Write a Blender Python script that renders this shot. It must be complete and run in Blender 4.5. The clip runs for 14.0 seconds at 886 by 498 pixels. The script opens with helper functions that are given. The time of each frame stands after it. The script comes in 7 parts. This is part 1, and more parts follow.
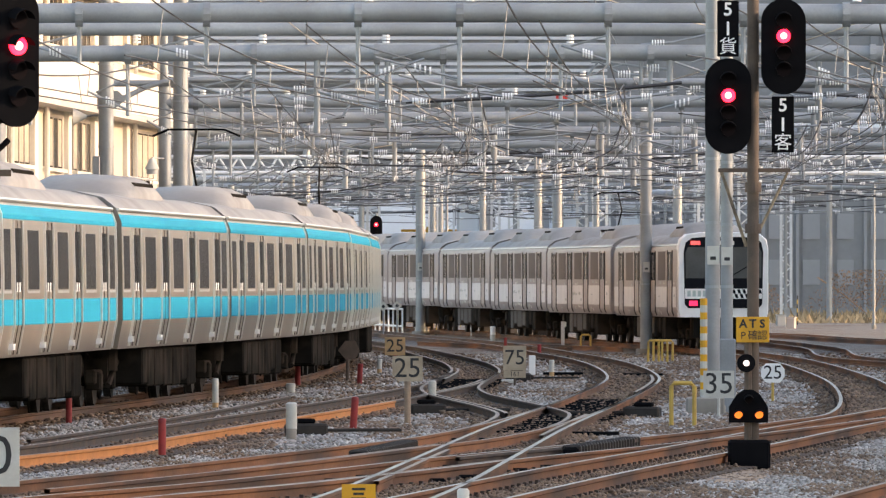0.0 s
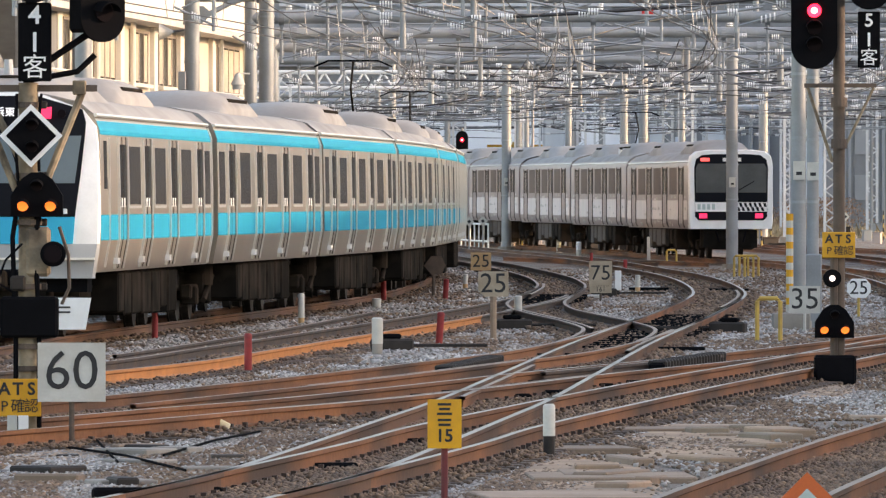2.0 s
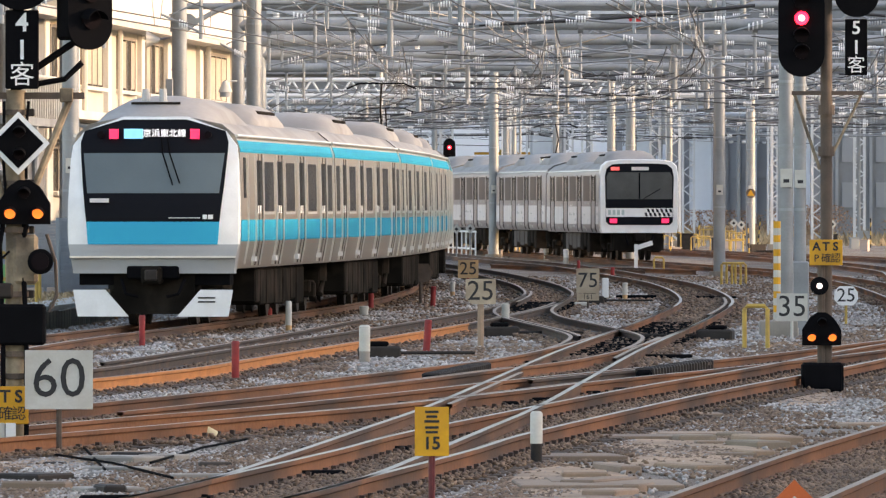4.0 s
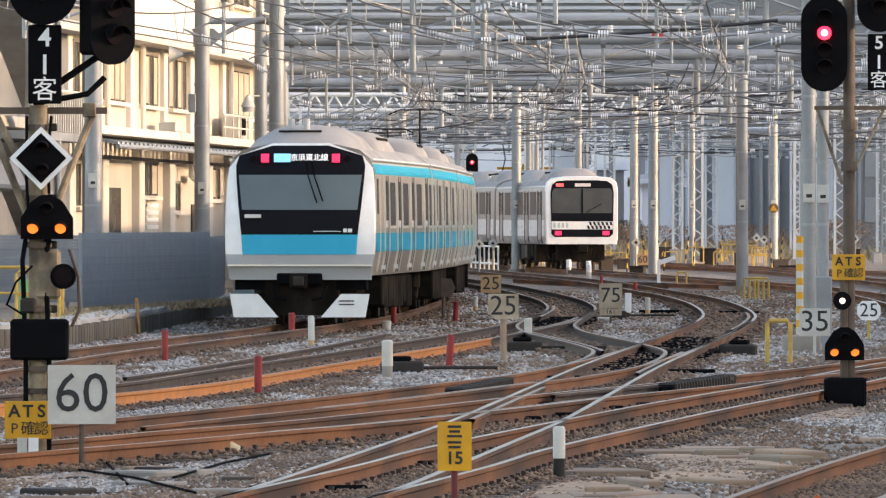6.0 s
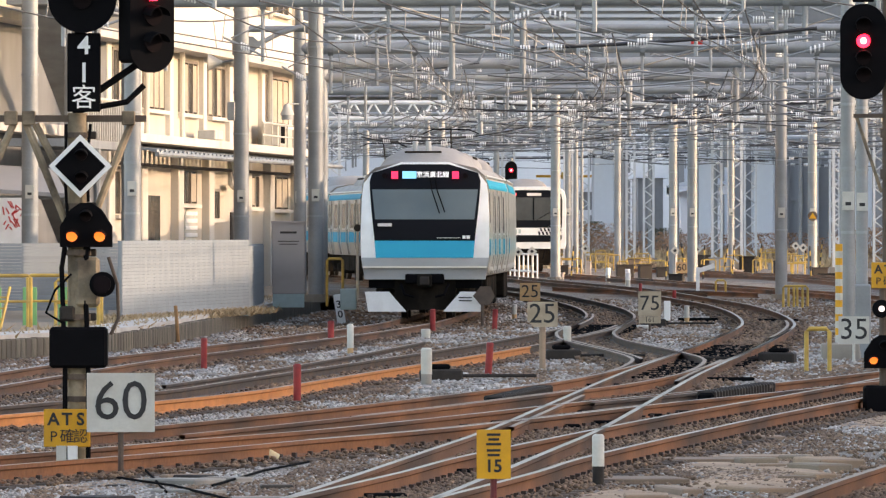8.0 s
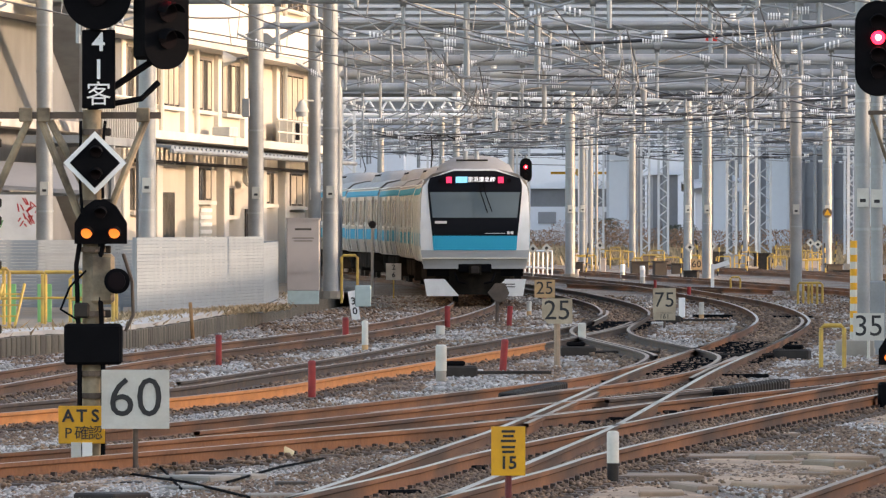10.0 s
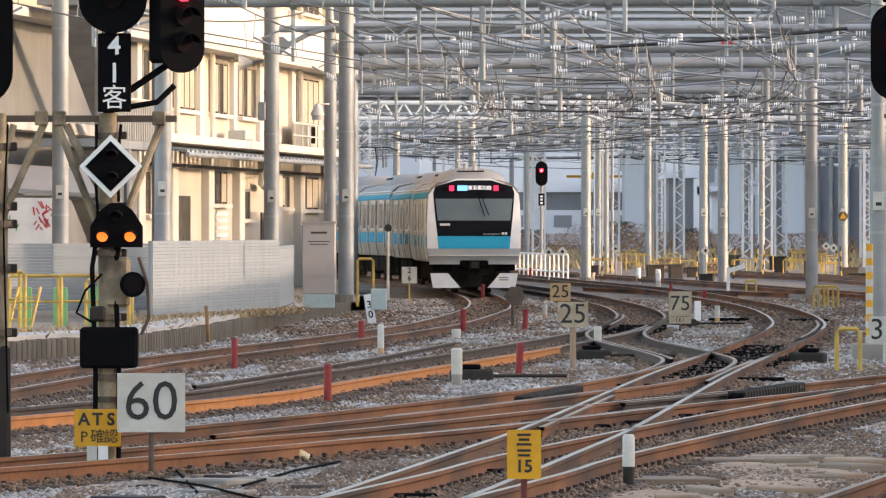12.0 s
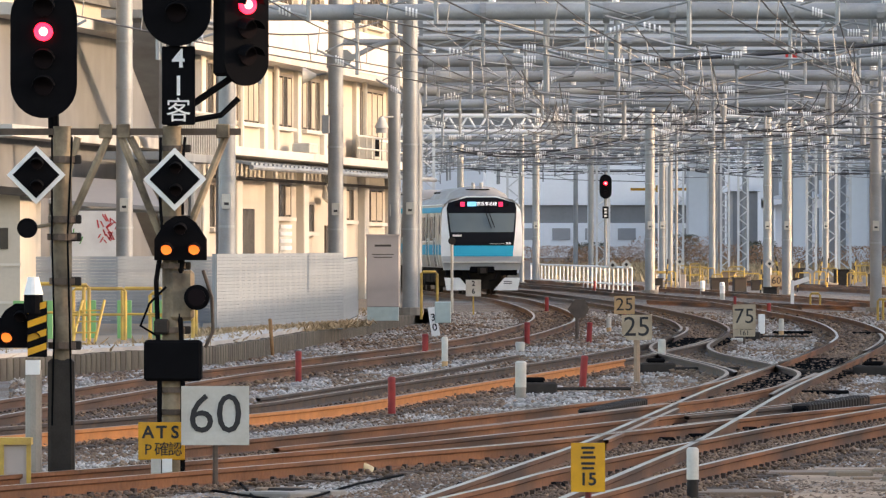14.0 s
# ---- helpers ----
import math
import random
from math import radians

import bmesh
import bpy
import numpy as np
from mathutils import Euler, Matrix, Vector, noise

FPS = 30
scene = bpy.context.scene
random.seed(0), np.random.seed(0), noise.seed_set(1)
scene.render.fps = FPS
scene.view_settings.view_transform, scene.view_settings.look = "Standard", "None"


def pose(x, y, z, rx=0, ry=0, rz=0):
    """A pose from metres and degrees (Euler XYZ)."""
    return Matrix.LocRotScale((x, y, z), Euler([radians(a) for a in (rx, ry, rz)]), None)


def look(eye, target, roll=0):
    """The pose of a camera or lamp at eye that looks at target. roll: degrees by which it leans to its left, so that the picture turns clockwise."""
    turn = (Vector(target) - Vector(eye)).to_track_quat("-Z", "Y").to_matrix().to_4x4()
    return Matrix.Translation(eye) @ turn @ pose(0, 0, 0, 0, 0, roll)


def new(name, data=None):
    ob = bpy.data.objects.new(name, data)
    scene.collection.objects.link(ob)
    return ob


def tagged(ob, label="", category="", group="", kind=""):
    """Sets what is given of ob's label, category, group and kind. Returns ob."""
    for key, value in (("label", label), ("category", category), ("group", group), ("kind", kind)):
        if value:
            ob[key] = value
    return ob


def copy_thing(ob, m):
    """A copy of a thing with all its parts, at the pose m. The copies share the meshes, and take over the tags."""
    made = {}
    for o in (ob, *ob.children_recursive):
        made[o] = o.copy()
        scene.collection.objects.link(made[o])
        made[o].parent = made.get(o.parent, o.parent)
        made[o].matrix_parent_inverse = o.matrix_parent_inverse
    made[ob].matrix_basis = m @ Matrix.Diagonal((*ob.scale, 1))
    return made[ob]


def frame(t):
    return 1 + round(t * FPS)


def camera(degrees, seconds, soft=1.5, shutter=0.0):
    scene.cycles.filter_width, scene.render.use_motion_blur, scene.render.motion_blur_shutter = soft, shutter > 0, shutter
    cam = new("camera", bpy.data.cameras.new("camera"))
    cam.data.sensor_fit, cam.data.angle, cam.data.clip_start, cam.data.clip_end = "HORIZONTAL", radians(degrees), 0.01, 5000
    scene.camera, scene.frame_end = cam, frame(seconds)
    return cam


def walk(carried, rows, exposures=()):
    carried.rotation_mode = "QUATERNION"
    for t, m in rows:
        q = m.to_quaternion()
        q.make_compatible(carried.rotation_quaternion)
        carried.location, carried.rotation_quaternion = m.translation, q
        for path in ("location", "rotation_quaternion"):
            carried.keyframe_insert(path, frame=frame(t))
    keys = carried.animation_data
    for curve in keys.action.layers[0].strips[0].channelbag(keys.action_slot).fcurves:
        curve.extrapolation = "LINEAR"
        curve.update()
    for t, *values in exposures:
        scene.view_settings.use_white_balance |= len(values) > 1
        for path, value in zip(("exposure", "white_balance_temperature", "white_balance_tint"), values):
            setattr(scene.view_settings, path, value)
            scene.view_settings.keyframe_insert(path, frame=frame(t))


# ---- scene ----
EYE = (0.0, 0.0, 2.05)
cam = camera(5.344, 14.0, soft=1.3)
# seconds, pan to the left and tilt down in degrees: a long lens on a tripod, slowly panned
PAN = [
    (0, -0.6735, -0.2101),
    (0.1, -0.5729, -0.2046),
    (0.2, -0.4672, -0.1842),
    (0.3, -0.3601, -0.1422),
    (0.4, -0.2592, -0.0205),
    (0.5, -0.2715, 0.0709),
    (1, -0.3363, 0.3196),
    (1.5, -0.1876, 0.3022),
    (2, -0.1552, 0.3015),
    (2.5, -0.1064, 0.3550),
    (3, -0.2534, 0.3908),
    (3.2, -0.2387, 0.3581),
    (5.3, -0.2247, 0.2074),
    (5.5, -0.2135, 0.1927),
    (6, -0.0948, 0.1664),
    (6.5, 0.0000, 0.1501),
    (7, 0.0508, 0.1490),
    (7.5, 0.1037, 0.1613),
    (8, 0.1412, 0.1183),
    (8.5, 0.1835, 0.0638),
    (9, 0.2097, 0.1514),
    (9.2, 0.2166, 0.1395),
    (11.3, 0.2626, 0.1364),
    (11.5, 0.2762, 0.1074),
    (12, 0.3247, 0.1173),
    (12.5, 0.3820, 0.1064),
    (13, 0.4809, 0.0887),
    (13.5, 0.5695, 0.0286),
    (14, 0.7110, 0.0392),
]
walk(cam, [(t, pose(*EYE, 90 - tilt, 0, pan)) for t, pan, tilt in PAN], [(0, 2.08, 8150, 22), (12.5, 2.08, 8150, 22), (14, 1.98, 8150, 22)])

# ---- light ----
SUN_AZ, SUN_EL = 93.0, 12.0
world = bpy.data.worlds.new("sky")
scene.world = world
world.use_nodes = True
sky = world.node_tree.nodes.new("ShaderNodeTexSky")
sky.sky_type, sky.sun_disc = "NISHITA", False
sky.sun_elevation, sky.sun_rotation = radians(SUN_EL), radians(SUN_AZ)
sky.air_density, sky.dust_density, sky.ozone_density = 1.0, 1.2, 1.5
back = world.node_tree.nodes["Background"]
back.inputs["Strength"].default_value = 0.15
world.node_tree.links.new(sky.outputs[0], back.inputs[0])
sun = new("sun", bpy.data.lights.new("sun", "SUN"))
sun.data.energy, sun.data.angle, sun.data.color = 0.9, radians(0.6), (1.0, 0.86, 0.69)
sun_from = Vector((math.sin(radians(SUN_AZ)) * math.cos(radians(SUN_EL)), math.cos(radians(SUN_AZ)) * math.cos(radians(SUN_EL)), math.sin(radians(SUN_EL))))
sun.matrix_basis = look(tuple(sun_from * 100), (0, 0, 0))


# ---- materials ----
def mat(name, col, rough=0.6, metal=0.0, vary=0.15, scale=8.0, bump=0.0, fine=60.0, stain=None, amount=0.4, glow=None, power=1.0, island=0.0, spec=0.5, each=0.0):
    """A surface with grain at two scales, an optional stain colour and an optional glow."""
    m = bpy.data.materials.new(name)
    m.use_nodes = True
    nt = m.node_tree
    n, l = nt.nodes, nt.links
    b = n["Principled BSDF"]
    b.inputs["Roughness"].default_value, b.inputs["Metallic"].default_value, b.inputs["Specular IOR Level"].default_value = rough, metal, spec
    if spec < 0.2:
        b.inputs["IOR"].default_value = 1.1
    geo = n.new("ShaderNodeNewGeometry")
    tex = n.new("ShaderNodeTexCoord")
    big = n.new("ShaderNodeTexNoise")
    big.inputs["Scale"].default_value, big.inputs["Detail"].default_value = scale, 4
    small = n.new("ShaderNodeTexNoise")
    small.inputs["Scale"].default_value, small.inputs["Detail"].default_value = fine, 3
    l.new(tex.outputs["Object"], big.inputs["Vector"])
    l.new(tex.outputs["Object"], small.inputs["Vector"])
    add = n.new("ShaderNodeMath")
    add.operation = "MULTIPLY_ADD"
    add.inputs[1].default_value = 0.5
    l.new(small.outputs[0], add.inputs[0])
    l.new(big.outputs[0], add.inputs[2])
    ramp = n.new("ShaderNodeMapRange")
    ramp.inputs[1].default_value, ramp.inputs[2].default_value = 0.45, 1.05
    ramp.inputs[3].default_value, ramp.inputs[4].default_value = 1 - vary, 1 + vary
    l.new(add.outputs[0], ramp.inputs[0])
    mul = n.new("ShaderNodeVectorMath")
    mul.operation = "SCALE"
    mul.inputs[0].default_value = col
    value = ramp.outputs[0]
    if island:
        rnd = n.new("ShaderNodeMapRange")
        rnd.inputs[3].default_value, rnd.inputs[4].default_value = 1 - island, 1 + island
        l.new(geo.outputs["Random Per Island"], rnd.inputs[0])
        both = n.new("ShaderNodeMath")
        both.operation = "MULTIPLY"
        l.new(value, both.inputs[0])
        l.new(rnd.outputs[0], both.inputs[1])
        value = both.outputs[0]
    if each:
        info = n.new("ShaderNodeObjectInfo")
        lot = n.new("ShaderNodeMapRange")
        lot.inputs[3].default_value, lot.inputs[4].default_value = 1 - each, 1 + each
        l.new(info.outputs["Random"], lot.inputs[0])
        pair = n.new("ShaderNodeMath")
        pair.operation = "MULTIPLY"
        l.new(value, pair.inputs[0])
        l.new(lot.outputs[0], pair.inputs[1])
        value = pair.outputs[0]
    l.new(value, mul.inputs["Scale"])
    out = mul.outputs[0]
    if stain:
        mask = n.new("ShaderNodeTexNoise")
        mask.inputs["Scale"].default_value, mask.inputs["Detail"].default_value = scale * 0.6, 6
        l.new(tex.outputs["Object"], mask.inputs["Vector"])
        cut = n.new("ShaderNodeMapRange")
        cut.inputs[1].default_value, cut.inputs[2].default_value = 0.45, 0.65
        cut.inputs[4].default_value = amount
        l.new(mask.outputs[0], cut.inputs[0])
        mix = n.new("ShaderNodeMix")
        mix.data_type = "RGBA"
        mix.inputs[7].default_value = (*stain, 1)
        l.new(cut.outputs[0], mix.inputs[0])
        l.new(out, mix.inputs[6])
        out = mix.outputs[2]
    l.new(out, b.inputs["Base Color"])
    if bump:
        bp = n.new("ShaderNodeBump")
        bp.inputs["Strength"].default_value, bp.inputs["Distance"].default_value = bump, 0.02
        l.new(add.outputs[0], bp.inputs["Height"])
        l.new(bp.outputs[0], b.inputs["Normal"])
    if glow:
        b.inputs["Emission Color"].default_value = (*glow, 1)
        b.inputs["Emission Strength"].default_value = power
    return m


def ballast_mat(name, a, b_col, dirt, scale=22.0):
    """Crushed stone with rust-brown dirt in patches."""
    m = bpy.data.materials.new(name)
    m.use_nodes = True
    n, l = m.node_tree.nodes, m.node_tree.links
    b = n["Principled BSDF"]
    b.inputs["Roughness"].default_value = 0.9
    tex = n.new("ShaderNodeTexCoord")
    cells = n.new("ShaderNodeTexVoronoi")
    cells.inputs["Scale"].default_value = scale
    patch = n.new("ShaderNodeTexNoise")
    patch.inputs["Scale"].default_value, patch.inputs["Detail"].default_value = 0.28, 5
    for t in (cells, patch):
        l.new(tex.outputs["Object"], t.inputs["Vector"])
    hue = n.new("ShaderNodeSeparateColor")
    l.new(cells.outputs["Color"], hue.inputs[0])
    mix = n.new("ShaderNodeMix")
    mix.data_type = "RGBA"
    mix.inputs[6].default_value, mix.inputs[7].default_value = (*a, 1), (*b_col, 1)
    l.new(hue.outputs[0], mix.inputs[0])
    cut = n.new("ShaderNodeMapRange")
    cut.inputs[1].default_value, cut.inputs[2].default_value, cut.inputs[4].default_value = 0.44, 0.60, 0.75
    l.new(patch.outputs[0], cut.inputs[0])
    mix2 = n.new("ShaderNodeMix")
    mix2.data_type = "RGBA"
    mix2.inputs[7].default_value = (*dirt, 1)
    l.new(cut.outputs[0], mix2.inputs[0])
    l.new(mix.outputs[2], mix2.inputs[6])
    l.new(mix2.outputs[2], b.inputs["Base Color"])
    bp = n.new("ShaderNodeBump")
    bp.inputs["Strength"].default_value, bp.inputs["Distance"].default_value = 1.0, 0.05
    bp.invert = True
    l.new(cells.outputs["Distance"], bp.inputs["Height"])
    l.new(bp.outputs[0], b.inputs["Normal"])
    return m


BALLAST = ballast_mat("ballast", (0.14, 0.125, 0.11), (0.33, 0.30, 0.27), (0.175, 0.112, 0.07))
STONE = mat("crushed_stone", (0.35, 0.33, 0.305), 0.9, vary=0.25, scale=0.5, fine=40, island=0.6, stain=(0.20, 0.15, 0.11), amount=0.65)
STONE_RUST = mat("rust_stained_stone", (0.20, 0.13, 0.085), 0.9, vary=0.25, scale=0.6, fine=40, island=0.5, stain=(0.11, 0.075, 0.055), amount=0.6)
EARTH = mat("brown_trodden_earth", (0.40, 0.27, 0.175), 0.95, vary=0.35, scale=1.5, fine=30, bump=0.5, stain=(0.20, 0.145, 0.105), amount=0.7)
RAIL_SIDE = mat("rusty_rail_side", (0.215, 0.085, 0.033), 0.85, vary=0.45, scale=0.35, fine=14, bump=0.4, stain=(0.045, 0.027, 0.018), amount=0.9)
RAIL_BROWN = mat("old_brown_rail_side", (0.145, 0.068, 0.036), 0.85, vary=0.45, scale=0.3, fine=14, bump=0.4, stain=(0.04, 0.026, 0.02), amount=0.85)
RAIL_ORANGE = mat("orange_rail_side", (0.50, 0.20, 0.06), 0.8, vary=0.2, scale=2.5, fine=30, bump=0.2)
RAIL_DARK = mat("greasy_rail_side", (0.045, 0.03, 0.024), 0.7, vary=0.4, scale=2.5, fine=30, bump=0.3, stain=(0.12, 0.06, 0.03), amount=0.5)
RAIL_TOP = mat("polished_rail_head", (0.27, 0.23, 0.20), 0.42, 0.75, vary=0.25, scale=0.4, fine=12, stain=(0.15, 0.09, 0.06), amount=0.6)
RAIL_DULL = mat("brown_rail_head", (0.22, 0.14, 0.095), 0.5, 0.35, vary=0.3, scale=0.4, fine=14, stain=(0.10, 0.055, 0.035), amount=0.6)
SLEEPER = mat("grimy_sleeper", (0.085, 0.056, 0.038), 0.9, vary=0.4, scale=3, bump=0.4, stain=(0.17, 0.135, 0.11), amount=0.5, each=0.45)
IRON = mat("dark_iron", (0.04, 0.034, 0.03), 0.7, 0.2, spec=0.2, vary=0.3, scale=6)
STEEL = mat("galvanised_steel", (0.28, 0.30, 0.31), 0.55, 0.25, vary=0.16, scale=1.5, fine=25, stain=(0.17, 0.17, 0.17), amount=0.55)
STEEL_PALE = mat("pale_galvanised_pipe", (0.31, 0.335, 0.35), 0.55, 0.25, vary=0.16, scale=1.2, fine=20, stain=(0.20, 0.21, 0.22), amount=0.55)
# beige base colour carries the warm sun reflection on the steel
STAINLESS = mat("sun_warmed_stainless", (0.33, 0.28, 0.23), 0.34, 0.5, vary=0.10, scale=0.8, fine=15, stain=(0.23, 0.19, 0.15), amount=0.35)
STAINLESS_OLD = mat("dull_mauve_grey_stainless", (0.37, 0.32, 0.305), 0.42, 0.3, vary=0.12, scale=0.8, fine=15, stain=(0.27, 0.22, 0.205), amount=0.4)
STAINLESS_LIGHT = mat("bright_stainless_trim", (0.72, 0.70, 0.67), 0.28, 0.6, vary=0.05)
ROOF = mat("weathered_roof_paint", (0.33, 0.315, 0.295), 0.7, vary=0.15, scale=0.8, fine=12, stain=(0.20, 0.185, 0.17), amount=0.6)
SKYBLUE = mat("sky_blue_film", (0.004, 0.29, 0.44), 0.45, vary=0.06, scale=1.0, spec=0.15)
SKYBLUE_DEEP = mat("blue_front_panel", (0.003, 0.41, 0.60), 0.4, vary=0.03, scale=1.0, spec=0.15)
WHITE = mat("white_paint", (0.86, 0.86, 0.84), 0.4, vary=0.06, scale=3, fine=30, stain=(0.6, 0.58, 0.54), amount=0.25)
WHITE_OLD = mat("dirty_white_enamel", (0.54, 0.53, 0.48), 0.55, vary=0.12, scale=4, fine=40, stain=(0.38, 0.34, 0.28), amount=0.5)
GREYLOW = mat("grey_front_paint", (0.40, 0.41, 0.41), 0.45, vary=0.06, scale=2)
BLACKGLASS = mat("black_gloss_mask", (0.012, 0.013, 0.016), 0.1, vary=0.05, spec=0.18)
# sky reflection is mixed into the base colour of this windscreen
WINDSHIELD = mat("sky_tinted_windscreen", (0.115, 0.145, 0.15), 0.05, vary=0.1, scale=1)
WINDOW = mat("dark_tinted_window", (0.018, 0.017, 0.015), 0.16, vary=0.1, scale=1, spec=0.06)
# grey base stands for reflections in the older cab's glass
WINDSHIELD_OLD = mat("sky_grey_windscreen", (0.075, 0.08, 0.078), 0.06, vary=0.3, scale=1.2)
WINDOW_SIDE = mat("bronze_tinted_side_window", (0.034, 0.030, 0.026), 0.2, vary=0.3, scale=0.6, spec=0.15)
WINDOW_OLD = mat("brownish_side_window", (0.12, 0.096, 0.086), 0.3, vary=0.25, scale=0.7, spec=0.12)
BLACK = mat("matt_black_paint", (0.007, 0.007, 0.008), 0.75, vary=0.2, scale=5, spec=0.12)
UNDER = mat("underframe_grime", (0.016, 0.014, 0.012), 0.85, spec=0.1, vary=0.4, scale=2, stain=(0.055, 0.044, 0.036), amount=0.6)
UNDERBOX = mat("brown_dusty_box", (0.06, 0.046, 0.036), 0.8, vary=0.25, scale=2)
RED_LAMP = mat("red_lamp_lens", (0.6, 0.02, 0.03), 0.3, glow=(1.0, 0.012, 0.03), power=3.2)
LAMP_CORE = mat("pale_lamp_core", (0.8, 0.5, 0.45), 0.3, glow=(1.0, 0.34, 0.30), power=1.7)
TAIL_LAMP = mat("pink_tail_lamp", (0.6, 0.03, 0.08), 0.3, glow=(1.0, 0.03, 0.13), power=0.35)
AMBER_LAMP = mat("amber_lamp", (0.7, 0.25, 0.03), 0.3, glow=(1.0, 0.19, 0.03), power=0.38)
WHITE_LAMP = mat("white_lamp", (0.8, 0.8, 0.8), 0.3, glow=(1.0, 0.95, 0.92), power=0.6)
LED_BLUE = mat("blue_led_panel", (0.1, 0.4, 0.7), 0.3, glow=(0.15, 0.55, 0.95), power=0.3)
LED_WHITE = mat("white_led_text", (0.7, 0.75, 0.8), 0.3, glow=(0.8, 0.9, 1.0), power=0.35)
LED_RED = mat("red_led_text", (0.7, 0.1, 0.1), 0.3, glow=(1.0, 0.1, 0.1), power=0.35)
LENS_OFF = mat("dark_lens", (0.012, 0.009, 0.010), 0.5, vary=0.1, spec=0.15)
YELLOW = mat("yellow_sign_paint", (0.74, 0.35, 0.008), 0.5, vary=0.10, scale=5, stain=(0.46, 0.21, 0.02), amount=0.5)
YELLOW_RAIL = mat("faded_yellow_paint", (0.56, 0.36, 0.075), 0.6, vary=0.2, scale=4, stain=(0.28, 0.17, 0.07), amount=0.6)
ORANGE_OLD = mat("faded_orange_sign", (0.55, 0.33, 0.15), 0.6, vary=0.15, scale=6, stain=(0.4, 0.28, 0.18), amount=0.5)
ORANGE_RED = mat("orange_red_plate", (0.62, 0.12, 0.025), 0.5, vary=0.1, scale=5)
RED_POST = mat("dark_red_post_paint", (0.30, 0.022, 0.022), 0.6, vary=0.2, scale=8, stain=(0.14, 0.02, 0.02), amount=0.5)
RED_WHITE = mat("bright_red_paint", (0.6, 0.03, 0.03), 0.5)
TEAL = mat("pale_green_box_paint", (0.42, 0.52, 0.50), 0.5, vary=0.1)
GREEN = mat("bright_green_paint", (0.16, 0.42, 0.16), 0.5, vary=0.1)
CREAM = mat("cream_render_wall", (0.53, 0.475, 0.395), 0.8, vary=0.10, scale=0.5, fine=12, bump=0.1, stain=(0.45, 0.38, 0.29), amount=0.45)
CREAM_PALE = mat("white_render_parapet", (0.62, 0.585, 0.525), 0.8, vary=0.09, scale=0.5, fine=12, stain=(0.50, 0.45, 0.37), amount=0.45)
GLASS_ROOM = mat("curtained_window_glass", (0.085, 0.077, 0.066), 0.2, vary=0.4, scale=0.8, spec=0.1)
CONCRETE = mat("weathered_concrete", (0.33, 0.30, 0.26), 0.85, vary=0.2, scale=1.5, bump=0.3, stain=(0.13, 0.11, 0.09), amount=0.7)
CONCRETE_PALE = mat("pale_concrete", (0.47, 0.45, 0.42), 0.85, vary=0.12, scale=1.5, stain=(0.35, 0.32, 0.29), amount=0.5)
FENCE = mat("galvanised_fence_slat", (0.275, 0.31, 0.33), 0.6, 0.1, vary=0.12, scale=2, each=0.06)
CABINET = mat("beige_grey_cabinet_paint", (0.46, 0.385, 0.345), 0.55, vary=0.06, scale=2, stain=(0.36, 0.29, 0.25), amount=0.4)
DRYGRASS = mat("dry_grass", (0.40, 0.29, 0.17), 0.9, vary=0.25, scale=4, island=0.4)
SOIL = mat("dry_soil", (0.27, 0.21, 0.15), 0.95, vary=0.3, scale=1.2, bump=0.4, stain=(0.17, 0.14, 0.11), amount=0.6)
PLANK = mat("grey_brown_board", (0.31, 0.22, 0.155), 0.85, vary=0.25, scale=2, bump=0.3, each=0.3, stain=(0.16, 0.105, 0.07), amount=0.5)
CERAMIC = mat("white_insulator_glaze", (0.82, 0.83, 0.83), 0.2, vary=0.04)
WIRE = mat("weathered_wire", (0.22, 0.225, 0.23), 0.5, 0.4, vary=0.2, scale=0.5)
CREAM_WIRE = mat("pale_copper_wire", (0.42, 0.36, 0.28), 0.5, 0.3, vary=0.2, scale=0.5)
WIRE_DARK = mat("dark_cable", (0.035, 0.035, 0.037), 0.6, vary=0.2, scale=0.5)
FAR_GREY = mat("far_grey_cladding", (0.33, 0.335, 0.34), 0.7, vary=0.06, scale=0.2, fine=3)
# the next three far colours are lifted to include distance haze
FAR_BLUE = mat("far_blue_grey_hazed", (0.66, 0.71, 0.76), 0.7, vary=0.05, scale=0.2, fine=3)
FAR_PALE = mat("far_pale_hazed", (0.86, 0.88, 0.90), 0.7, vary=0.05, scale=0.2, fine=3)
FAR_DARK = mat("far_dark_hazed", (0.24, 0.245, 0.25), 0.6, vary=0.15, scale=0.3, fine=3)
LOUVRE = mat("pale_louvre_slat", (0.62, 0.63, 0.64), 0.6, vary=0.06, scale=0.5)
SHRUB = mat("dark_winter_shrub", (0.07, 0.075, 0.045), 0.9, vary=0.3, scale=2, island=0.5)
INK = mat("black_lettering", (0.015, 0.015, 0.017), 0.6, vary=0.1)
CHEQUER = mat("pale_grey_graphic", (0.70, 0.67, 0.655), 0.45, vary=0.10, scale=1.5)
BOARD_OLD = mat("yellowed_sign_board", (0.46, 0.375, 0.27), 0.6, vary=0.18, scale=4, fine=40, stain=(0.27, 0.19, 0.12), amount=0.7)


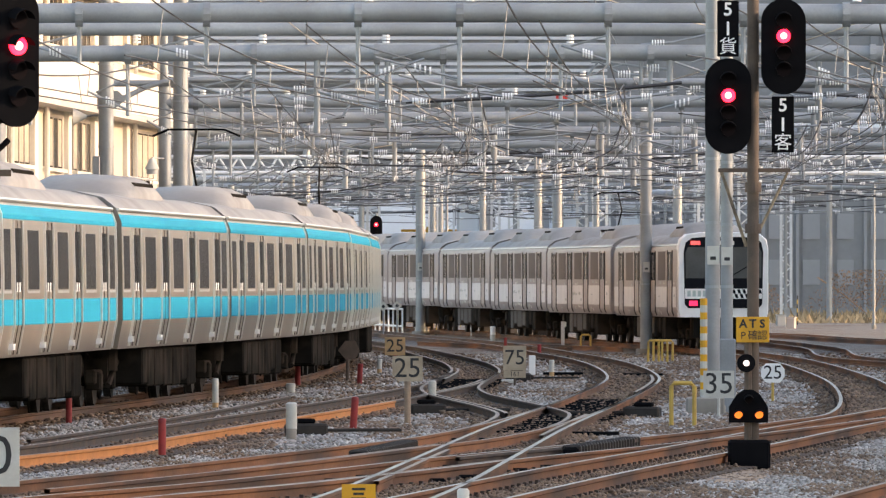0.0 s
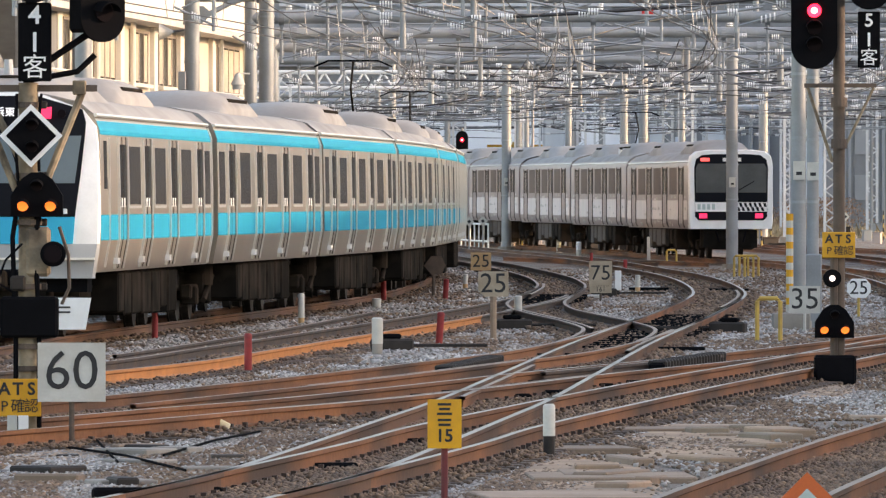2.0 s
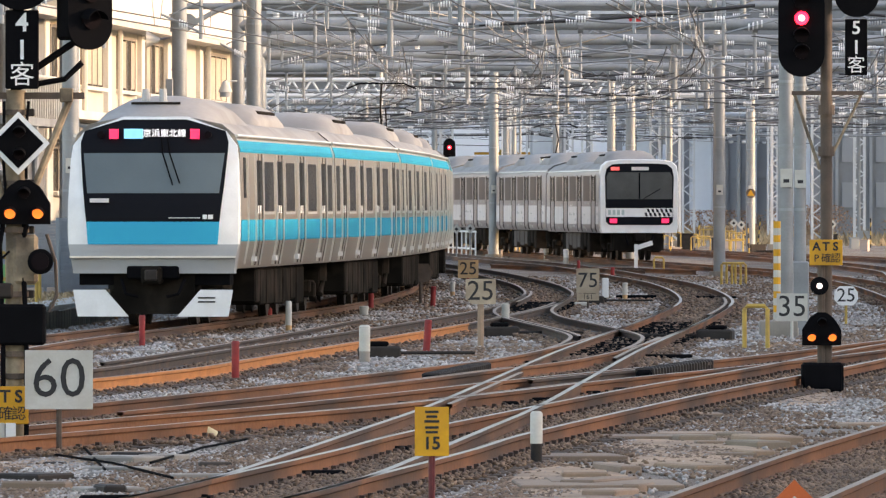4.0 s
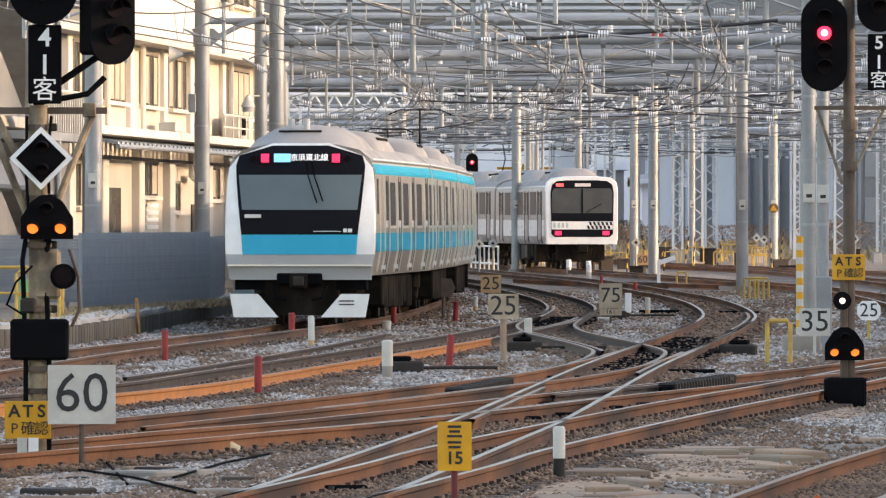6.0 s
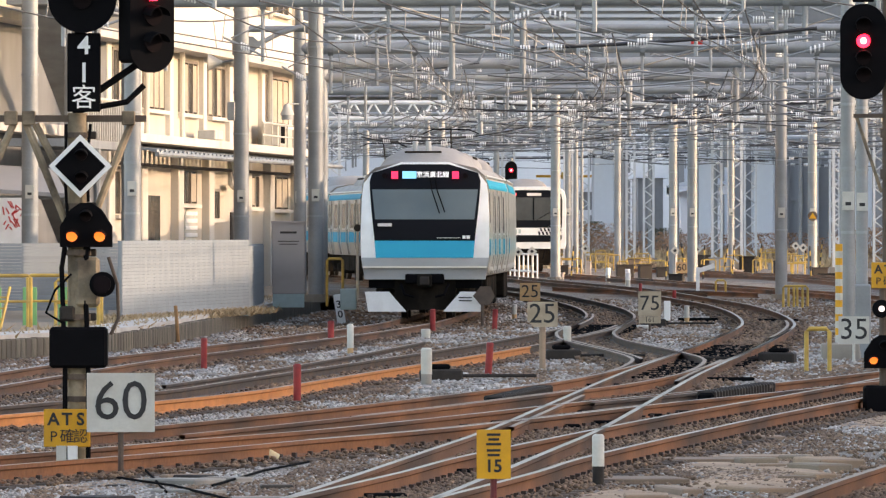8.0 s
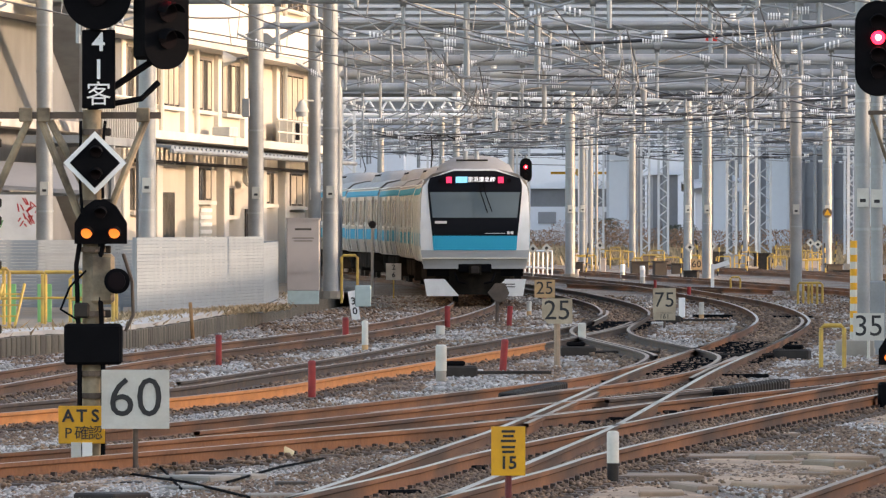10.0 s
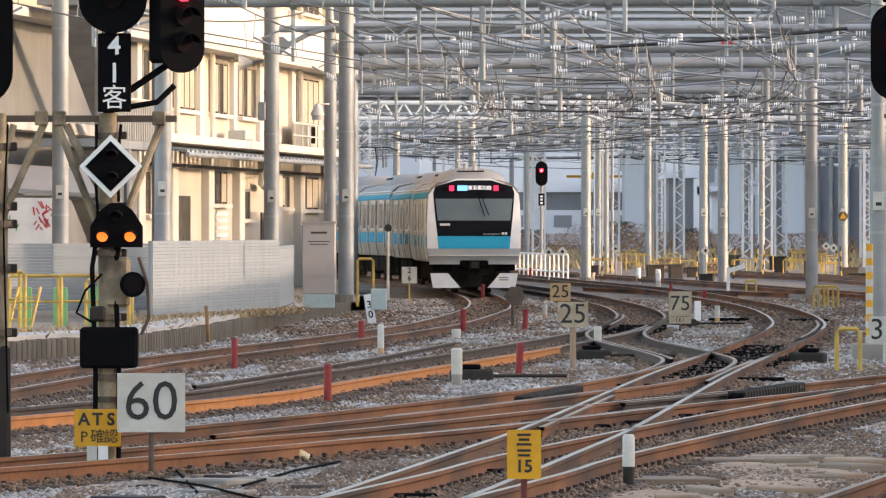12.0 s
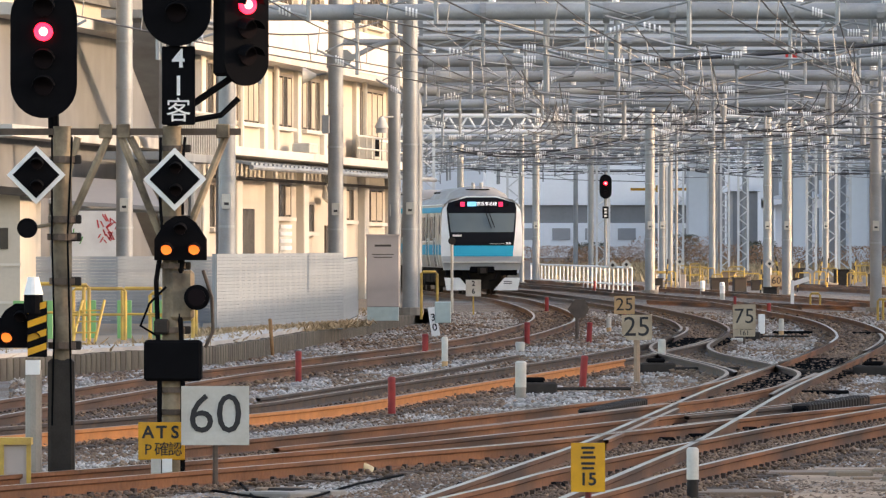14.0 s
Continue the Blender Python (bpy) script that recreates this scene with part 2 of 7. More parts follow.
# ---- mesh kit ----
class Kit:
    """Collects boxes, tubes, discs and sweeps into one mesh with several materials."""

    def __init__(self):
        self.v, self.f, self.m, self.mats = [], [], [], []

    def slot(self, material):
        if material not in self.mats:
            self.mats.append(material)
        return self.mats.index(material)

    def raw(self, verts, faces, material):
        k, s = len(self.v), self.slot(material)
        self.v += [tuple(p) for p in verts]
        self.f += [tuple(i + k for i in q) for q in faces]
        self.m += [s] * len(faces)

    def box(self, x0, x1, y0, y1, z0, z1, material, m=None, bevel=0.0):
        b = bevel
        if b:
            ring = lambda z, i: [(x0 + i, y0 + b + i * 0, z), (x0 + b, y0 + i, z), (x1 - b, y0 + i, z), (x1 - i, y0 + b, z), (x1 - i, y1 - b, z), (x1 - b, y1 - i, z), (x0 + b, y1 - i, z), (x0 + i, y1 - b, z)]
            rings = [ring(z0, b), ring(z0 + b, 0), ring(z1 - b, 0), ring(z1, b)]
            self.loft(rings, material, m)
            return
        pts = [(x0, y0, z0), (x1, y0, z0), (x1, y1, z0), (x0, y1, z0), (x0, y0, z1), (x1, y0, z1), (x1, y1, z1), (x0, y1, z1)]
        if m:
            pts = [m @ Vector(p) for p in pts]
        self.raw(pts, [(0, 3, 2, 1), (4, 5, 6, 7), (0, 1, 5, 4), (1, 2, 6, 5), (2, 3, 7, 6), (3, 0, 4, 7)], material)

    def loft(self, rings, material, m=None, caps=True):
        n = len(rings[0])
        pts = [p for r in rings for p in r]
        if m:
            pts = [m @ Vector(p) for p in pts]
        faces = [(i * n + j, i * n + (j + 1) % n, (i + 1) * n + (j + 1) % n, (i + 1) * n + j) for i in range(len(rings) - 1) for j in range(n)]
        if caps:
            faces += [tuple(reversed(range(n))), tuple(range((len(rings) - 1) * n, len(rings) * n))]
        self.raw(pts, faces, material)

    def tube(self, pts, r, material, sides=6, r2=None):
        pts = [Vector(p) for p in pts]
        rings = []
        for i, p in enumerate(pts):
            d = (pts[min(i + 1, len(pts) - 1)] - pts[max(i - 1, 0)]).normalized()
            up = Vector((0, 0, 1)) if abs(d.z) < 0.9 else Vector((0, 1, 0))
            a = d.cross(up).normalized()
            c = a.cross(d).normalized()
            q = r if r2 is None else r + (r2 - r) * i / (len(pts) - 1)
            rings.append([p + a * (q * math.cos(2 * math.pi * k / sides)) + c * (q * math.sin(2 * math.pi * k / sides)) for k in range(sides)])
        self.loft(rings, material)

    def disc(self, c, r, depth, material, axis="y", sides=20, r2=None, sx=1.0):
        c = Vector(c)
        e = {"y": Vector((0, 1, 0)), "x": Vector((1, 0, 0)), "z": Vector((0, 0, 1))}[axis]
        a = Vector((1, 0, 0)) if axis != "x" else Vector((0, 1, 0))
        b = Vector((0, 0, 1)) if axis != "z" else Vector((0, 1, 0))
        rings = []
        for k, q in ((-0.5, r), (0.5, r if r2 is None else r2)):
            rings.append([c + e * (depth * k) + a * (q * sx * math.cos(2 * math.pi * i / sides)) + b * (q * math.sin(2 * math.pi * i / sides)) for i in range(sides)])
        self.loft(rings, material)

    def plate(self, outline, y0, y1, material, m=None):
        """A flat plate in the xz plane with any convex outline."""
        self.loft([[(x, y0, z) for x, z in outline], [(x, y1, z) for x, z in outline]], material, m)

    def mesh(self, name, smooth=False):
        me = bpy.data.meshes.new(name)
        me.from_pydata(self.v, [], self.f)
        for q in self.mats:
            me.materials.append(q)
        me.polygons.foreach_set("material_index", self.m)
        bm = bmesh.new()
        bm.from_mesh(me)
        bmesh.ops.recalc_face_normals(bm, faces=bm.faces)
        bm.to_mesh(me)
        bm.free()
        if smooth:
            me.shade_smooth()
            me.set_sharp_from_angle(angle=radians(40))
        return me

    def part(self, name, parent, label="", at=None, smooth=False):
        ob = new(name, self.mesh(name, smooth))
        ob.parent = parent
        if at:
            ob.matrix_basis = at
        return tagged(ob, label) if label else ob


def thing(name, label, category, at=None, group="", kind=""):
    ob = new(name)
    ob.empty_display_size = 0.2
    if at is not None:
        ob.matrix_basis = at
    return tagged(ob, label, category, group, kind)


def solo(name, kit, label, category, at=None, group="", kind="", smooth=False):
    ob = new(name, kit.mesh(name, smooth))
    if at is not None:
        ob.matrix_basis = at
    return tagged(ob, label, category, group, kind)


def text_mesh(name, body, size, material, parent, at, bold=0.0, depth=0.004):
    """Lettering as a thin raised mesh, centred, reading along x in the xz plane."""
    cu = bpy.data.curves.new(name, "FONT")
    cu.body, cu.size, cu.align_x, cu.align_y, cu.extrude, cu.offset = body, size, "CENTER", "CENTER", depth, bold
    cu.resolution_u = 3
    tmp = bpy.data.objects.new(name + "_tmp", cu)
    scene.collection.objects.link(tmp)
    bpy.context.view_layer.update()
    me = bpy.data.meshes.new_from_object(tmp.evaluated_get(bpy.context.evaluated_depsgraph_get()))
    bpy.data.objects.remove(tmp)
    me.materials.clear()
    me.materials.append(material)
    ob = new(name, me)
    ob.parent = parent
    ob.matrix_basis = at @ pose(0, 0, 0, 90)
    return ob


def rise(y):
    """The yard climbs gently in the distance."""
    return max(0.0, (y - 280) * 0.002)


def spline(pts, step=1.5):
    """Points along a smooth curve through pts at even steps."""
    p = [Vector((*q, 0)) if len(q) == 2 else Vector(q) for q in pts]
    p = [p[0] * 2 - p[1], *p, p[-1] * 2 - p[-2]]
    fine = []
    for i in range(1, len(p) - 2):
        a, b, c, d = p[i - 1:i + 3]
        for k in range(24):
            t = k / 24
            fine.append(0.5 * (2 * b + (c - a) * t + (2 * a - 5 * b + 4 * c - d) * t * t + (3 * b - a - 3 * c + d) * t ** 3))
    fine.append(p[-2])
    s = [0.0]
    for a, b in zip(fine, fine[1:]):
        s.append(s[-1] + (b - a).length)
    n = max(2, int(s[-1] / step))
    xs = np.linspace(0, s[-1], n + 1)
    return [Vector((np.interp(q, s, [w.x for w in fine]), np.interp(q, s, [w.y for w in fine]), np.interp(q, s, [w.z for w in fine]))) for q in xs]


# ---- ground ----
GROUND_Z = -0.2
kit = Kit()
ys = [-300, 20, 60, 100, 160, 220, 280, 330, 400, 480, 600, 900, 1600, 4800]
xs = [-3000, -400, -60, -20, 0, 20, 60, 400, 3000]
vs = [(x, y, GROUND_Z + min(rise(y), 0.8)) for y in ys for x in xs]
w = len(xs)
kit.raw(vs, [(j * w + i, j * w + i + 1, (j + 1) * w + i + 1, (j + 1) * w + i) for j in range(len(ys) - 1) for i in range(w - 1)], BALLAST)
solo("ground", kit, "grey crushed-stone ballast with brown rusty dirt", "ground", kind="structure")

# ---- tracks ----
GAUGE = 1.067 + 0.065
RAIL_PROFILE = [(-0.0325, 0.0), (0.0325, 0.0), (0.0325, -0.035), (0.009, -0.05), (0.009, -0.125), (0.0635, -0.138), (0.0635, -0.153), (-0.0635, -0.153), (-0.0635, -0.138), (-0.009, -0.125), (-0.009, -0.05), (-0.0325, -0.035)]


def side_of(line, off):
    out = []
    for i, p in enumerate(line):
        d = line[min(i + 1, len(line) - 1)] - line[max(i - 1, 0)]
        d.z = 0
        d.normalize()
        out.append(Vector((p.x + d.y * off, p.y - d.x * off, rise(p.y))))
    return out


def rail_mesh(line, side, top):
    k = Kit()
    rings = []
    for i, p in enumerate(line):
        d = line[min(i + 1, len(line) - 1)] - line[max(i - 1, 0)]
        d.z = 0
        d.normalize()
        a = Vector((d.y, -d.x, 0))
        rings.append([p + a * x + Vector((0, 0, z)) for x, z in RAIL_PROFILE])
    n = len(RAIL_PROFILE)
    pts = [p for r in rings for p in r]
    tops, sides = [], []
    for i in range(len(rings) - 1):
        for j in range(n):
            q = (i * n + j, i * n + (j + 1) % n, (i + 1) * n + (j + 1) % n, (i + 1) * n + j)
            (tops if j == 0 else sides).append(q)
    k.raw(pts, sides, side)
    s = k.slot(top)
    k.f += tops
    k.m += [s] * len(tops)
    return k


def sleeper_mesh(clips):
    k = Kit()
    k.box(-1.0, 1.0, -0.11, 0.11, -0.30, -0.155, SLEEPER, bevel=0.015)
    for sx in (-GAUGE / 2, GAUGE / 2):
        k.box(sx - 0.13, sx + 0.13, -0.09, 0.09, -0.157, -0.150, IRON)
        for e in (-0.085, 0.085):
            k.box(sx + e - 0.02, sx + e + 0.02, -0.035, 0.035, -0.155, -0.155 + clips, RAIL_DARK)
    return k.mesh("sleeper")


SLEEPER_MESH, SLEEPER_LOW = sleeper_mesh(0.05), sleeper_mesh(0.02)


def track(pts, label, sides=(RAIL_SIDE, RAIL_SIDE), tops=(RAIL_TOP, RAIL_TOP), span=(0, 1e9), clips=False, change=None):
    """One railway track: two swept rails on separate sleepers within the stretch span of y."""
    line = spline(pts)
    t = thing("railway_track", label, "railway track", kind="structure")
    for off, s, c in zip((-GAUGE / 2, GAUGE / 2), sides, tops):
        full = side_of(line, off)
        if change and s is RAIL_ORANGE:
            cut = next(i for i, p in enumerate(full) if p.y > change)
            rail_mesh(full[:cut + 1], s, c).part("rail", t, "orange rail")
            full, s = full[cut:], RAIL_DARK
        rail_mesh(full, s, c).part("rail", t)
    for p, q in zip(fine := spline(pts, 0.62), fine[1:]):
        if span[0] < p.y < span[1]:
            ob = new("sleeper", SLEEPER_MESH if clips else SLEEPER_LOW)
            ob.parent = t
            ob.matrix_basis = pose(p.x, p.y, rise(p.y), 0, 0, math.degrees(math.atan2(q.y - p.y, q.x - p.x)) - 90 + random.uniform(-1, 1))
    return line


PATH_A = [(-9.4, 70), (-7.8, 100), (-6.5, 128.5), (-5.5, 147.8), (-4.2, 164.8), (-2.6, 186.2), (-1.3, 208.7), (-0.45, 237.5), (-0.2, 253), (-0.22, 272), (-0.5, 290), (-1.15, 312), (-2.2, 336), (-5.0, 372), (-9.5, 415), (-16, 460), (-27, 520), (-42, 590)]
PATH_B = [(-9.5, 85), (-5.4, 106.6), (-3.4, 119.6), (-2.5, 130), (-0.8, 150.4), (0.5, 166.4), (1.7, 183.2), (2.6, 199.1), (3.3, 219.4), (3.5, 235), (3.4, 255), (2.7, 287), (1.1, 321), (-1.8, 370), (-6.5, 430), (-17, 510)]
PATH_C = [(-1.5, 66), (-0.9, 71.5), (-0.35, 79.4), (0.2, 87.9), (0.8, 97.4), (1.6, 112.7), (2.8, 135.8), (4.4, 163.5), (6.1, 195), (6.8, 215), (7.15, 240), (7.1, 263), (6.6, 286), (5.5, 317), (3.5, 345), (0.2, 390), (-4.6, 440), (-14, 520)]
PATH_D = [(-4.5, 40), (-1.5, 66), (-0.9, 71.5), (0, 80), (0.5, 85.5), (1.7, 95.8), (3.1, 107.1), (5, 121), (6.9, 135.8), (9.5, 155), (13.5, 185)]
PATH_F = [(-9, 66), (-3.4, 87.1), (-2.2, 92.2), (-0.9, 97.4), (0.5, 104.8), (1.9, 112.7), (3.5, 120.6), (5.4, 130.7), (7.2, 141.4), (8.5, 151), (9.9, 174), (11.2, 205), (12.2, 245), (12.4, 270), (11.8, 296), (9.7, 322), (7.4, 350), (4.9, 379), (0.9, 418), (-4, 452), (-11, 490), (-22, 540), (-40, 600)]
PATH_G = [(-3.4, 95), (-2, 102.8), (-0.8, 110), (0.5, 118.8), (1.7, 127.1), (2.7, 137.8), (3.7, 152), (4.9, 172), (6.1, 195)]
PATH_E = [(-1.5, 40), (0.4, 52), (1.8, 61.7), (2.6, 68.7), (4.2, 82.3), (6.6, 100), (10, 122)]
PATH_L = [(2.6, 137), (2.95, 143), (3.2, 151), (3.0, 160), (2.6, 170), (2.35, 178), (2.35, 188), (2.65, 199), (3.3, 219)]
PATH_K = [(9.72, 395.03), (12.57, 374.77), (14.44, 339.91), (15.44, 300.33), (14.86, 254.36), (22.0, 190.0)]
PATH_J = [(7.94, 425.71), (13.92, 381.29), (17.26, 356.49), (19.26, 329.68), (30.0, 230.0)]
track(PATH_A, "main-line track with brown rusty rails curving away", (RAIL_BROWN, RAIL_BROWN), span=(95, 300))
# second rail is orange up to y = 166 and dark beyond
track(PATH_B, "track with an orange rail curving away", (RAIL_DARK, RAIL_ORANGE), (RAIL_DULL, RAIL_DULL), span=(100, 260), change=166)
track(PATH_C, "polished track sweeping through a tight curve", (RAIL_BROWN, RAIL_BROWN), span=(88, 250))
track(PATH_D, "rusty track with polished heads and many clips", span=(50, 140), clips=True)
track(PATH_F, "rusty yard track crossing the others", span=(75, 200), clips=True)
track(PATH_G, "rusty connecting track in a turnout", (RAIL_SIDE, RAIL_SIDE), (RAIL_DULL, RAIL_DULL), span=(96, 150))
track(PATH_E, "brown rusty siding track", (RAIL_SIDE, RAIL_SIDE), (RAIL_DULL, RAIL_DULL), span=(45, 110))
track(PATH_L, "dark greasy connecting track in a turnout", (RAIL_DARK, RAIL_DARK), (RAIL_DULL, RAIL_DULL), span=(139, 215))
track(PATH_K, "far yard track", span=(0, 1))
track(PATH_J, "far yard track", span=(0, 1))


# ---- trains ----
HW = 1.475
SECTION = [(-1.39, 0.98), (-1.475, 1.45), (-1.475, 2.2), (-1.455, 3.05), (-1.37, 3.28), (-1.15, 3.46), (-0.7, 3.56), (0.0, 3.60), (0.7, 3.56), (1.15, 3.46), (1.37, 3.28), (1.455, 3.05), (1.475, 2.2), (1.475, 1.45), (1.39, 0.98)]


def wall_x(z, section):
    """Half width of the car body at height z."""
    half = [p for p in section if p[0] > 0]
    half.sort(key=lambda p: p[1])
    return float(np.interp(z, [p[1] for p in half], [p[0] for p in half]))


def side_panel(k, section, y0, y1, z0, z1, proud, material, s):
    """A thin panel that follows the curve of the body side."""
    zs = [z0] + [p[1] for p in section if p[0] > 0 and z0 < p[1] < z1] + [z1]
    zs.sort()
    inner = [(s * (wall_x(z, section) - 0.01), z) for z in zs]
    outer = [(s * (wall_x(z, section) + proud), z) for z in zs]
    ring = outer + inner[::-1]
    k.loft([[(x, y0, z) for x, z in ring], [(x, y1, z) for x, z in ring]], material)


def bogie(parent, y, gauge=1.067):
    k = Kit()
    for sx in (-1, 1):
        k.box(sx * 0.78 - 0.09, sx * 0.78 + 0.09, y - 1.5, y + 1.5, 0.38, 0.62, UNDER, bevel=0.03)
        for dy in (-1.05, 1.05):
            k.box(sx * 0.80 - 0.14, sx * 0.80 + 0.14, y + dy - 0.18, y + dy + 0.18, 0.28, 0.58, UNDER, bevel=0.03)
        k.disc((sx * 0.85, y, 0.78), 0.24, 0.36, UNDER, "z", 12)
        k.tube([(sx * 1.0, y - 0.7, 0.35), (sx * 1.0, y + 0.7, 0.75)], 0.05, UNDER)
    k.box(-0.95, 0.95, y - 0.3, y + 0.3, 0.40, 0.80, UNDER)
    b = k.part("bogie", parent)
    for dy in (-1.05, 1.05):
        k = Kit()
        for sx in (-1, 1):
            k.disc((sx * gauge / 2, y + dy, 0.43), 0.43, 0.12, IRON, "x", 24)
            k.disc((sx * (gauge / 2 - 0.07), y + dy, 0.43), 0.455, 0.03, IRON, "x", 24)
        k.tube([(-0.75, y + dy, 0.43), (0.75, y + dy, 0.43)], 0.08, UNDER, 8)
        k.part("wheelset", b)


def roof_unit(parent, y, name="air_conditioner", l=7.0):
    k = Kit()
    prof = [(-0.98, 3.42), (-0.95, 3.62), (-0.82, 3.80), (-0.55, 3.92), (0.0, 3.95), (0.55, 3.92), (0.82, 3.80), (0.95, 3.62), (0.98, 3.42)]
    rings = []
    for dy, f in ((-l / 2, 0.05), (-l / 2 + 0.5, 0.45), (-l / 2 + 1.0, 0.8), (-l / 2 + 1.6, 1.0), (l / 2 - 1.6, 1.0), (l / 2 - 1.0, 0.8), (l / 2 - 0.5, 0.45), (l / 2, 0.05)):
        rings.append([(x, y + dy, 3.40 + (z - 3.40) * f) for x, z in prof])
    k.loft(rings, ROOF)
    ob = k.part(name, parent, smooth=True)
    for s in (-1, 1):
        g = Kit()
        g.box(s * 0.80 - 0.07, s * 0.80 + 0.07, y - l / 2 + 1.8, y + l / 2 - 1.8, 3.72, 3.80, UNDER, bevel=0.02)
        g.part("grille", ob)


def pantograph(parent, y):
    k = Kit()
    z = 3.60
    for sx in (-0.5, 0.5):
        k.box(sx - 0.05, sx + 0.05, y - 0.8, y + 0.8, z + 0.12, z + 0.2, UNDER)
        for e in (-0.7, 0.7):
            k.disc((sx, y + e, z + 0.05), 0.08, 0.2, CERAMIC, "z", 8)
    k.tube([(0, y + 0.7, z + 0.2), (0, y - 0.7, z + 0.85)], 0.024, UNDER)
    k.tube([(0, y - 0.7, z + 0.85), (0, y + 0.35, z + 1.45)], 0.025, UNDER)
    k.part("pantograph_frame", parent)
    k = Kit()
    for e in (0.2, 0.5):
        k.tube([(-0.85, y + e, z + 1.34), (-0.55, y + e, z + 1.47), (0.55, y + e, z + 1.47), (0.85, y + e, z + 1.34)], 0.02, BLACK)
    k.part("contact_strip", parent)


DOORS_MID = [2.3, 7.25, 12.2, 17.15]


def commuter_car(cab, roofkit):
    """A stainless commuter car, 19.5 m long from its rear end at y = 0."""
    t = thing("train_car", "stainless train car with sky-blue stripes" + (", black and white cab end" if cab else ""), "train car")
    L, y_body = 19.5, 0.55 if cab else 0.0
    k = Kit()
    k.loft([[(x, y, z) for x, z in SECTION] for y in (y_body, L)], STAINLESS)
    k.part("body", t, smooth=True)
    k = Kit()
    top = [(x, z + 0.012) for x, z in SECTION if z > 3.2]
    for s in (-1, 1):
        k.tube([(s * 1.40, y_body, 3.27), (s * 1.40, L, 3.27)], 0.03, STAINLESS_LIGHT, 6)
    k.loft([[(x, y, z) for x, z in top] for y in (y_body, L)], ROOF)
    k.part("roof", t, smooth=True)
    doors = DOORS_MID
    if cab:
        doors = [3.9, 7.9, 12.4, 17.15]
    for s in (-1, 1):
        if cab:
            k = Kit()
            side_panel(k, SECTION, 1.1, 1.55, 2.2, 2.9, 0.006, WINDOW, s)
            k.part("cab_window", t)
            k = Kit()
            side_panel(k, SECTION, 1.75, 1.80, 1.05, 2.95, 0.03, STAINLESS_LIGHT, s)
            k.part("grab_rail", t)
        k = Kit()
        side_panel(k, SECTION, y_body + 0.02, L - 0.05, 1.45, 1.82, 0.006, SKYBLUE, s)
        k.part("blue_stripe", t)
        k = Kit()
        side_panel(k, SECTION, y_body + 0.02, L - 0.05, 2.99, 3.19, 0.006, SKYBLUE, s)
        k.part("upper_blue_stripe", t)
        for y in doors:
            for e in (-0.33, 0.33):
                k = Kit()
                side_panel(k, SECTION, y + e - 0.31, y + e + 0.31, 1.06, 2.95, 0.004, STAINLESS, s)
                d = k.part("door", t)
                k = Kit()
                side_panel(k, SECTION, y + e - 0.31, y + e + 0.31, 1.45, 1.82, 0.011, SKYBLUE, s)
                k.part("blue_stripe", d)
                k = Kit()
                side_panel(k, SECTION, y + e - 0.25, y + e + 0.25, 1.95, 2.86, 0.012, WINDOW, s)
                k.part("door_window", d)
                k = Kit()
                side_panel(k, SECTION, y + e * 0.6 - 0.09, y + e * 0.6 + 0.09, 1.93, 2.07, 0.018, WHITE, s)
                k.part("sticker", d)
                q = y + (0.62 if e > 0 else -0.62)
                k = Kit()
                side_panel(k, SECTION, q - 0.03, q + 0.03, 1.02, 2.97, 0.014, UNDERBOX, s)
                k.part("door_seal", d)
                q = y + (0.69 if e > 0 else -0.69)
                k = Kit()
                side_panel(k, SECTION, q - 0.04, q + 0.04, 1.02, 2.97, 0.035, STAINLESS_LIGHT, s)
                k.part("door_post", t)
            k = Kit()
            side_panel(k, SECTION, y - 0.012, y + 0.012, 1.02, 2.97, 0.014, UNDERBOX, s)
            k.part("door_seal", d)
            k = Kit()
            k.box(s * 1.40 - 0.03, s * 1.40 + 0.06 * s + 0.03, y - 0.82, y - 0.50, 1.09, 1.18, WHITE)
            k.part("step", d)
        mids = [(a + b) / 2 for a, b in zip(doors, doors[1:])] + [doors[-1] + 1.55] + ([doors[0] - 1.6] if not cab else [])
        for y in mids:
            wide = 0.95 if 4 < y < 16.5 and len(mids) else 0.55
            k = Kit()
            side_panel(k, SECTION, y - wide, y + wide, 1.97, 2.84, 0.004, WINDOW_SIDE, s)
            w_ = k.part("window", t)
            k = Kit()
            for e in (-wide - 0.03, wide + 0.0):
                side_panel(k, SECTION, y + e, y + e + 0.03, 1.92, 2.87, 0.012, STAINLESS_LIGHT, s)
            side_panel(k, SECTION, y - wide, y + wide, 1.91, 1.95, 0.012, STAINLESS_LIGHT, s)
            k.part("window_frame", w_)
        k = Kit()
        for y in (L - 0.12,):
            side_panel(k, SECTION, y, y + 0.1, 1.0, 3.22, 0.03, STAINLESS_LIGHT, s)
        k.part("drain_pipe", t)
    for y in (3.0, 16.2):
        bogie(t, y)
    rnd = random.Random(4)
    y = 5.2
    while y < 14:
        l = rnd.uniform(0.6, 1.6)
        for s in (-1, 1):
            k = Kit()
            k.box(0.45 if s > 0 else -1.3, 1.3 if s > 0 else -0.45, y, y + l, rnd.uniform(0.25, 0.45), 0.95, rnd.choice((UNDER, UNDER, UNDER, UNDER, UNDER, UNDERBOX)), bevel=0.03)
            k.part("equipment_box", t)
        y += l + rnd.uniform(0.1, 0.35)
    for y in roofkit:
        roof_unit(t, y)
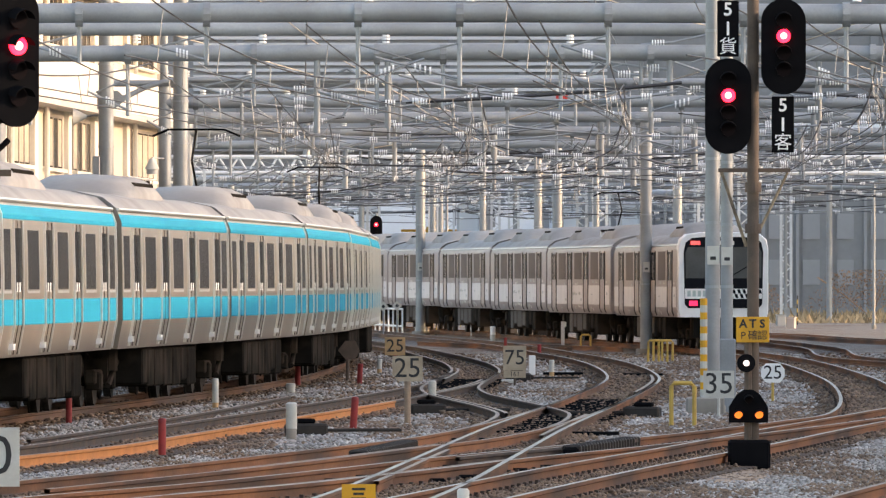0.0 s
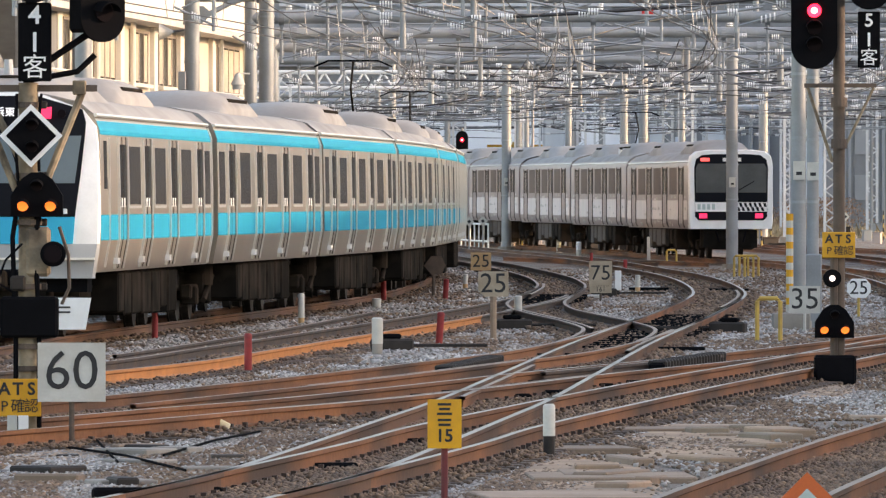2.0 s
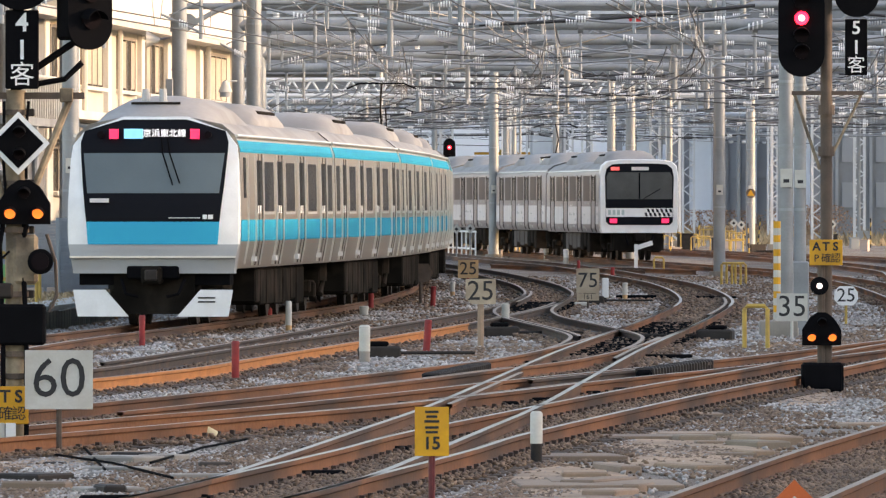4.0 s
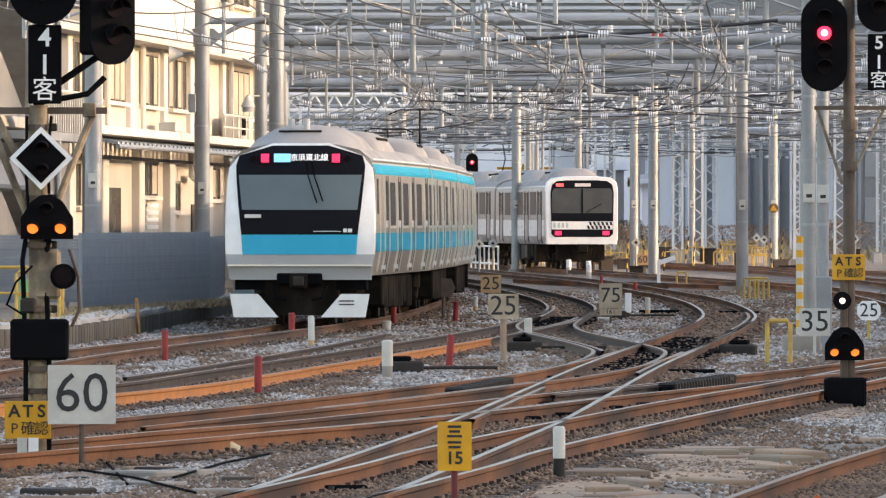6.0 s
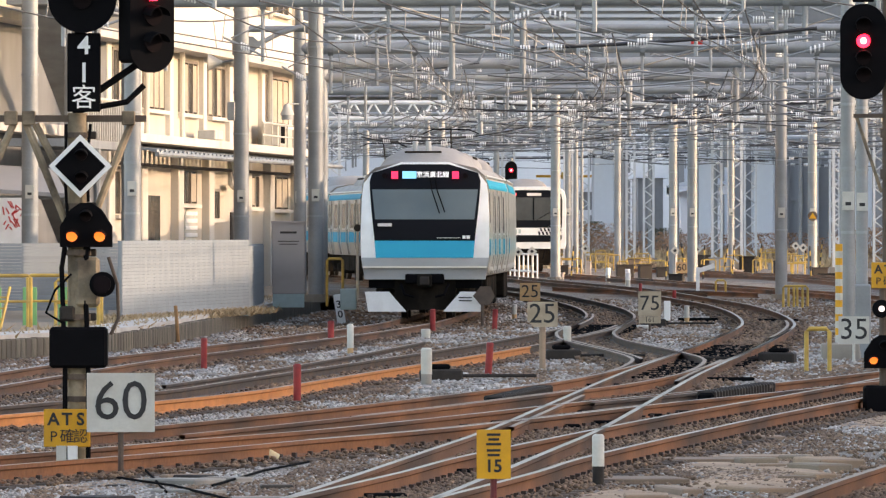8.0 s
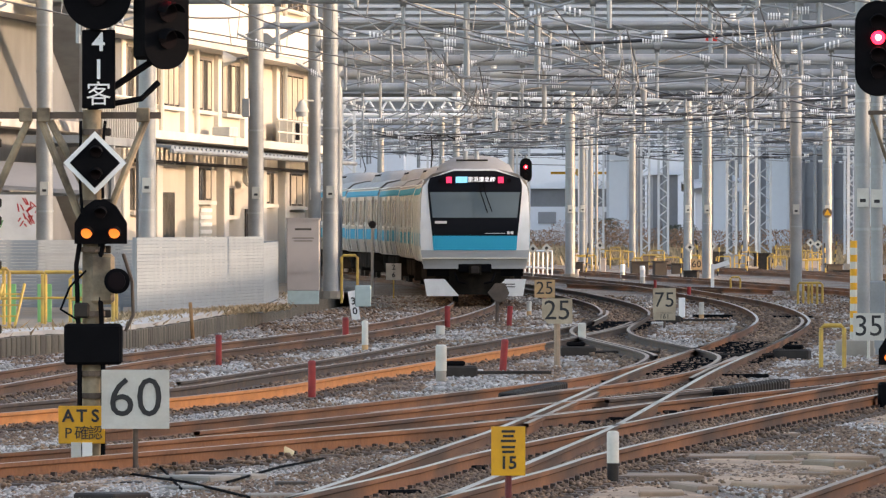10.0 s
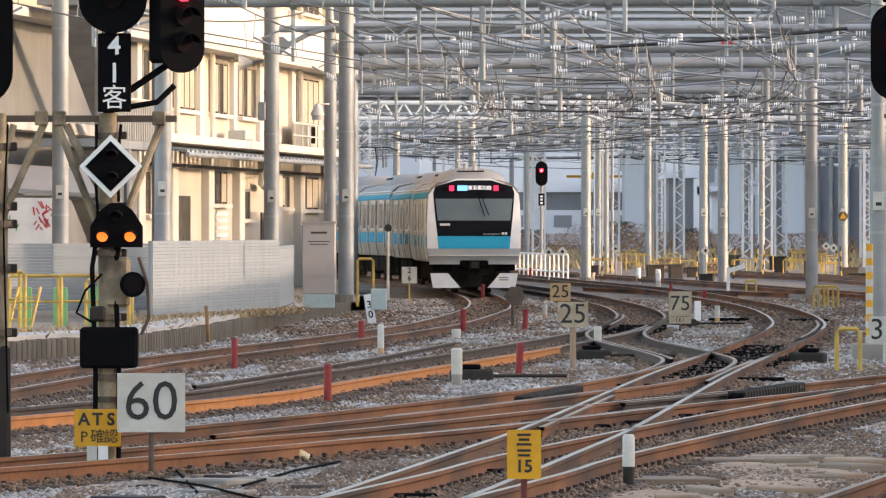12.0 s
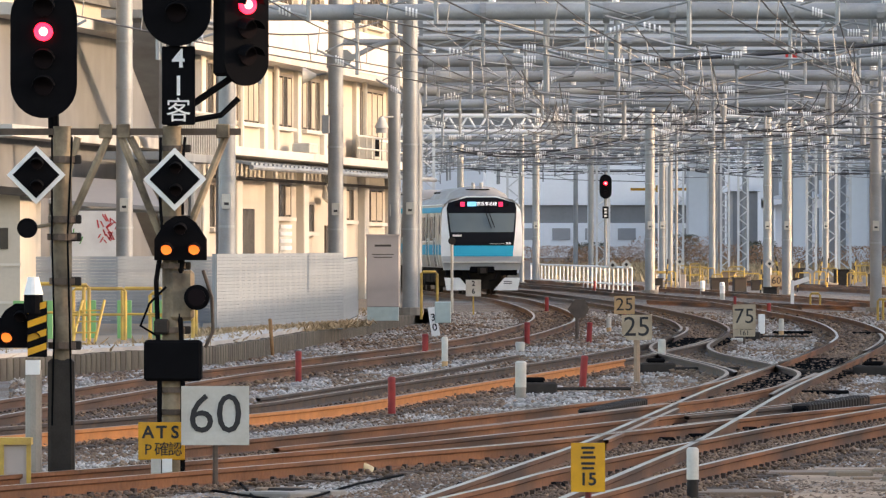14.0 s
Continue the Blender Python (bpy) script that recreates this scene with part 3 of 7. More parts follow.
    if not cab:
        k = Kit()
        k.box(-1.1, 1.1, -0.5, 0.0, 1.05, 3.35, BLACK)
        k.part("gangway", t)
        k = Kit()
        k.box(-0.25, 0.25, -0.5, 0.3, 0.7, 1.0, UNDER)
        k.part("coupler", t)
    return t


def cab_end(t):
    """The sloping black-masked cab end of the commuter train; it faces -y."""
    def yf(z):
        return float(np.interp(z, [0.95, 1.3, 2.0, 3.0, 3.55], [0.10, 0.0, 0.02, 0.28, 0.50]))
    def half(z):
        return float(np.interp(z, [0.95, 1.45, 2.2, 3.05, 3.28, 3.46, 3.58], [1.39, 1.475, 1.475, 1.44, 1.34, 1.05, 0.55]))
    def slab(name, z0, z1, inset, out, material, label="", n=10, x_lim=None):
        k = Kit()
        zs = np.linspace(z0, z1, n)
        rows = []
        for z in zs:
            h = half(z) - inset
            if x_lim:
                h = min(h, float(np.interp(z, *x_lim)))
            rows.append([(h * q, yf(z) - out + 0.10 * abs(h * q / 1.475) ** 4, z) for q in np.linspace(-1, 1, 13)])
        pts = [p for r in rows for p in r]
        m_ = len(pts)
        pts += [(x, 0.62, z) for x, y, z in pts]
        f = []
        for i in range(n - 1):
            for j in range(12):
                a = i * 13 + j
                f += [(a, a + 1, a + 14, a + 13), (m_ + a, m_ + a + 13, m_ + a + 14, m_ + a + 1)]
        for i in range(n - 1):
            for j in (0, 12):
                a = i * 13 + j
                f.append((a, a + 13, m_ + a + 13, m_ + a))
        for j in range(12):
            for i in (0, n - 1):
                a = i * 13 + j
                f.append((a, a + 1, m_ + a + 1, m_ + a))
        k.raw(pts, f, material)
        return k.part(name, t, label, smooth=True)
    slab("cab_shell", 1.38, 3.60, 0.0, 0.0, WHITE, "white cab pillars")
    slab("cab_lower_panel", 0.90, 1.40, 0.0, 0.004, GREYLOW, "grey lower front panel")
    k = Kit()
    k.box(-1.43, 1.43, -0.03, 0.1, 1.17, 1.20, STAINLESS_LIGHT)
    k.part("front_trim", t)
    lim = ([1.4, 1.79, 2.4, 3.1, 3.33, 3.46, 3.56], [1.12, 1.15, 1.22, 1.28, 1.27, 1.0, 0.5])
    slab("black_mask", 1.79, 3.55, 0.0, 0.025, BLACKGLASS, "glossy black cab mask", x_lim=lim)
    slab("blue_front_band", 1.40, 1.79, 0.0, 0.025, SKYBLUE_DEEP, "sky-blue front band", x_lim=lim)
    slab("windscreen", 2.28, 2.97, 0.0, 0.034, WINDSHIELD, "windscreen reflecting the sky", x_lim=([2.28, 2.97], [1.14, 1.22]))
    for x in (-0.70, 0.70):
        k = Kit()
        k.box(x - 0.075, x + 0.075, 0.26, 0.4, 3.215, 3.385, TAIL_LAMP)
        k.part("tail_lamp", t, "pink-red square tail lamp")
    for x in (-0.93, 0.93):
        k = Kit()
        k.disc((x, 0.33, 3.29), 0.06, 0.04, LENS_OFF, "y", 16)
        k.part("headlamp", t)
    k = Kit()
    k.box(-0.52, -0.20, 0.26, 0.4, 3.22, 3.39, LED_BLUE)
    k.part("service_display", t, "lit blue service panel")
    text_mesh("destination_display", "京浜東北線", 0.15, LED_WHITE, t, pose(0.18, 0.265, 3.305, -10))
    for x0, x1, z0, z1, m_ in ((0.28, 0.82, 1.85, 1.862, WHITE), (0.87, 0.94, 1.835, 1.91, WHITE), (0.96, 1.04, 1.835, 1.91, WHITE), (-1.08, -0.76, 2.12, 2.19, CHEQUER)):
        k = Kit()
        k.box(x0, x1, -0.03, 0.1, z0, z1, m_)
        k.part("front_marking", t, "small white mark on the black mask")
    k = Kit()
    k.tube([(0.10, yf(3.38) - 0.06, 3.38), (0.16, yf(2.95) - 0.07, 2.95), (0.34, yf(2.42) - 0.06, 2.42)], 0.013, BLACK)
    k.part("wiper", t)
    k = Kit()
    k.tube([(0.20, yf(3.38) - 0.06, 3.38), (0.28, yf(2.95) - 0.07, 2.95), (0.46, yf(2.45) - 0.06, 2.45)], 0.013, BLACK)
    k.part("wiper", t)
    # skirt and coupler
    k = Kit()
    k.plate([(-1.38, 0.62), (-0.82, 0.62), (-0.42, 0.16), (-1.30, 0.16)], 0.05, 0.12, WHITE)
    k.part("skirt", t, "white angular skirt plate")
    k = Kit()
    k.plate([(1.38, 0.62), (0.82, 0.62), (0.42, 0.16), (1.30, 0.16)], 0.05, 0.12, WHITE)
    for z in (0.40, 0.47):
        k.box(0.78, 1.08, 0.04, 0.055, z, z + 0.025, INK)
    k.part("skirt", t, "white angular skirt plate")
    k = Kit()
    k.box(-0.7, 0.7, 0.3, 1.4, 0.2, 0.9, UNDER)
    k.box(-1.3, 1.3, 0.35, 1.0, 0.7, 0.97, BLACK)
    k.box(-0.45, 0.45, 0.02, 0.3, 0.80, 1.03, BLACK, bevel=0.03)
    k.part("end_frame", t)
    k = Kit()
    k.box(-0.17, 0.17, -0.35, 0.4, 0.72, 1.02, UNDER, bevel=0.04)
    k.box(-0.10, 0.12, -0.38, -0.33, 0.78, 0.97, IRON, bevel=0.02)
    k.tube([(-0.55, 0.1, 0.8), (-0.45, -0.05, 0.55), (-0.25, 0.0, 0.5)], 0.03, BLACK)
    k.tube([(0.55, 0.1, 0.8), (0.45, -0.05, 0.55), (0.25, 0.0, 0.5)], 0.03, BLACK)
    k.part("coupler", t)
    k = Kit()
    for x in (-0.25, 0.05):
        k.disc((x, 1.3, 3.98), 0.075, 0.22, GREYLOW, "z", 10, r2=0.06)
    k.tube([(-0.5, 1.3, 3.84), (0.35, 1.3, 3.84)], 0.025, UNDER)
    k.part("antenna", t)
    k = Kit()
    prof = [(-1.12, 3.40), (-0.95, 3.72), (-0.6, 3.92), (-0.2, 3.98), (0.2, 3.98), (0.6, 3.92), (0.95, 3.72), (1.12, 3.40)]
    k.loft([[(x, y, 3.40 + (z - 3.4) * f) for x, z in prof] for y, f in ((0.55, 0.3), (1.6, 0.9), (2.4, 1.0), (4.8, 1.0), (6.6, 0.1))], ROOF)
    k.part("roof_fairing", t, smooth=True)


SEC_OLD = [(x * 1.4 / 1.475, z) for x, z in [(-1.40, 0.98), (-1.475, 1.15), (-1.475, 2.2), (-1.475, 3.05), (-1.38, 3.26), (-1.15, 3.42), (-0.7, 3.54), (0.0, 3.58), (0.7, 3.54), (1.15, 3.42), (1.38, 3.26), (1.475, 3.05), (1.475, 2.2), (1.475, 1.15), (1.40, 0.98)]]


def test_car(cab):
    """A plain stainless test-train car with a pale graphic band below the windows."""
    t = thing("test_train_car", "grey stainless train car with pale band" + (" and white cab end" if cab else ""), "train car")
    L, y0 = 19.5, 0.2 if cab else 0.0
    k = Kit()
    k.loft([[(x, y, z) for x, z in SEC_OLD] for y in (y0, L)], STAINLESS_OLD)
    k.part("body", t, smooth=True)
    k = Kit()
    top = [(x, z + 0.012) for x, z in SEC_OLD if z > 3.2]
    k.loft([[(x, y, z) for x, z in top] for y in (y0, L)], ROOF)
    k.part("roof", t, smooth=True)
    rnd = random.Random(9)
    for s in (-1, 1):
        k = Kit()
        side_panel(k, SEC_OLD, y0 + 0.4, L - 0.05, 1.28, 1.92, 0.005, CHEQUER, s)
        for i in range(70):
            y = rnd.uniform(0.8, L - 1)
            z = rnd.choice((1.05, 1.12, 1.18, 1.4, 1.6, 1.94, 2.0))
            side_panel(k, SEC_OLD, y, y + rnd.uniform(0.1, 0.5), z, z + rnd.uniform(0.04, 0.12), 0.009, rnd.choice((WHITE_OLD, GREYLOW, CHEQUER)), s)
        k.part("graphic_band", t, "pale grey patterned band")
        k = Kit()
        k.tube([(s * 1.34, y0, 3.2), (s * 1.34, L, 3.2)], 0.03, STAINLESS_LIGHT, 6)
        k.part("gutter", t)
        for y in DOORS_MID:
            k = Kit()
            for e in (-0.33, 0.33):
                side_panel(k, SEC_OLD, y + e - 0.31, y + e + 0.31, 1.06, 2.92, 0.012, STAINLESS_OLD, s)
            for e in (-0.69, 0.69):
                side_panel(k, SEC_OLD, y + e - 0.03, y + e + 0.03, 1.02, 3.05, 0.03, UNDERBOX, s)
            d = k.part("door", t)
            k = Kit()
            for e in (-0.33, 0.33):
                side_panel(k, SEC_OLD, y + e - 0.2, y + e + 0.2, 2.12, 3.0, 0.018, WINDOW, s)
            k.part("door_window", d)
        for y in [(a + b) / 2 for a, b in zip(DOORS_MID, DOORS_MID[1:])]:
            k = Kit()
            side_panel(k, SEC_OLD, y - 1.1, y + 1.1, 2.12, 3.02, 0.008, WINDOW_OLD, s)
            k.part("window", t)
    for y in (3.0, 16.2):
        bogie(t, y)
    k = Kit()
    y = 5.2
    while y < 14:
        l = rnd.uniform(0.7, 1.8)
        k = Kit()
        k.box(-1.25, 1.25, y, y + l, rnd.uniform(0.25, 0.5), 0.97, rnd.choice((UNDER, UNDER, UNDERBOX)), bevel=0.03)
        k.part("equipment_box", t)
        y += l + 0.25
    for y in (4.6, 14.6):
        roof_unit(t, y, l=5.4)
    if cab:
        k = Kit()
        out = [(-1.36, 0.98), (1.36, 0.98), (1.40, 1.2), (1.40, 3.1), (1.34, 3.38), (1.15, 3.54), (0.7, 3.60), (-0.7, 3.60), (-1.15, 3.54), (-1.34, 3.38), (-1.40, 3.1), (-1.40, 1.2)]
        k.loft([[(x * 0.98, -0.03, 1.0 + (z - 1.0) * 0.99) for x, z in out], [(x, 0.06, z) for x, z in out], [(x, 0.5, z) for x, z in out]], WHITE)
        k.part("cab_shell", t, "white cab end frame", smooth=True)
        k = Kit()
        k.plate([(-1.08, 1.26), (1.08, 1.26), (1.20, 1.38), (1.23, 3.0), (1.17, 3.28), (0.98, 3.42), (0.6, 3.45), (-0.6, 3.45), (-0.98, 3.42), (-1.17, 3.28), (-1.23, 3.0), (-1.20, 1.38)], -0.045, 0.0, BLACKGLASS)
        k.part("black_mask", t, "glossy black cab mask")
        k = Kit()
        k.plate([(-1.17, 2.18), (1.17, 2.18), (1.18, 2.98), (1.10, 3.14), (-1.10, 3.14), (-1.18, 2.98)], -0.055, 0.0, WINDSHIELD_OLD)
        ws = k.part("windscreen", t, "grey reflecting windscreen")
        k = Kit()
        k.box(-0.03, 0.03, -0.066, -0.05, 2.2, 3.12, BLACK)
        k.part("mullion", ws)
        k = Kit()
        k.tube([(0.15, -0.08, 2.2), (0.75, -0.08, 2.55)], 0.015, BLACK)
        k.part("wiper", ws)
        k = Kit()
        k.plate([(-1.19, 1.55), (1.19, 1.55), (1.20, 1.86), (-1.20, 1.86)], -0.055, 0.0, WHITE)
        fb = k.part("front_band", t, "white front band with a black chequer")
        for i in range(6):
            for j in range(2):
                k = Kit()
                x, z = 0.22 + i * 0.16 + (0.08 if j else 0.0), 1.57 + j * 0.14
                k.plate([(x, z), (x + 0.085, z), (x + 0.045, z + 0.13), (x - 0.04, z + 0.13)], -0.062, -0.055, BLACKGLASS)
                k.part("chequer_mark", fb)
        for i in range(4):
            k = Kit()
            k.box(-1.12 + i * 0.16, -1.02 + i * 0.16, -0.061, -0.055, 1.62, 1.80, TEAL)
            k.part("lettering_bar", fb)
        for x in (-0.93, 0.93):
            k = Kit()
            k.box(x - 0.13, x + 0.13, -0.062, 0.0, 1.33, 1.49, TAIL_LAMP)
            k.part("tail_lamp", t, "red tail lamp")
        for x0, x1, m_ in ((-1.02, -0.72, LED_RED), (-0.28, 0.33, CHEQUER)):
            k = Kit()
            k.box(x0, x1, -0.058, 0.0, 3.21, 3.33, m_)
            k.part("display", t)
        k = Kit()
        k.box(-0.9, 0.9, 0.2, 1.2, 0.35, 0.95, UNDER)
        k.box(-0.2, 0.2, -0.35, 0.3, 0.65, 0.98, UNDER, bevel=0.04)
        k.tube([(-0.5, 0, 0.9), (-0.4, -0.1, 0.55)], 0.03, BLACK)
        k.tube([(0.5, 0, 0.9), (0.4, -0.1, 0.55)], 0.03, BLACK)
        k.part("coupler", t)
    else:
        k = Kit()
        k.box(-1.0, 1.0, -0.5, 0.0, 1.05, 3.3, BLACK)
        k.part("gangway", t)
    return t


rear = commuter_car(True, (12.0,))
cab_end(rear)
mid = commuter_car(False, (9.75,))
cars = [rear, mid] + [copy_thing(mid, Matrix()) for i in range(7)]
for i in (3, 6):
    pantograph(cars[i], 9.6)
test_rear = test_car(True)
test_mid = test_car(False)
test_cars = [test_rear, test_mid] + [copy_thing(test_mid, Matrix()) for i in range(4)]
pantograph(test_cars[1], 9.6)
for c in cars:
    tagged(c, group="commuter train")
for c in test_cars:
    tagged(c, group="test train")


# ---- poles and gantries ----
def pole(x, y, r, top, label="grey steel catenary pole", bands=True, foot=None):
    base = GROUND_Z + rise(y) if foot is None else foot
    t = thing("catenary_pole", label, "pole", pose(x, y, base), group="catenary poles")
    k = Kit()
    h = top - base
    k.loft([[(q * math.cos(a), q * math.sin(a), z) for a in np.linspace(0, 2 * math.pi, 20, endpoint=False)] for z, q in ((0, r), (h, r * 0.93))], STEEL)
    k.part("shaft", t, smooth=True)
    k = Kit()
    k.disc((0, 0, 0.06), r * 1.7, 0.2, CONCRETE, "z", 12)
    k.part("footing", t)
    if bands:
        for z in np.arange(2.2, h, 1.1):
            k = Kit()
            k.disc((0, 0, z), r * 1.06, 0.05, STEEL_PALE, "z", 18)
            k.part("band", t)
        k = Kit()
        k.box(-0.10, 0.10, -r - 0.02, -r + 0.02, 2.58, 2.9, WHITE_OLD)
        k.part("number_plate", t, "small white plate with worn bars")
        k = Kit()
        k.box(-0.05, 0.05, -r - 0.025, -r - 0.018, 2.66, 2.72, INK)
        k.part("plate_bar", t)
    return t


# x, y, radius, top height, height of the ground at its foot
POLES = [
    (-6.00, 253, 0.21, 12.0, 0.2), (-3.92, 247, 0.205, 10.0, 0.2), (-4.62, 262, 0.12, 10.5, 0.2), (-7.25, 206, 0.185, 9.0, 0.2), (-10.3, 224, 0.2, 12.0, 0.2),
    (3.55, 378, 0.20, 7.4, None), (8.45, 355, 0.19, 7.3, None), (9.95, 300, 0.19, 9.0, None), (8.6, 395, 0.18, 7.3, None), (6.55, 163, 0.13, 9.0, None),
    (7.0, 168, 0.11, 9.0, None), (-1.15, 440, 0.17, 9.5, None), (14.4, 395, 0.2, 7.2, None), (4.6, 430, 0.15, 8.0, None), (12.0, 430, 0.14, 8.0, None),
]
for x, y, r, top, foot in POLES:
    pole(x, y, r, top, foot=foot)
rnd = random.Random(31)
for i in range(17):
    y = rnd.uniform(430, 600)
    pole(y * rnd.uniform(-0.012, 0.058), y, rnd.uniform(0.09, 0.17), rnd.uniform(5.5, 8.5), "distant slim grey catenary pole", bands=False)


for i in range(16):
    y = rnd.uniform(400, 570)
    pole(y * rnd.uniform(0.010, 0.058), y, rnd.uniform(0.06, 0.11), rnd.uniform(6.0, 8.5), "distant slim grey catenary pole", bands=False)


LATTICE = mat("pale_lattice_paint", (0.60, 0.62, 0.63), 0.5, vary=0.12, scale=2, stain=(0.42, 0.42, 0.42), amount=0.4)


def lattice_mast(x, y, w, top):
    """A square lattice mast: four legs with zigzag bracing."""
    base = GROUND_Z + rise(y)
    t = thing("lattice_mast", "pale grey steel lattice mast with zigzag bracing", "mast", pose(x, y, base), group="lattice masts")
    h = w / 2
    for sx in (-h, h):
        for sy in (-h, h):
            k = Kit()
            k.box(sx - 0.055, sx + 0.055, sy - 0.055, sy + 0.055, 0, top - base, LATTICE)
            k.part("leg", t)
    for sy in (-h, h):
        k = Kit()
        zs = np.arange(0.3, top - base - 0.1, w * 0.8)
        k.tube([(h * (-1) ** i, sy, z) for i, z in enumerate(zs)], 0.045, LATTICE, 5)
        k.part("bracing", t)
    k = Kit()
    k.box(-h - 0.2, h + 0.2, -h - 0.2, h + 0.2, 0, 0.3, CONCRETE)
    k.part("footing", t)


for x, y, w in ((12.6, 445, 0.6), (-2.4, 480, 0.6), (2.1, 475, 0.6), (16.5, 420, 0.5), (9.6, 500, 0.5), (20.0, 460, 0.5), (6.4, 520, 0.6), (15.4, 515, 0.6), (-5.6, 400, 0.5), (12.4, 470, 0.45), (19.4, 500, 0.5), (4.9, 455, 0.4), (23.0, 480, 0.5), (8.3, 480, 0.4)):
    lattice_mast(x, y, w, 7.4)



GANTRY = {}


def gantry(y, x0, x1, z, r=0.17, twin=0.0, seed=0):
    """A pipe beam across the yard with clamps, drop arms and insulators."""

    rnd = random.Random(seed)
    t = thing("catenary_gantry", "pale grey pipe gantry beam with brackets and insulators", "gantry", pose(0, y, 0), group="gantries")
    k = Kit()
    k.tube([(x0, 0, z), ((x0 + x1) / 2, 0, z + 0.05), (x1, 0, z)], r, STEEL_PALE, 14)
    k.part("beam", t, smooth=True)
    if twin:
        k = Kit()
        k.tube([(x0, 0.4, z + twin), (x1, 0.4, z + twin)], r * 0.8, STEEL_PALE, 12)
        k.part("upper_beam", t, smooth=True)
    x = x0 + rnd.uniform(0.5, 2)
    while x < x1:
        k = Kit()
        k.disc((x, 0, z), r * 1.25, 0.14, STEEL, "x", 12)
        drop = rnd.uniform(0.7, 1.7)
        k.tube([(x, 0, z), (x, 0, z - drop)], 0.045, STEEL_PALE, 6)
        arm = rnd.choice((-1, 1)) * rnd.uniform(0.8, 1.6)
        k.tube([(x, 0, z - drop * 0.9), (x + arm, 0, z - drop * 0.6)], 0.03, STEEL_PALE, 6)
        k.tube([(x, 0, z - drop * 0.4), (x + arm * 0.8, 0, z - drop * 0.62)], 0.02, STEEL, 5)
        a = k.part("bracket", t)
        k = Kit()
        for i in range(4):
            k.disc((x + arm * (0.35 + 0.06 * i), 0, z - drop * (0.9 - 0.3 * (0.35 + 0.06 * i))), 0.085, 0.035, CERAMIC, "x", 10)
        k.part("insulator", a)
        if rnd.random() < 0.6:
            k = Kit()
            for i in range(3):
                k.disc((x + 0.2, 0, z + r + 0.08 + 0.07 * i), 0.08, 0.04, CERAMIC, "z", 10)
            k.part("insulator", a)
        x += rnd.uniform(1.4, 3.0)
    GANTRY[y] = t
    return t


def end_pole(t, x, y, z):
    k = Kit()
    k.tube([(x, 0, GROUND_Z + rise(y)), (x, 0, z + 0.5)], 0.17, STEEL, 14)
    k.part("end_post", t, smooth=True)


for i, (y, z, r, x0, x1) in enumerate([(178, 7.1, 0.19, -11.5, 13.5), (206.6, 7.05, 0.18, -7.25, 14.5), (253.6, 7.4, 0.09, -6.0, 16.5), (262, 7.05, 0.17, -4.6, 17.5), (290, 7.1, 0.17, -4.6, 19), (317, 7.1, 0.16, -4.8, 20.5),
                                        (346, 7.1, 0.16, -6.0, 22), (467, 7.15, 0.16, -14, 29), (505, 7.2, 0.13, -16, 31), (545, 7.2, 0.15, -24, 33), (600, 7.3, 0.16, -30, 36)]):
    g_ = gantry(y, x0, x1, z, r, twin=0.55 if i in (1, 3, 5, 7, 9) else 0.0, seed=i)
    end_pole(g_, x0, y, z)
    end_pole(g_, x1, y, z)


# curved cantilever arm with its gusset plate, lamp and boxes on the poles before the facade
k = Kit()
k.tube([(-5.95, -0.1, 6.86), (-5.45, -0.1, 7.05), (-5.0, -0.1, 7.28), (-4.5, -0.1, 7.44), (-3.9, -0.1, 7.5), (0.5, -0.1, 7.5)], 0.075, STEEL_PALE, 10)
k.part("cantilever_arm", GANTRY[253.6], smooth=True)
k = Kit()
k.plate([(-6.25, 6.70), (-5.80, 6.70), (-5.45, 6.98), (-5.70, 7.20), (-6.25, 7.20)], -0.32, -0.26, STEEL)
k.part("gusset_plate", GANTRY[253.6])
k = Kit()
k.box(-6.36, -6.16, -0.95, -0.75, 4.95, 5.45, STEEL, bevel=0.02)
k.part("junction_box", GANTRY[253.6])
k = Kit()
k.disc((-4.78, -9.0, 5.25), 0.20, 0.30, WHITE_OLD, "z", 14, r2=0.06)
k.disc((-4.78, -9.0, 5.05), 0.15, 0.16, GREYLOW, "z", 14)
k.tube([(-4.78, -9.0, 5.4), (-4.62, -1.0, 5.5)], 0.025, STEEL)
k.part("yard_lamp", GANTRY[262], "pale bell-shaped yard lamp", smooth=True)
k = Kit()
k.disc((-6.7, -0.6, 6.5), 0.24, 0.36, CREAM_PALE, "x", 14, r2=0.05)
k.tube([(-6.6, -0.6, 6.5), (-6.0, -0.2, 6.6)], 0.03, STEEL)
k.part("loudspeaker", GANTRY[253.6], "pale loudspeaker horn")


TRUSS_PAINT = mat("pale_truss_paint", (0.66, 0.68, 0.70), 0.5, vary=0.08, scale=2)


def truss_gantry(y, x0, x1, z0, z1):
    """A lattice girder across the yard."""
    t = GANTRY[y] = thing("truss_gantry", "pale grey lattice girder spanning the yard", "gantry", pose(0, y, 0), group="gantries")
    for z in (z0, z1):
        k = Kit()
        k.tube([(x0, 0, z), (x1, 0, z)], 0.09, TRUSS_PAINT, 8)
        k.part("chord", t)
    x, s = x0, 0
    w = (z1 - z0) * 0.62
    while x + w < x1:
        k = Kit()
        k.tube([(x, 0, z0 if s == 0 else z1), (x + w, 0, z1 if s == 0 else z0)], 0.055, TRUSS_PAINT, 6)
        k.part("brace", t)
        x, s = x + w, 1 - s
    end_pole(t, x0, y, z1)
    end_pole(t, x1, y, z1)


truss_gantry(402, -11, 25, 6.75, 7.42)
truss_gantry(575, -28, 34, 6.9, 7.7)


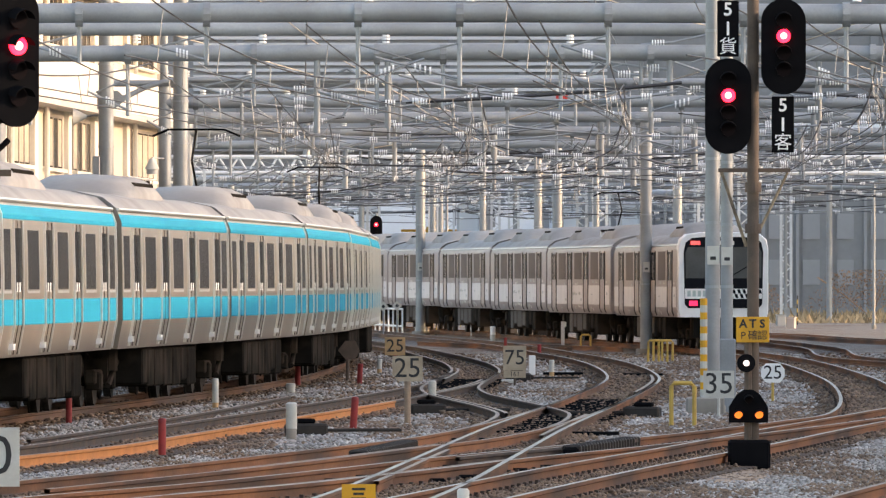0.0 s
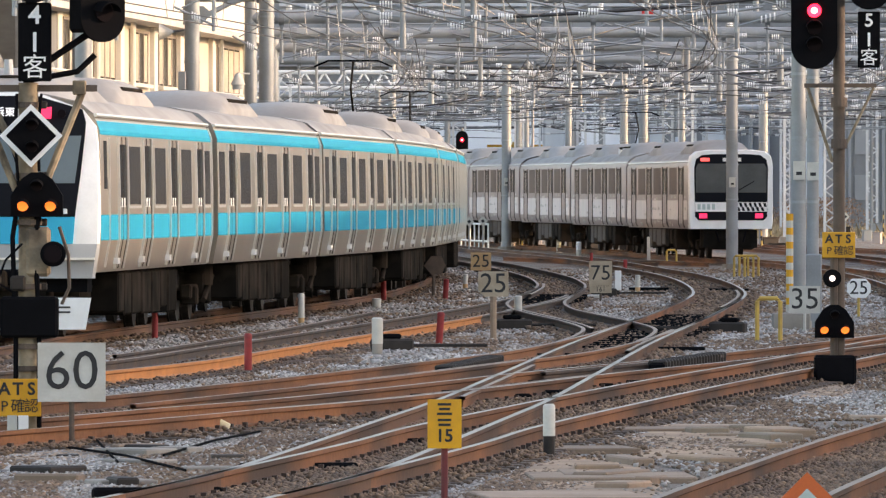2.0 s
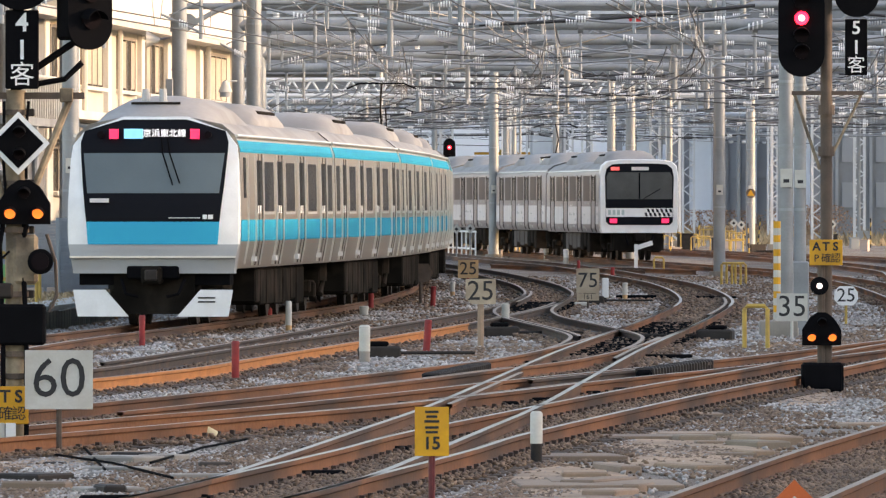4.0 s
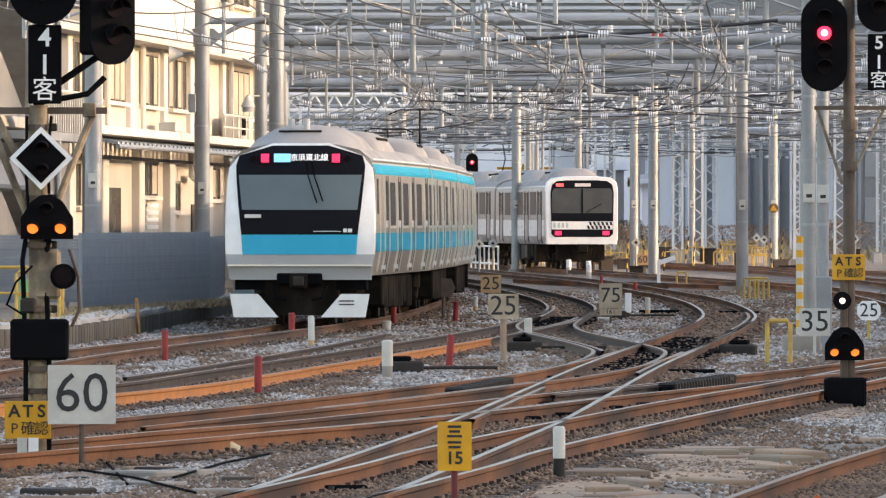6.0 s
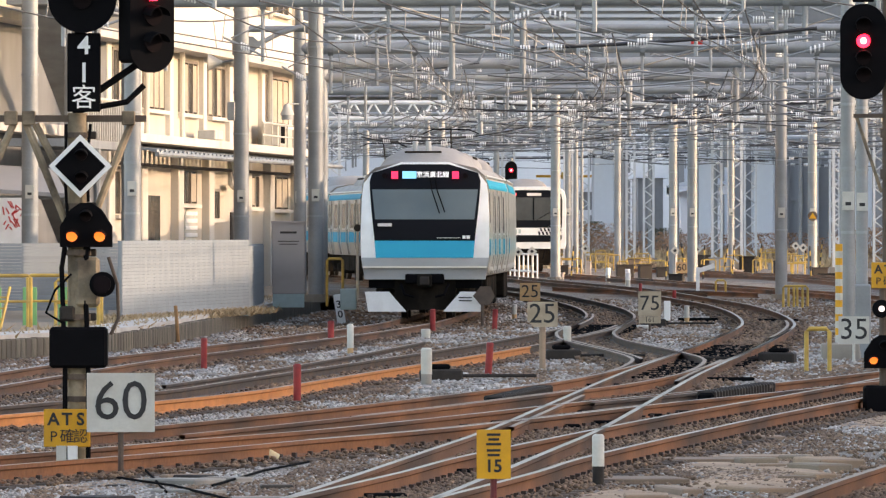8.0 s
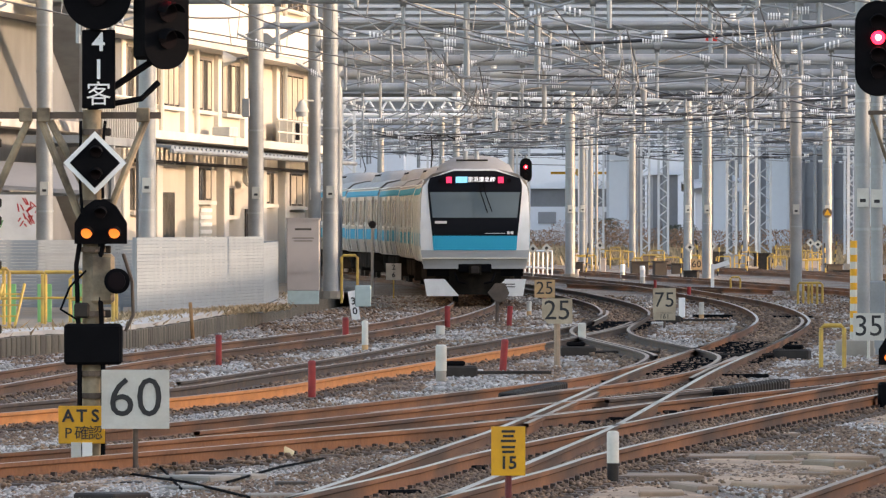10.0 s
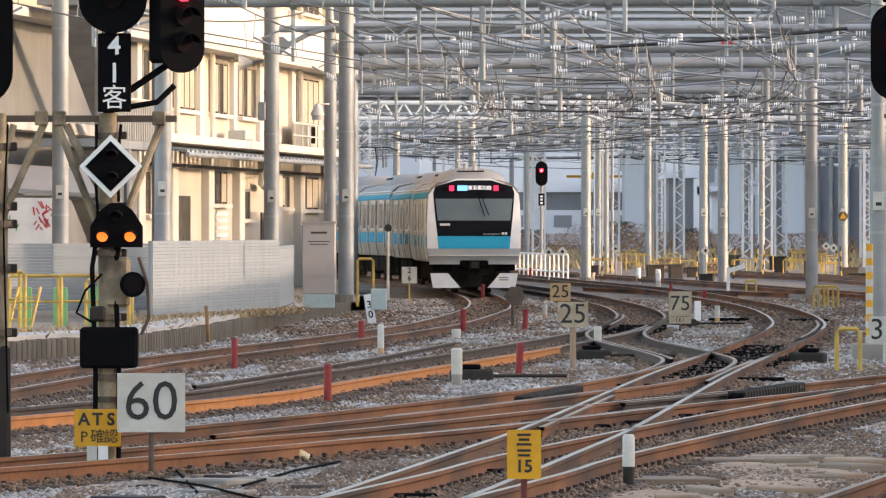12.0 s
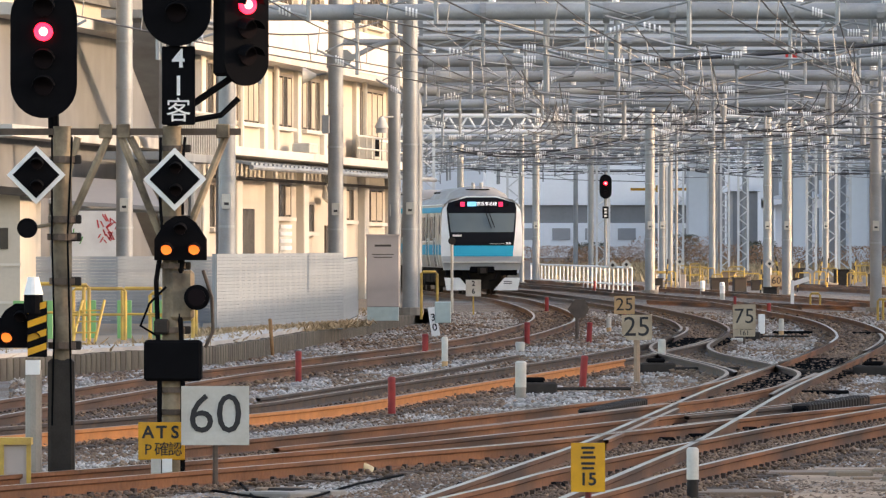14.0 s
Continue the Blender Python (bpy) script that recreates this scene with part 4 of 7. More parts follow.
def wire_line(name, pts, r, material, label, group="wires", beads=0, parent=None):
    k = Kit()
    k.tube(pts, r, material, 5)
    ob = k.part(name, parent) if parent else solo(name, k, label, "overhead wire", group=group)
    for i in range(beads):
        j = random.randrange(1, len(pts) - 1)
        p = Vector(pts[j])
        k = Kit()
        for q in range(4):
            k.disc((p.x + 0.06 * q, p.y, p.z), 0.075, 0.035, CERAMIC, "x", 8)
        k.part("insulator", ob)
    return ob


def catenary(path, z_off=0.0, side=0.0, y_range=(60, 560)):
    """Contact wire and messenger wire over one track, with droppers, hung from support to support."""
    line = [p for p in side_of(spline(path, 4.0), side) if y_range[0] < p.y < y_range[1]]
    span = 12
    contact, mess, drops = [], [], []
    for i, p in enumerate(line):
        u = (i % span) / span
        zz = 5.15 + z_off + rise(p.y)
        zig = 0.2 * (1 if (i // span) % 2 else -1) * (1 - 2 * u)
        contact.append((p.x + zig, p.y, zz))
        mess.append((p.x + zig * 0.5, p.y, zz + 0.95 - 0.65 * 4 * u * (1 - u)))
        if i % 2 == 1:
            drops.append((contact[-1], mess[-1]))
    k = Kit()
    k.tube(contact, 0.012, WIRE_DARK, 4)
    ob = solo("overhead_wire", k, "contact wire hung beneath a sagging messenger wire", "overhead wire", group="wires")
    k = Kit()
    k.tube(mess, 0.014, WIRE_DARK, 4)
    k.part("messenger_wire", ob)
    k = Kit()
    for a, b in drops:
        k.tube([a, b], 0.008, WIRE, 4)
    tagged(k.part("dropper", ob), kind="stuff")


for path in (PATH_A, PATH_B, PATH_C, PATH_D, PATH_F):
    catenary(path, y_range=(125, 560))
for path, off in ((PATH_A, 0.3), (PATH_C, -0.25), (PATH_F, 0.3), (PATH_B, 0.3), (PATH_K, 0.2), (PATH_J, 0.2)):
    catenary(path, 0.12, off, (150, 520))
# feeder wires high along the yard
rnd = random.Random(12)
for i in range(11):
    x0, x1 = rnd.uniform(-6, 14), rnd.uniform(-8, 20)
    z0, z1 = rnd.uniform(6.6, 8.6), rnd.uniform(5.6, 8.2)
    y0 = rnd.uniform(120, 230)
    y1 = y0 + rnd.uniform(60, 180)
    n = 16
    pts = [(x0 + (x1 - x0) * q / n, y0 + (y1 - y0) * q / n, z0 + (z1 - z0) * q / n - rnd.uniform(0.6, 0.9) * 4 * 0.4 * (q / n) * (1 - q / n)) for q in range(n + 1)]
    wire_line("feeder_wire", pts, rnd.choice((0.010, 0.012, 0.016)), rnd.choice((WIRE, CREAM_WIRE, STEEL_PALE)), "thin feeder wire slung across the yard")
# cross-span wires and pull-off arms with white insulators
for i in range(105):
    y = rnd.choice((206.6, 253.6, 262, 290, 317, 346, 402, 402, 402, 467, 467, 505, 505, 545, 545, 600))
    xa = y * rnd.uniform(-0.014, 0.05)
    xb = xa + y * rnd.uniform(0.008, 0.035)
    za = rnd.uniform(5.3, 7.4) + rise(y)
    zb = za + rnd.uniform(-0.5, 0.5)
    sag = rnd.uniform(0.05, 0.35)
    yy = rnd.uniform(-4, 4)
    pts = [(xa + (xb - xa) * q / 8, yy, za + (zb - za) * q / 8 - sag * 4 * (q / 8) * (1 - q / 8)) for q in range(9)]
    wire_line("cross_span_wire", pts, rnd.choice((0.012, 0.014, 0.02, 0.03, 0.04)), rnd.choice((WIRE, WIRE_DARK, STEEL_PALE, STEEL_PALE, STEEL)), "", beads=rnd.choice((2, 3, 3, 4)), parent=GANTRY[y])


for i in range(95):
    y = rnd.choice((262, 290, 317, 346, 402, 402, 467, 467, 505, 545))
    xa = y * rnd.uniform(-0.014, 0.05)
    xb = xa + y * rnd.uniform(0.006, 0.022)
    za = rnd.uniform(5.0, 6.7) + rise(y)
    zb = za + rnd.uniform(-0.3, 0.3)
    sag = rnd.uniform(0.0, 0.25)
    yy = rnd.uniform(-9, 9)
    pts = [(xa + (xb - xa) * q / 8, yy, za + (zb - za) * q / 8 - sag * 4 * (q / 8) * (1 - q / 8)) for q in range(9)]
    wire_line("cross_span_wire", pts, rnd.choice((0.012, 0.016, 0.02, 0.026)), rnd.choice((WIRE_DARK, WIRE_DARK, WIRE)), "", beads=rnd.choice((1, 2, 2, 3)), parent=GANTRY[y])


def hanger(y, x, z0, z1, r):
    """A drop post hung below a gantry beam, with curved pull-off arms."""
    k = Kit()
    k.tube([(x, 0, z0), (x, 0, z1)], r, STEEL, 10)
    t = k.part("drop_post", GANTRY[y], smooth=True)
    for q in range(2):
        z, s, l = rnd.uniform(z1 + 0.3, z1 + 1.2), rnd.choice((-1, 1)), rnd.uniform(0.8, 1.9)
        k = Kit()
        k.tube([(x, 0, z), (x + s * l * 0.4, 0, z + 0.05), (x + s * l * 0.8, 0, z + rnd.uniform(0.1, 0.35)), (x + s * l, 0, z + rnd.uniform(-0.1, 0.3))], 0.035, STEEL_PALE, 6)
        k.part("registration_arm", t)
        k = Kit()
        for j in range(5):
            k.disc((x + s * (0.25 + 0.06 * j), 0, z + 0.03), 0.08, 0.03, CERAMIC, "x", 10)
        k.part("insulator", t)


for y in (206.6, 262, 290, 317, 346, 402, 467, 505, 545):
    for i in range(5):
        hanger(y, y * rnd.uniform(-0.012, 0.052), 7.15, rnd.uniform(5.3, 6.2), rnd.choice((0.05, 0.07, 0.1)))



# ---- far setting ----
# unseen wall, added only to keep the low sun off the ground
k = Kit()
k.box(40, 42, -160, 345, -0.2, 10.6, CONCRETE_PALE)
solo("wall_east", k, "unseen plain wall added to shade the yard", "wall", kind="structure")

viaduct = thing("viaduct", "grey elevated railway viaduct with louvred side walls", "viaduct", pose(0, 620, 0))
# the girder's dark colour paints the band of shade along the deck
k = Kit()
k.box(-70, 75, 0, 14, 9.3, 10.7, FAR_DARK)
k.part("girder", viaduct)
k = Kit()
k.box(-70, 12, -0.6, 0.0, 10.7, 30, FAR_GREY)
k.part("side_wall", viaduct)
# this stretch of wall is coloured darker for the deck's shadow
k = Kit()
k.box(12, 75, -0.6, 0.0, 10.7, 30, FAR_DARK)
k.part("side_wall", viaduct)
for z in np.arange(14.2, 22, 0.42):
    k = Kit()
    k.box(-9, 18, -0.95, -0.6, z, z + 0.2, LOUVRE)
    k.part("louvre_slat", viaduct)
for x in np.arange(-66, 74, 4.6):
    k = Kit()
    k.box(x, x + 0.5, -0.9, -0.6, 10.7, 30, FAR_DARK)
    k.part("mullion", viaduct)
for x in (-30, -14, 2.5, 9.0, 15.5, 19.5, 26, 38):
    k = Kit()
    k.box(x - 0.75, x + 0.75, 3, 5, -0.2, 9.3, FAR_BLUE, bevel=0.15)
    k.part("column", viaduct)


def far_block(x0, x1, y, z, material, label, rows=0, cols=0, depth=30, pane=FAR_DARK):
    t = thing("distant_building", label, "building", pose(0, y, 0), group="distant buildings")
    k = Kit()
    k.box(x0, x1, 0, depth, -0.2, z, material)
    k.part("wall", t)
    k = Kit()
    k.box(x0 - 0.4, x1 + 0.4, -0.4, depth, z, z + 0.6, FAR_PALE)
    k.part("roof", t)
    for i in range(cols):
        for j in range(rows):
            w_ = (x1 - x0) / cols
            k = Kit()
            xx, zz = x0 + w_ * (i + 0.25), 2.0 + (z - 3) / rows * j
            k.box(xx, xx + w_ * 0.5, -0.1, 0.1, zz, zz + (z - 3) / rows * 0.55, pane)
            k.part("window", t)
    return t


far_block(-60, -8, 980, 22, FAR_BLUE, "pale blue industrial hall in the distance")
low = far_block(-9, 14, 900, 5.6, FAR_DARK, "long low hall with a dark upper wall in the distance", 0, 0)
k = Kit()
k.box(-9, 14, -0.15, 0.0, 0.0, 3.9, FAR_PALE)
k.part("lower_wall", low, "pale lower wall")
for x in np.arange(-7, 13, 3.1):
    k = Kit()
    k.box(x, x + 1.7, -0.25, -0.15, 2.3, 3.4, FAR_GREY)
    k.part("window", low)
tower = far_block(13.2, 15.2, 880, 9.2, FAR_DARK, "dark stair tower beside a low hall")
far_block(15.2, 17.4, 840, 6.6, FAR_DARK, "dark grey block in the distance", 2, 3)
shed = far_block(15.6, 18.6, 690, 4.6, FAR_PALE, "white lean-to shed in the distance")
k = Kit()
k.loft([[(15.2, -0.8, 4.7), (15.2, 31, 4.7), (15.2, 31, 5.4)], [(18.9, -0.8, 5.4), (18.9, 31, 5.4), (18.9, 31, 6.1)]], FAR_DARK)
k.part("canopy", shed)
hall = far_block(17.5, 30, 780, 16, FAR_GREY, "grey hall with upright panels in the distance")
for i, x in enumerate((17.9, 19.0, 20.3, 21.2, 22.5, 23.6, 24.9, 26.1, 27.3, 28.6)):
    k = Kit()
    k.box(x, x + (0.35, 0.5, 0.28)[i % 3], -0.3, 0.0, -0.2, 16, (FAR_BLUE, FAR_DARK, FAR_BLUE)[i % 3])
    k.part("upright_panel", hall)
for z in (4.4, 7.8):
    k = Kit()
    k.box(17.5, 30, -0.2, 0.0, z, z + 0.35, FAR_GREY)
    k.part("cladding_band", hall)
far_block(30, 46, 760, 13, FAR_DARK, "dark grey hall with a pale roof in the distance", 2, 7)
far_block(40, 70, 800, 24, FAR_PALE, "tall pale hall in the distance", 4, 7)
glazed = far_block(23.5, 44, 520, 10.5, FAR_DARK, "dark glazed building behind the yard", 3, 11, pane=FAR_GREY)
for x in np.arange(23.6, 44, 1.86):
    k = Kit()
    k.box(x, x + 0.16, -0.25, 0.0, -0.2, 10.5, FAR_GREY)
    k.part("mullion", glazed)
# two blocks added out of view, so train windows mirror less bright sky
far_block(100, 150, 450, 38, FAR_GREY, "unseen grey blocks added beside the far yard", 5, 5, depth=800)
far_block(-180, -120, 420, 38, FAR_GREY, "unseen grey blocks added beside the far yard", 5, 5, depth=800)
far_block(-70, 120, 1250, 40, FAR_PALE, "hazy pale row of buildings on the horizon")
# yellow beam of a crane before the far halls
crane = thing("crane_beam", "long yellow crane beam on a slim post", "crane", pose(6.6, 640, 0))
k = Kit()
k.box(-1.9, 2.6, -0.1, 0.1, 5.55, 5.72, YELLOW)
k.part("beam", crane)
k = Kit()
k.box(-0.2, 0.2, -0.15, 0.15, 5.45, 5.9, YELLOW_RAIL)
k.part("trolley", crane)
k = Kit()
k.tube([(0, 0.2, -0.2), (0, 0.2, 5.6)], 0.08, STEEL, 8)
k.part("post", crane)

# dry grass and brush behind the yard
rnd = random.Random(77)
k = Kit()
for i in range(9000):
    y = rnd.uniform(455, 640)
    x = y * rnd.uniform(-0.002, 0.062)
    h, a = rnd.uniform(0.15, 0.5) * (1.6 if rnd.random() < 0.1 else 1.0), rnd.uniform(0, 6.3)
    z = GROUND_Z + rise(y)
    w_ = rnd.uniform(0.06, 0.16)
    dx, dy, lean = math.cos(a) * w_, math.sin(a) * w_, rnd.uniform(-0.3, 0.3)
    k.raw([(x - dx, y - dy, z), (x + dx, y + dy, z), (x + lean, y, z + h)], [(0, 1, 2)], DRYGRASS)
solo("dry_grass", k, "tall straw-coloured dry grass behind the tracks", "grass", kind="stuff")


BRUSH = mat("reddish_brush", (0.34, 0.19, 0.11), 0.9, vary=0.3, scale=2, island=0.5)


def shrub(x, y, h, w_, material, label):
    t = thing("shrub", label, "shrub", pose(x, y, GROUND_Z + rise(y)), group="shrubs")
    k = Kit()
    for i in range(6):
        a = rnd.uniform(0, 6.3)
        k.tube([(0, 0, 0), (math.cos(a) * w_ * 0.25, math.sin(a) * w_ * 0.25, h * 0.5), (math.cos(a) * w_ * 0.5, math.sin(a) * w_ * 0.5, h * 0.9)], 0.03, BRUSH, 4, 0.01)
    k.part("stem", t)
    k = Kit()
    for i in range(2600):
        a, q, v = rnd.uniform(0, 6.3), rnd.random() ** 0.5, rnd.random()
        p = Vector((math.cos(a) * q * w_ * 0.6 * (1.1 - 0.5 * v), math.sin(a) * q * w_ * 0.6, h * (0.2 + 0.85 * v)))
        d = [Vector((rnd.uniform(-1, 1), rnd.uniform(-1, 1), rnd.uniform(-1, 1))) * 0.07 for _ in range(3)]
        k.raw([p + e for e in d], [(0, 1, 2)], material)
    tagged(k.part("crown", t), kind="stuff")


for x, y, h, w_ in ((3.0, 600, 1.3, 6), (7.2, 590, 1.9, 7), (10.5, 600, 1.4, 7), (14, 585, 1.3, 6), (18.5, 560, 1.4, 6), (24, 540, 1.6, 6), (29, 510, 2.4, 6), (-1, 610, 1.3, 6), (21.5, 505, 1.8, 5)):
    shrub(x, y, h, w_, BRUSH, "bare reddish-brown brush behind the yard")
for x, y, h, w_ in ((7.8, 607, 2.0, 2.6), (12.6, 604, 1.6, 3), (2.0, 612, 1.5, 3)):
    shrub(x, y, h, w_, SHRUB, "dark evergreen shrub behind the yard")


CURTAIN = mat("beige_curtain", (0.42, 0.36, 0.28), 0.8, vary=0.2, scale=1.5, fine=9)
BRONZE = mat("brown_window_frame", (0.22, 0.185, 0.15), 0.5, vary=0.15, scale=2)
# dark grey puts the shade behind the stair into the wall colour
STAIR_SHADE = mat("shade_grey_stair_wall", (0.17, 0.17, 0.17), 0.8, vary=0.12, scale=0.8, stain=(0.12, 0.115, 0.11), amount=0.5)

# ---- apartment building on the raised ground ----
fa = math.atan2(-51.0, -3.45)
bld = thing("apartment_building", "cream rendered three-storey building lit by low sun", "building", pose(-5.95, 330, 0.2, 0, 0, math.degrees(fa)))
k = Kit()
k.box(0, 110, -12, 0, -0.3, 16.0, CREAM)
k.part("wall", bld, "cream rendered wall")
for z0, z1, out in ((7.2, 8.75, 0.75), (10.9, 12.5, 0.75), (14.6, 16.2, 0.75)):
    k = Kit()
    k.box(-0.2, 64, -0.2, out, z0 + 0.18, z1, CREAM_PALE, bevel=0.04)
    k.part("parapet", bld, "white rendered parapet band")
    # the edge is grey to paint the shaded underside of the overhang
    k = Kit()
    k.box(-0.25, 64, -0.2, out + 0.1, z0, z0 + 0.16, CONCRETE_PALE)
    k.part("slab_edge", bld, "slab edge under the parapet, in the grey of its shaded underside")
    k = Kit()
    k.tube([(-0.1, out - 0.1, z1 + 0.25), (63, out - 0.1, z1 + 0.25)], 0.035, WHITE_OLD, 6)
    k.part("hand_rail", bld)
k = Kit()
k.box(0, 64, -0.1, 1.1, 4.32, 4.56, CREAM_PALE)
k.part("awning_slab", bld, "white ledge over the ground floor")
for d in np.arange(0.4, 64, 1.3):
    k = Kit()
    k.loft([[(d, 0.0, 4.24), (d, 1.55, 4.02), (d, 1.55, 4.10), (d, 0.0, 4.31)], [(d + 0.75, 0.0, 4.24), (d + 0.75, 1.55, 4.02), (d + 0.75, 1.55, 4.10), (d + 0.75, 0.0, 4.31)]], FENCE)
    k.part("awning_rib", bld)
k = Kit()
k.tube([(0, 1.6, 4.02), (64, 1.6, 3.96)], 0.07, STEEL, 8)
k.part("gutter", bld)
k = Kit()
k.tube([(0, 0.35, 3.72), (64, 0.35, 3.72)], 0.05, UNDERBOX, 8)
k.part("conduit", bld)
# shallow pilasters, deeper columns along the ground floor
for d in (0.3, 13.6, 25.2, 34.0, 44.6, 54.0, 62.4):
    for z0, z1 in ((4.56, 7.2), (8.75, 10.9), (12.5, 14.6)):
        k = Kit()
        k.box(d, d + 1.0, -0.1, 0.16, z0, z1, CREAM_PALE, bevel=0.02)
        k.part("pier", bld)
for d in (0.4, 11.0, 19.5, 32.6, 42.4, 53.2, 62.4):
    k = Kit()
    k.box(d, d + 1.5, -0.1, 0.26, -0.3, 4.24, CREAM_PALE, bevel=0.03)
    k.part("column", bld)
rnd = random.Random(5)


def sash_window(a, b, z0, z1, panes, drawn):
    """A row of sliding panes in a slim frame; drawn panes have a curtain behind the glass line."""
    k = Kit()
    k.box(a, b, -0.35, 0.012, z0, z1, GLASS_ROOM)
    w_ = k.part("window", bld)
    step = (b - a) / panes
    for i in range(panes):
        if i in drawn:
            k = Kit()
            k.box(a + step * i + 0.08, a + step * (i + 1) - 0.08, 0.013, 0.03, z0 + 0.05, z1 - 0.05, CURTAIN)
            k.part("curtain", w_, "beige drawn curtain")
    k = Kit()
    for i in range(panes + 1):
        k.box(a + step * i - 0.09, a + step * i + 0.09, 0.0, 0.05, z0, z1, BRONZE)
    k.box(a - 0.1, b + 0.1, 0.0, 0.06, z1, z1 + 0.08, BRONZE)
    k.part("window_frame", w_)
    k = Kit()
    k.box(a - 0.2, b + 0.2, 0.0, 0.2, z0 - 0.14, z0 - 0.03, CREAM_PALE)
    k.part("window_sill", w_)


for z0, z1 in ((5.42, 6.95), (9.2, 10.7), (12.9, 14.4)):
    for a, b, panes, drawn in ((3.2, 11.6, 4, (0, 1, 2)), (26.6, 32.4, 4, (1, 3)), (36.0, 41.6, 4, (0, 2)), (46.2, 52.4, 4, (0, 1, 2)), (56.0, 61.0, 3, (1,))):
        sash_window(a, b, z0, z1, panes, drawn if z0 < 6 else tuple(i for i in range(panes) if rnd.random() < 0.6))
for a, b, z0, z1, panes, drawn in ((3.4, 10.2, 2.55, 3.62, 3, (0, 1)), (36.2, 41.6, 2.65, 3.62, 3, (0,)), (28.6, 32.2, 2.2, 3.05, 2, ()), (14.5, 18.8, 2.6, 3.6, 3, (1,)), (56.0, 60.5, 2.3, 3.5, 3, (1,))):
    sash_window(a, b, z0, z1, panes, drawn)
for a, b, z0, z1, m_, lb in ((47.6, 51.8, 1.2, 2.85, GLASS_ROOM, "dark glazed door"), (36.4, 40.0, 0.2, 2.3, WHITE_OLD, "white slatted door"), (23.0, 24.6, 0.2, 2.4, UNDERBOX, "brown door")):
    k = Kit()
    k.box(a, b, -0.2, 0.05, z0, z1, m_)
    k.part("door", bld, lb)
    if m_ is WHITE_OLD:
        for z in np.arange(z0 + 0.1, z1, 0.22):
            k = Kit()
            k.box(a, b, 0.05, 0.09, z, z + 0.12, WHITE)
            k.part("door_slat", bld)
for d in (12.9, 25.0, 43.2, 53.8):
    k = Kit()
    k.tube([(d, 0.28, 4.56), (d, 0.28, 10.9)], 0.08, CREAM_PALE, 8)
    k.part("drain_pipe", bld)
for d in (27.0, 28.0):
    k = Kit()
    k.tube([(d, 0.35, 4.1), (d, 0.35, 3.3), (d - 1.2, 0.35, 3.2)], 0.11, WHITE_OLD, 8)
    k.part("duct", bld)
for d, z in ((14.4, 4.6), (36.5, 4.6)):
    k = Kit()
    k.box(d, d + 2.6, 0.35, 0.9, z, z + 0.75 if d < 20 else z + 0.3, WHITE_OLD, bevel=0.03)
    ac = k.part("outdoor_unit", bld, "white air-conditioner outdoor unit")
    if d < 20:
        k = Kit()
        k.box(d + 0.4, d + 2.3, 0.9, 0.93, z + 0.1, z + 0.65, BLACK)
        k.part("fan_grille", ac)
k = Kit()
k.tube([(0.2, 1.0, 5.3), (24, 1.0, 5.3)], 0.035, WHITE_OLD, 6)
k.tube([(0.2, 1.0, 4.9), (24, 1.0, 4.9)], 0.03, WHITE_OLD, 6)
for d in np.arange(0.2, 24.1, 2.9):
    k.tube([(d, 1.0, 4.5), (d, 1.0, 5.3)], 0.03, WHITE_OLD, 6)
k.part("balcony_rail", bld)
for z0, z1 in ((-0.3, 4.3), (4.6, 7.1), (7.9, 10.6), (11.3, 16.2)):
    k = Kit()
    k.box(64.2, 112, -0.1, 0.2, z0, z1, STAIR_SHADE)
    k.part("stair_wall", bld, "wall behind the outside stair, coloured shade grey")
    k = Kit()
    k.box(64.2, 112, -0.1, 0.9, z1, z1 + 0.28, CONCRETE_PALE)
    k.part("landing_slab", bld)
# outside stair with vertical bars
stair = thing("outside_stair", "grey steel outside stair with barred landings", "stair", pose(-10.4, 248, 0.2, 0, 0, math.degrees(fa)))
for i, z in enumerate((3.9, 7.4, 10.8)):
    k = Kit()
    k.box(0, 14, 0, 1.6, z, z + 0.2, STEEL)
    k.part("landing", stair)
    k = Kit()
    k.tube([(0, 1.6, z + 1.25), (14, 1.6, z + 1.25)], 0.05, WHITE_OLD, 6)
    k.part("hand_rail", stair)
    for d in np.arange(0.2, 14, 0.55):
        k = Kit()
        k.tube([(d, 1.6, z + 0.2), (d, 1.6, z + 1.25)], 0.03, WHITE_OLD, 5)
        k.part("baluster", stair)
    k = Kit()
    k.box(0, 12, 0.2, 1.4, 0, 0.2, STEEL, Matrix.Translation((1, 0, z - 3.3)) @ pose(0, 0, 0, 0, -15.5, 0))
    k.part("flight", stair)
for d in (0.2, 7, 13.8):
    k = Kit()
    k.tube([(d, 1.5, -0.4), (d, 1.5, 12.2)], 0.09, STEEL, 8)
    k.part("post", stair)

# base darkened to hold the wall's shade; the mottling is moss
WALL_OLD = mat("mossy_shaded_concrete", (0.12, 0.102, 0.08), 0.9, vary=0.4, scale=3, bump=0.4, stain=(0.055, 0.05, 0.035), amount=0.85, each=0.35)
# ---- raised verge with its retaining wall ----
WALL_LINE = [(-13.0, 130), (-8.84, 155.88), (-7.74, 163.99), (-6.29, 175.41), (-5.09, 217.87), (-3.99, 265.26), (-3.6, 262), (-6.8, 330), (-14, 420)]
wl = spline(WALL_LINE, 2.0)
k = Kit()
pts = [(p.x, p.y, 0.16) for p in wl] + [(p.x - 60, p.y, 0.2) for p in wl]
n = len(wl)
low = [(x, y, -0.25) for x, y, z in pts]
f = []
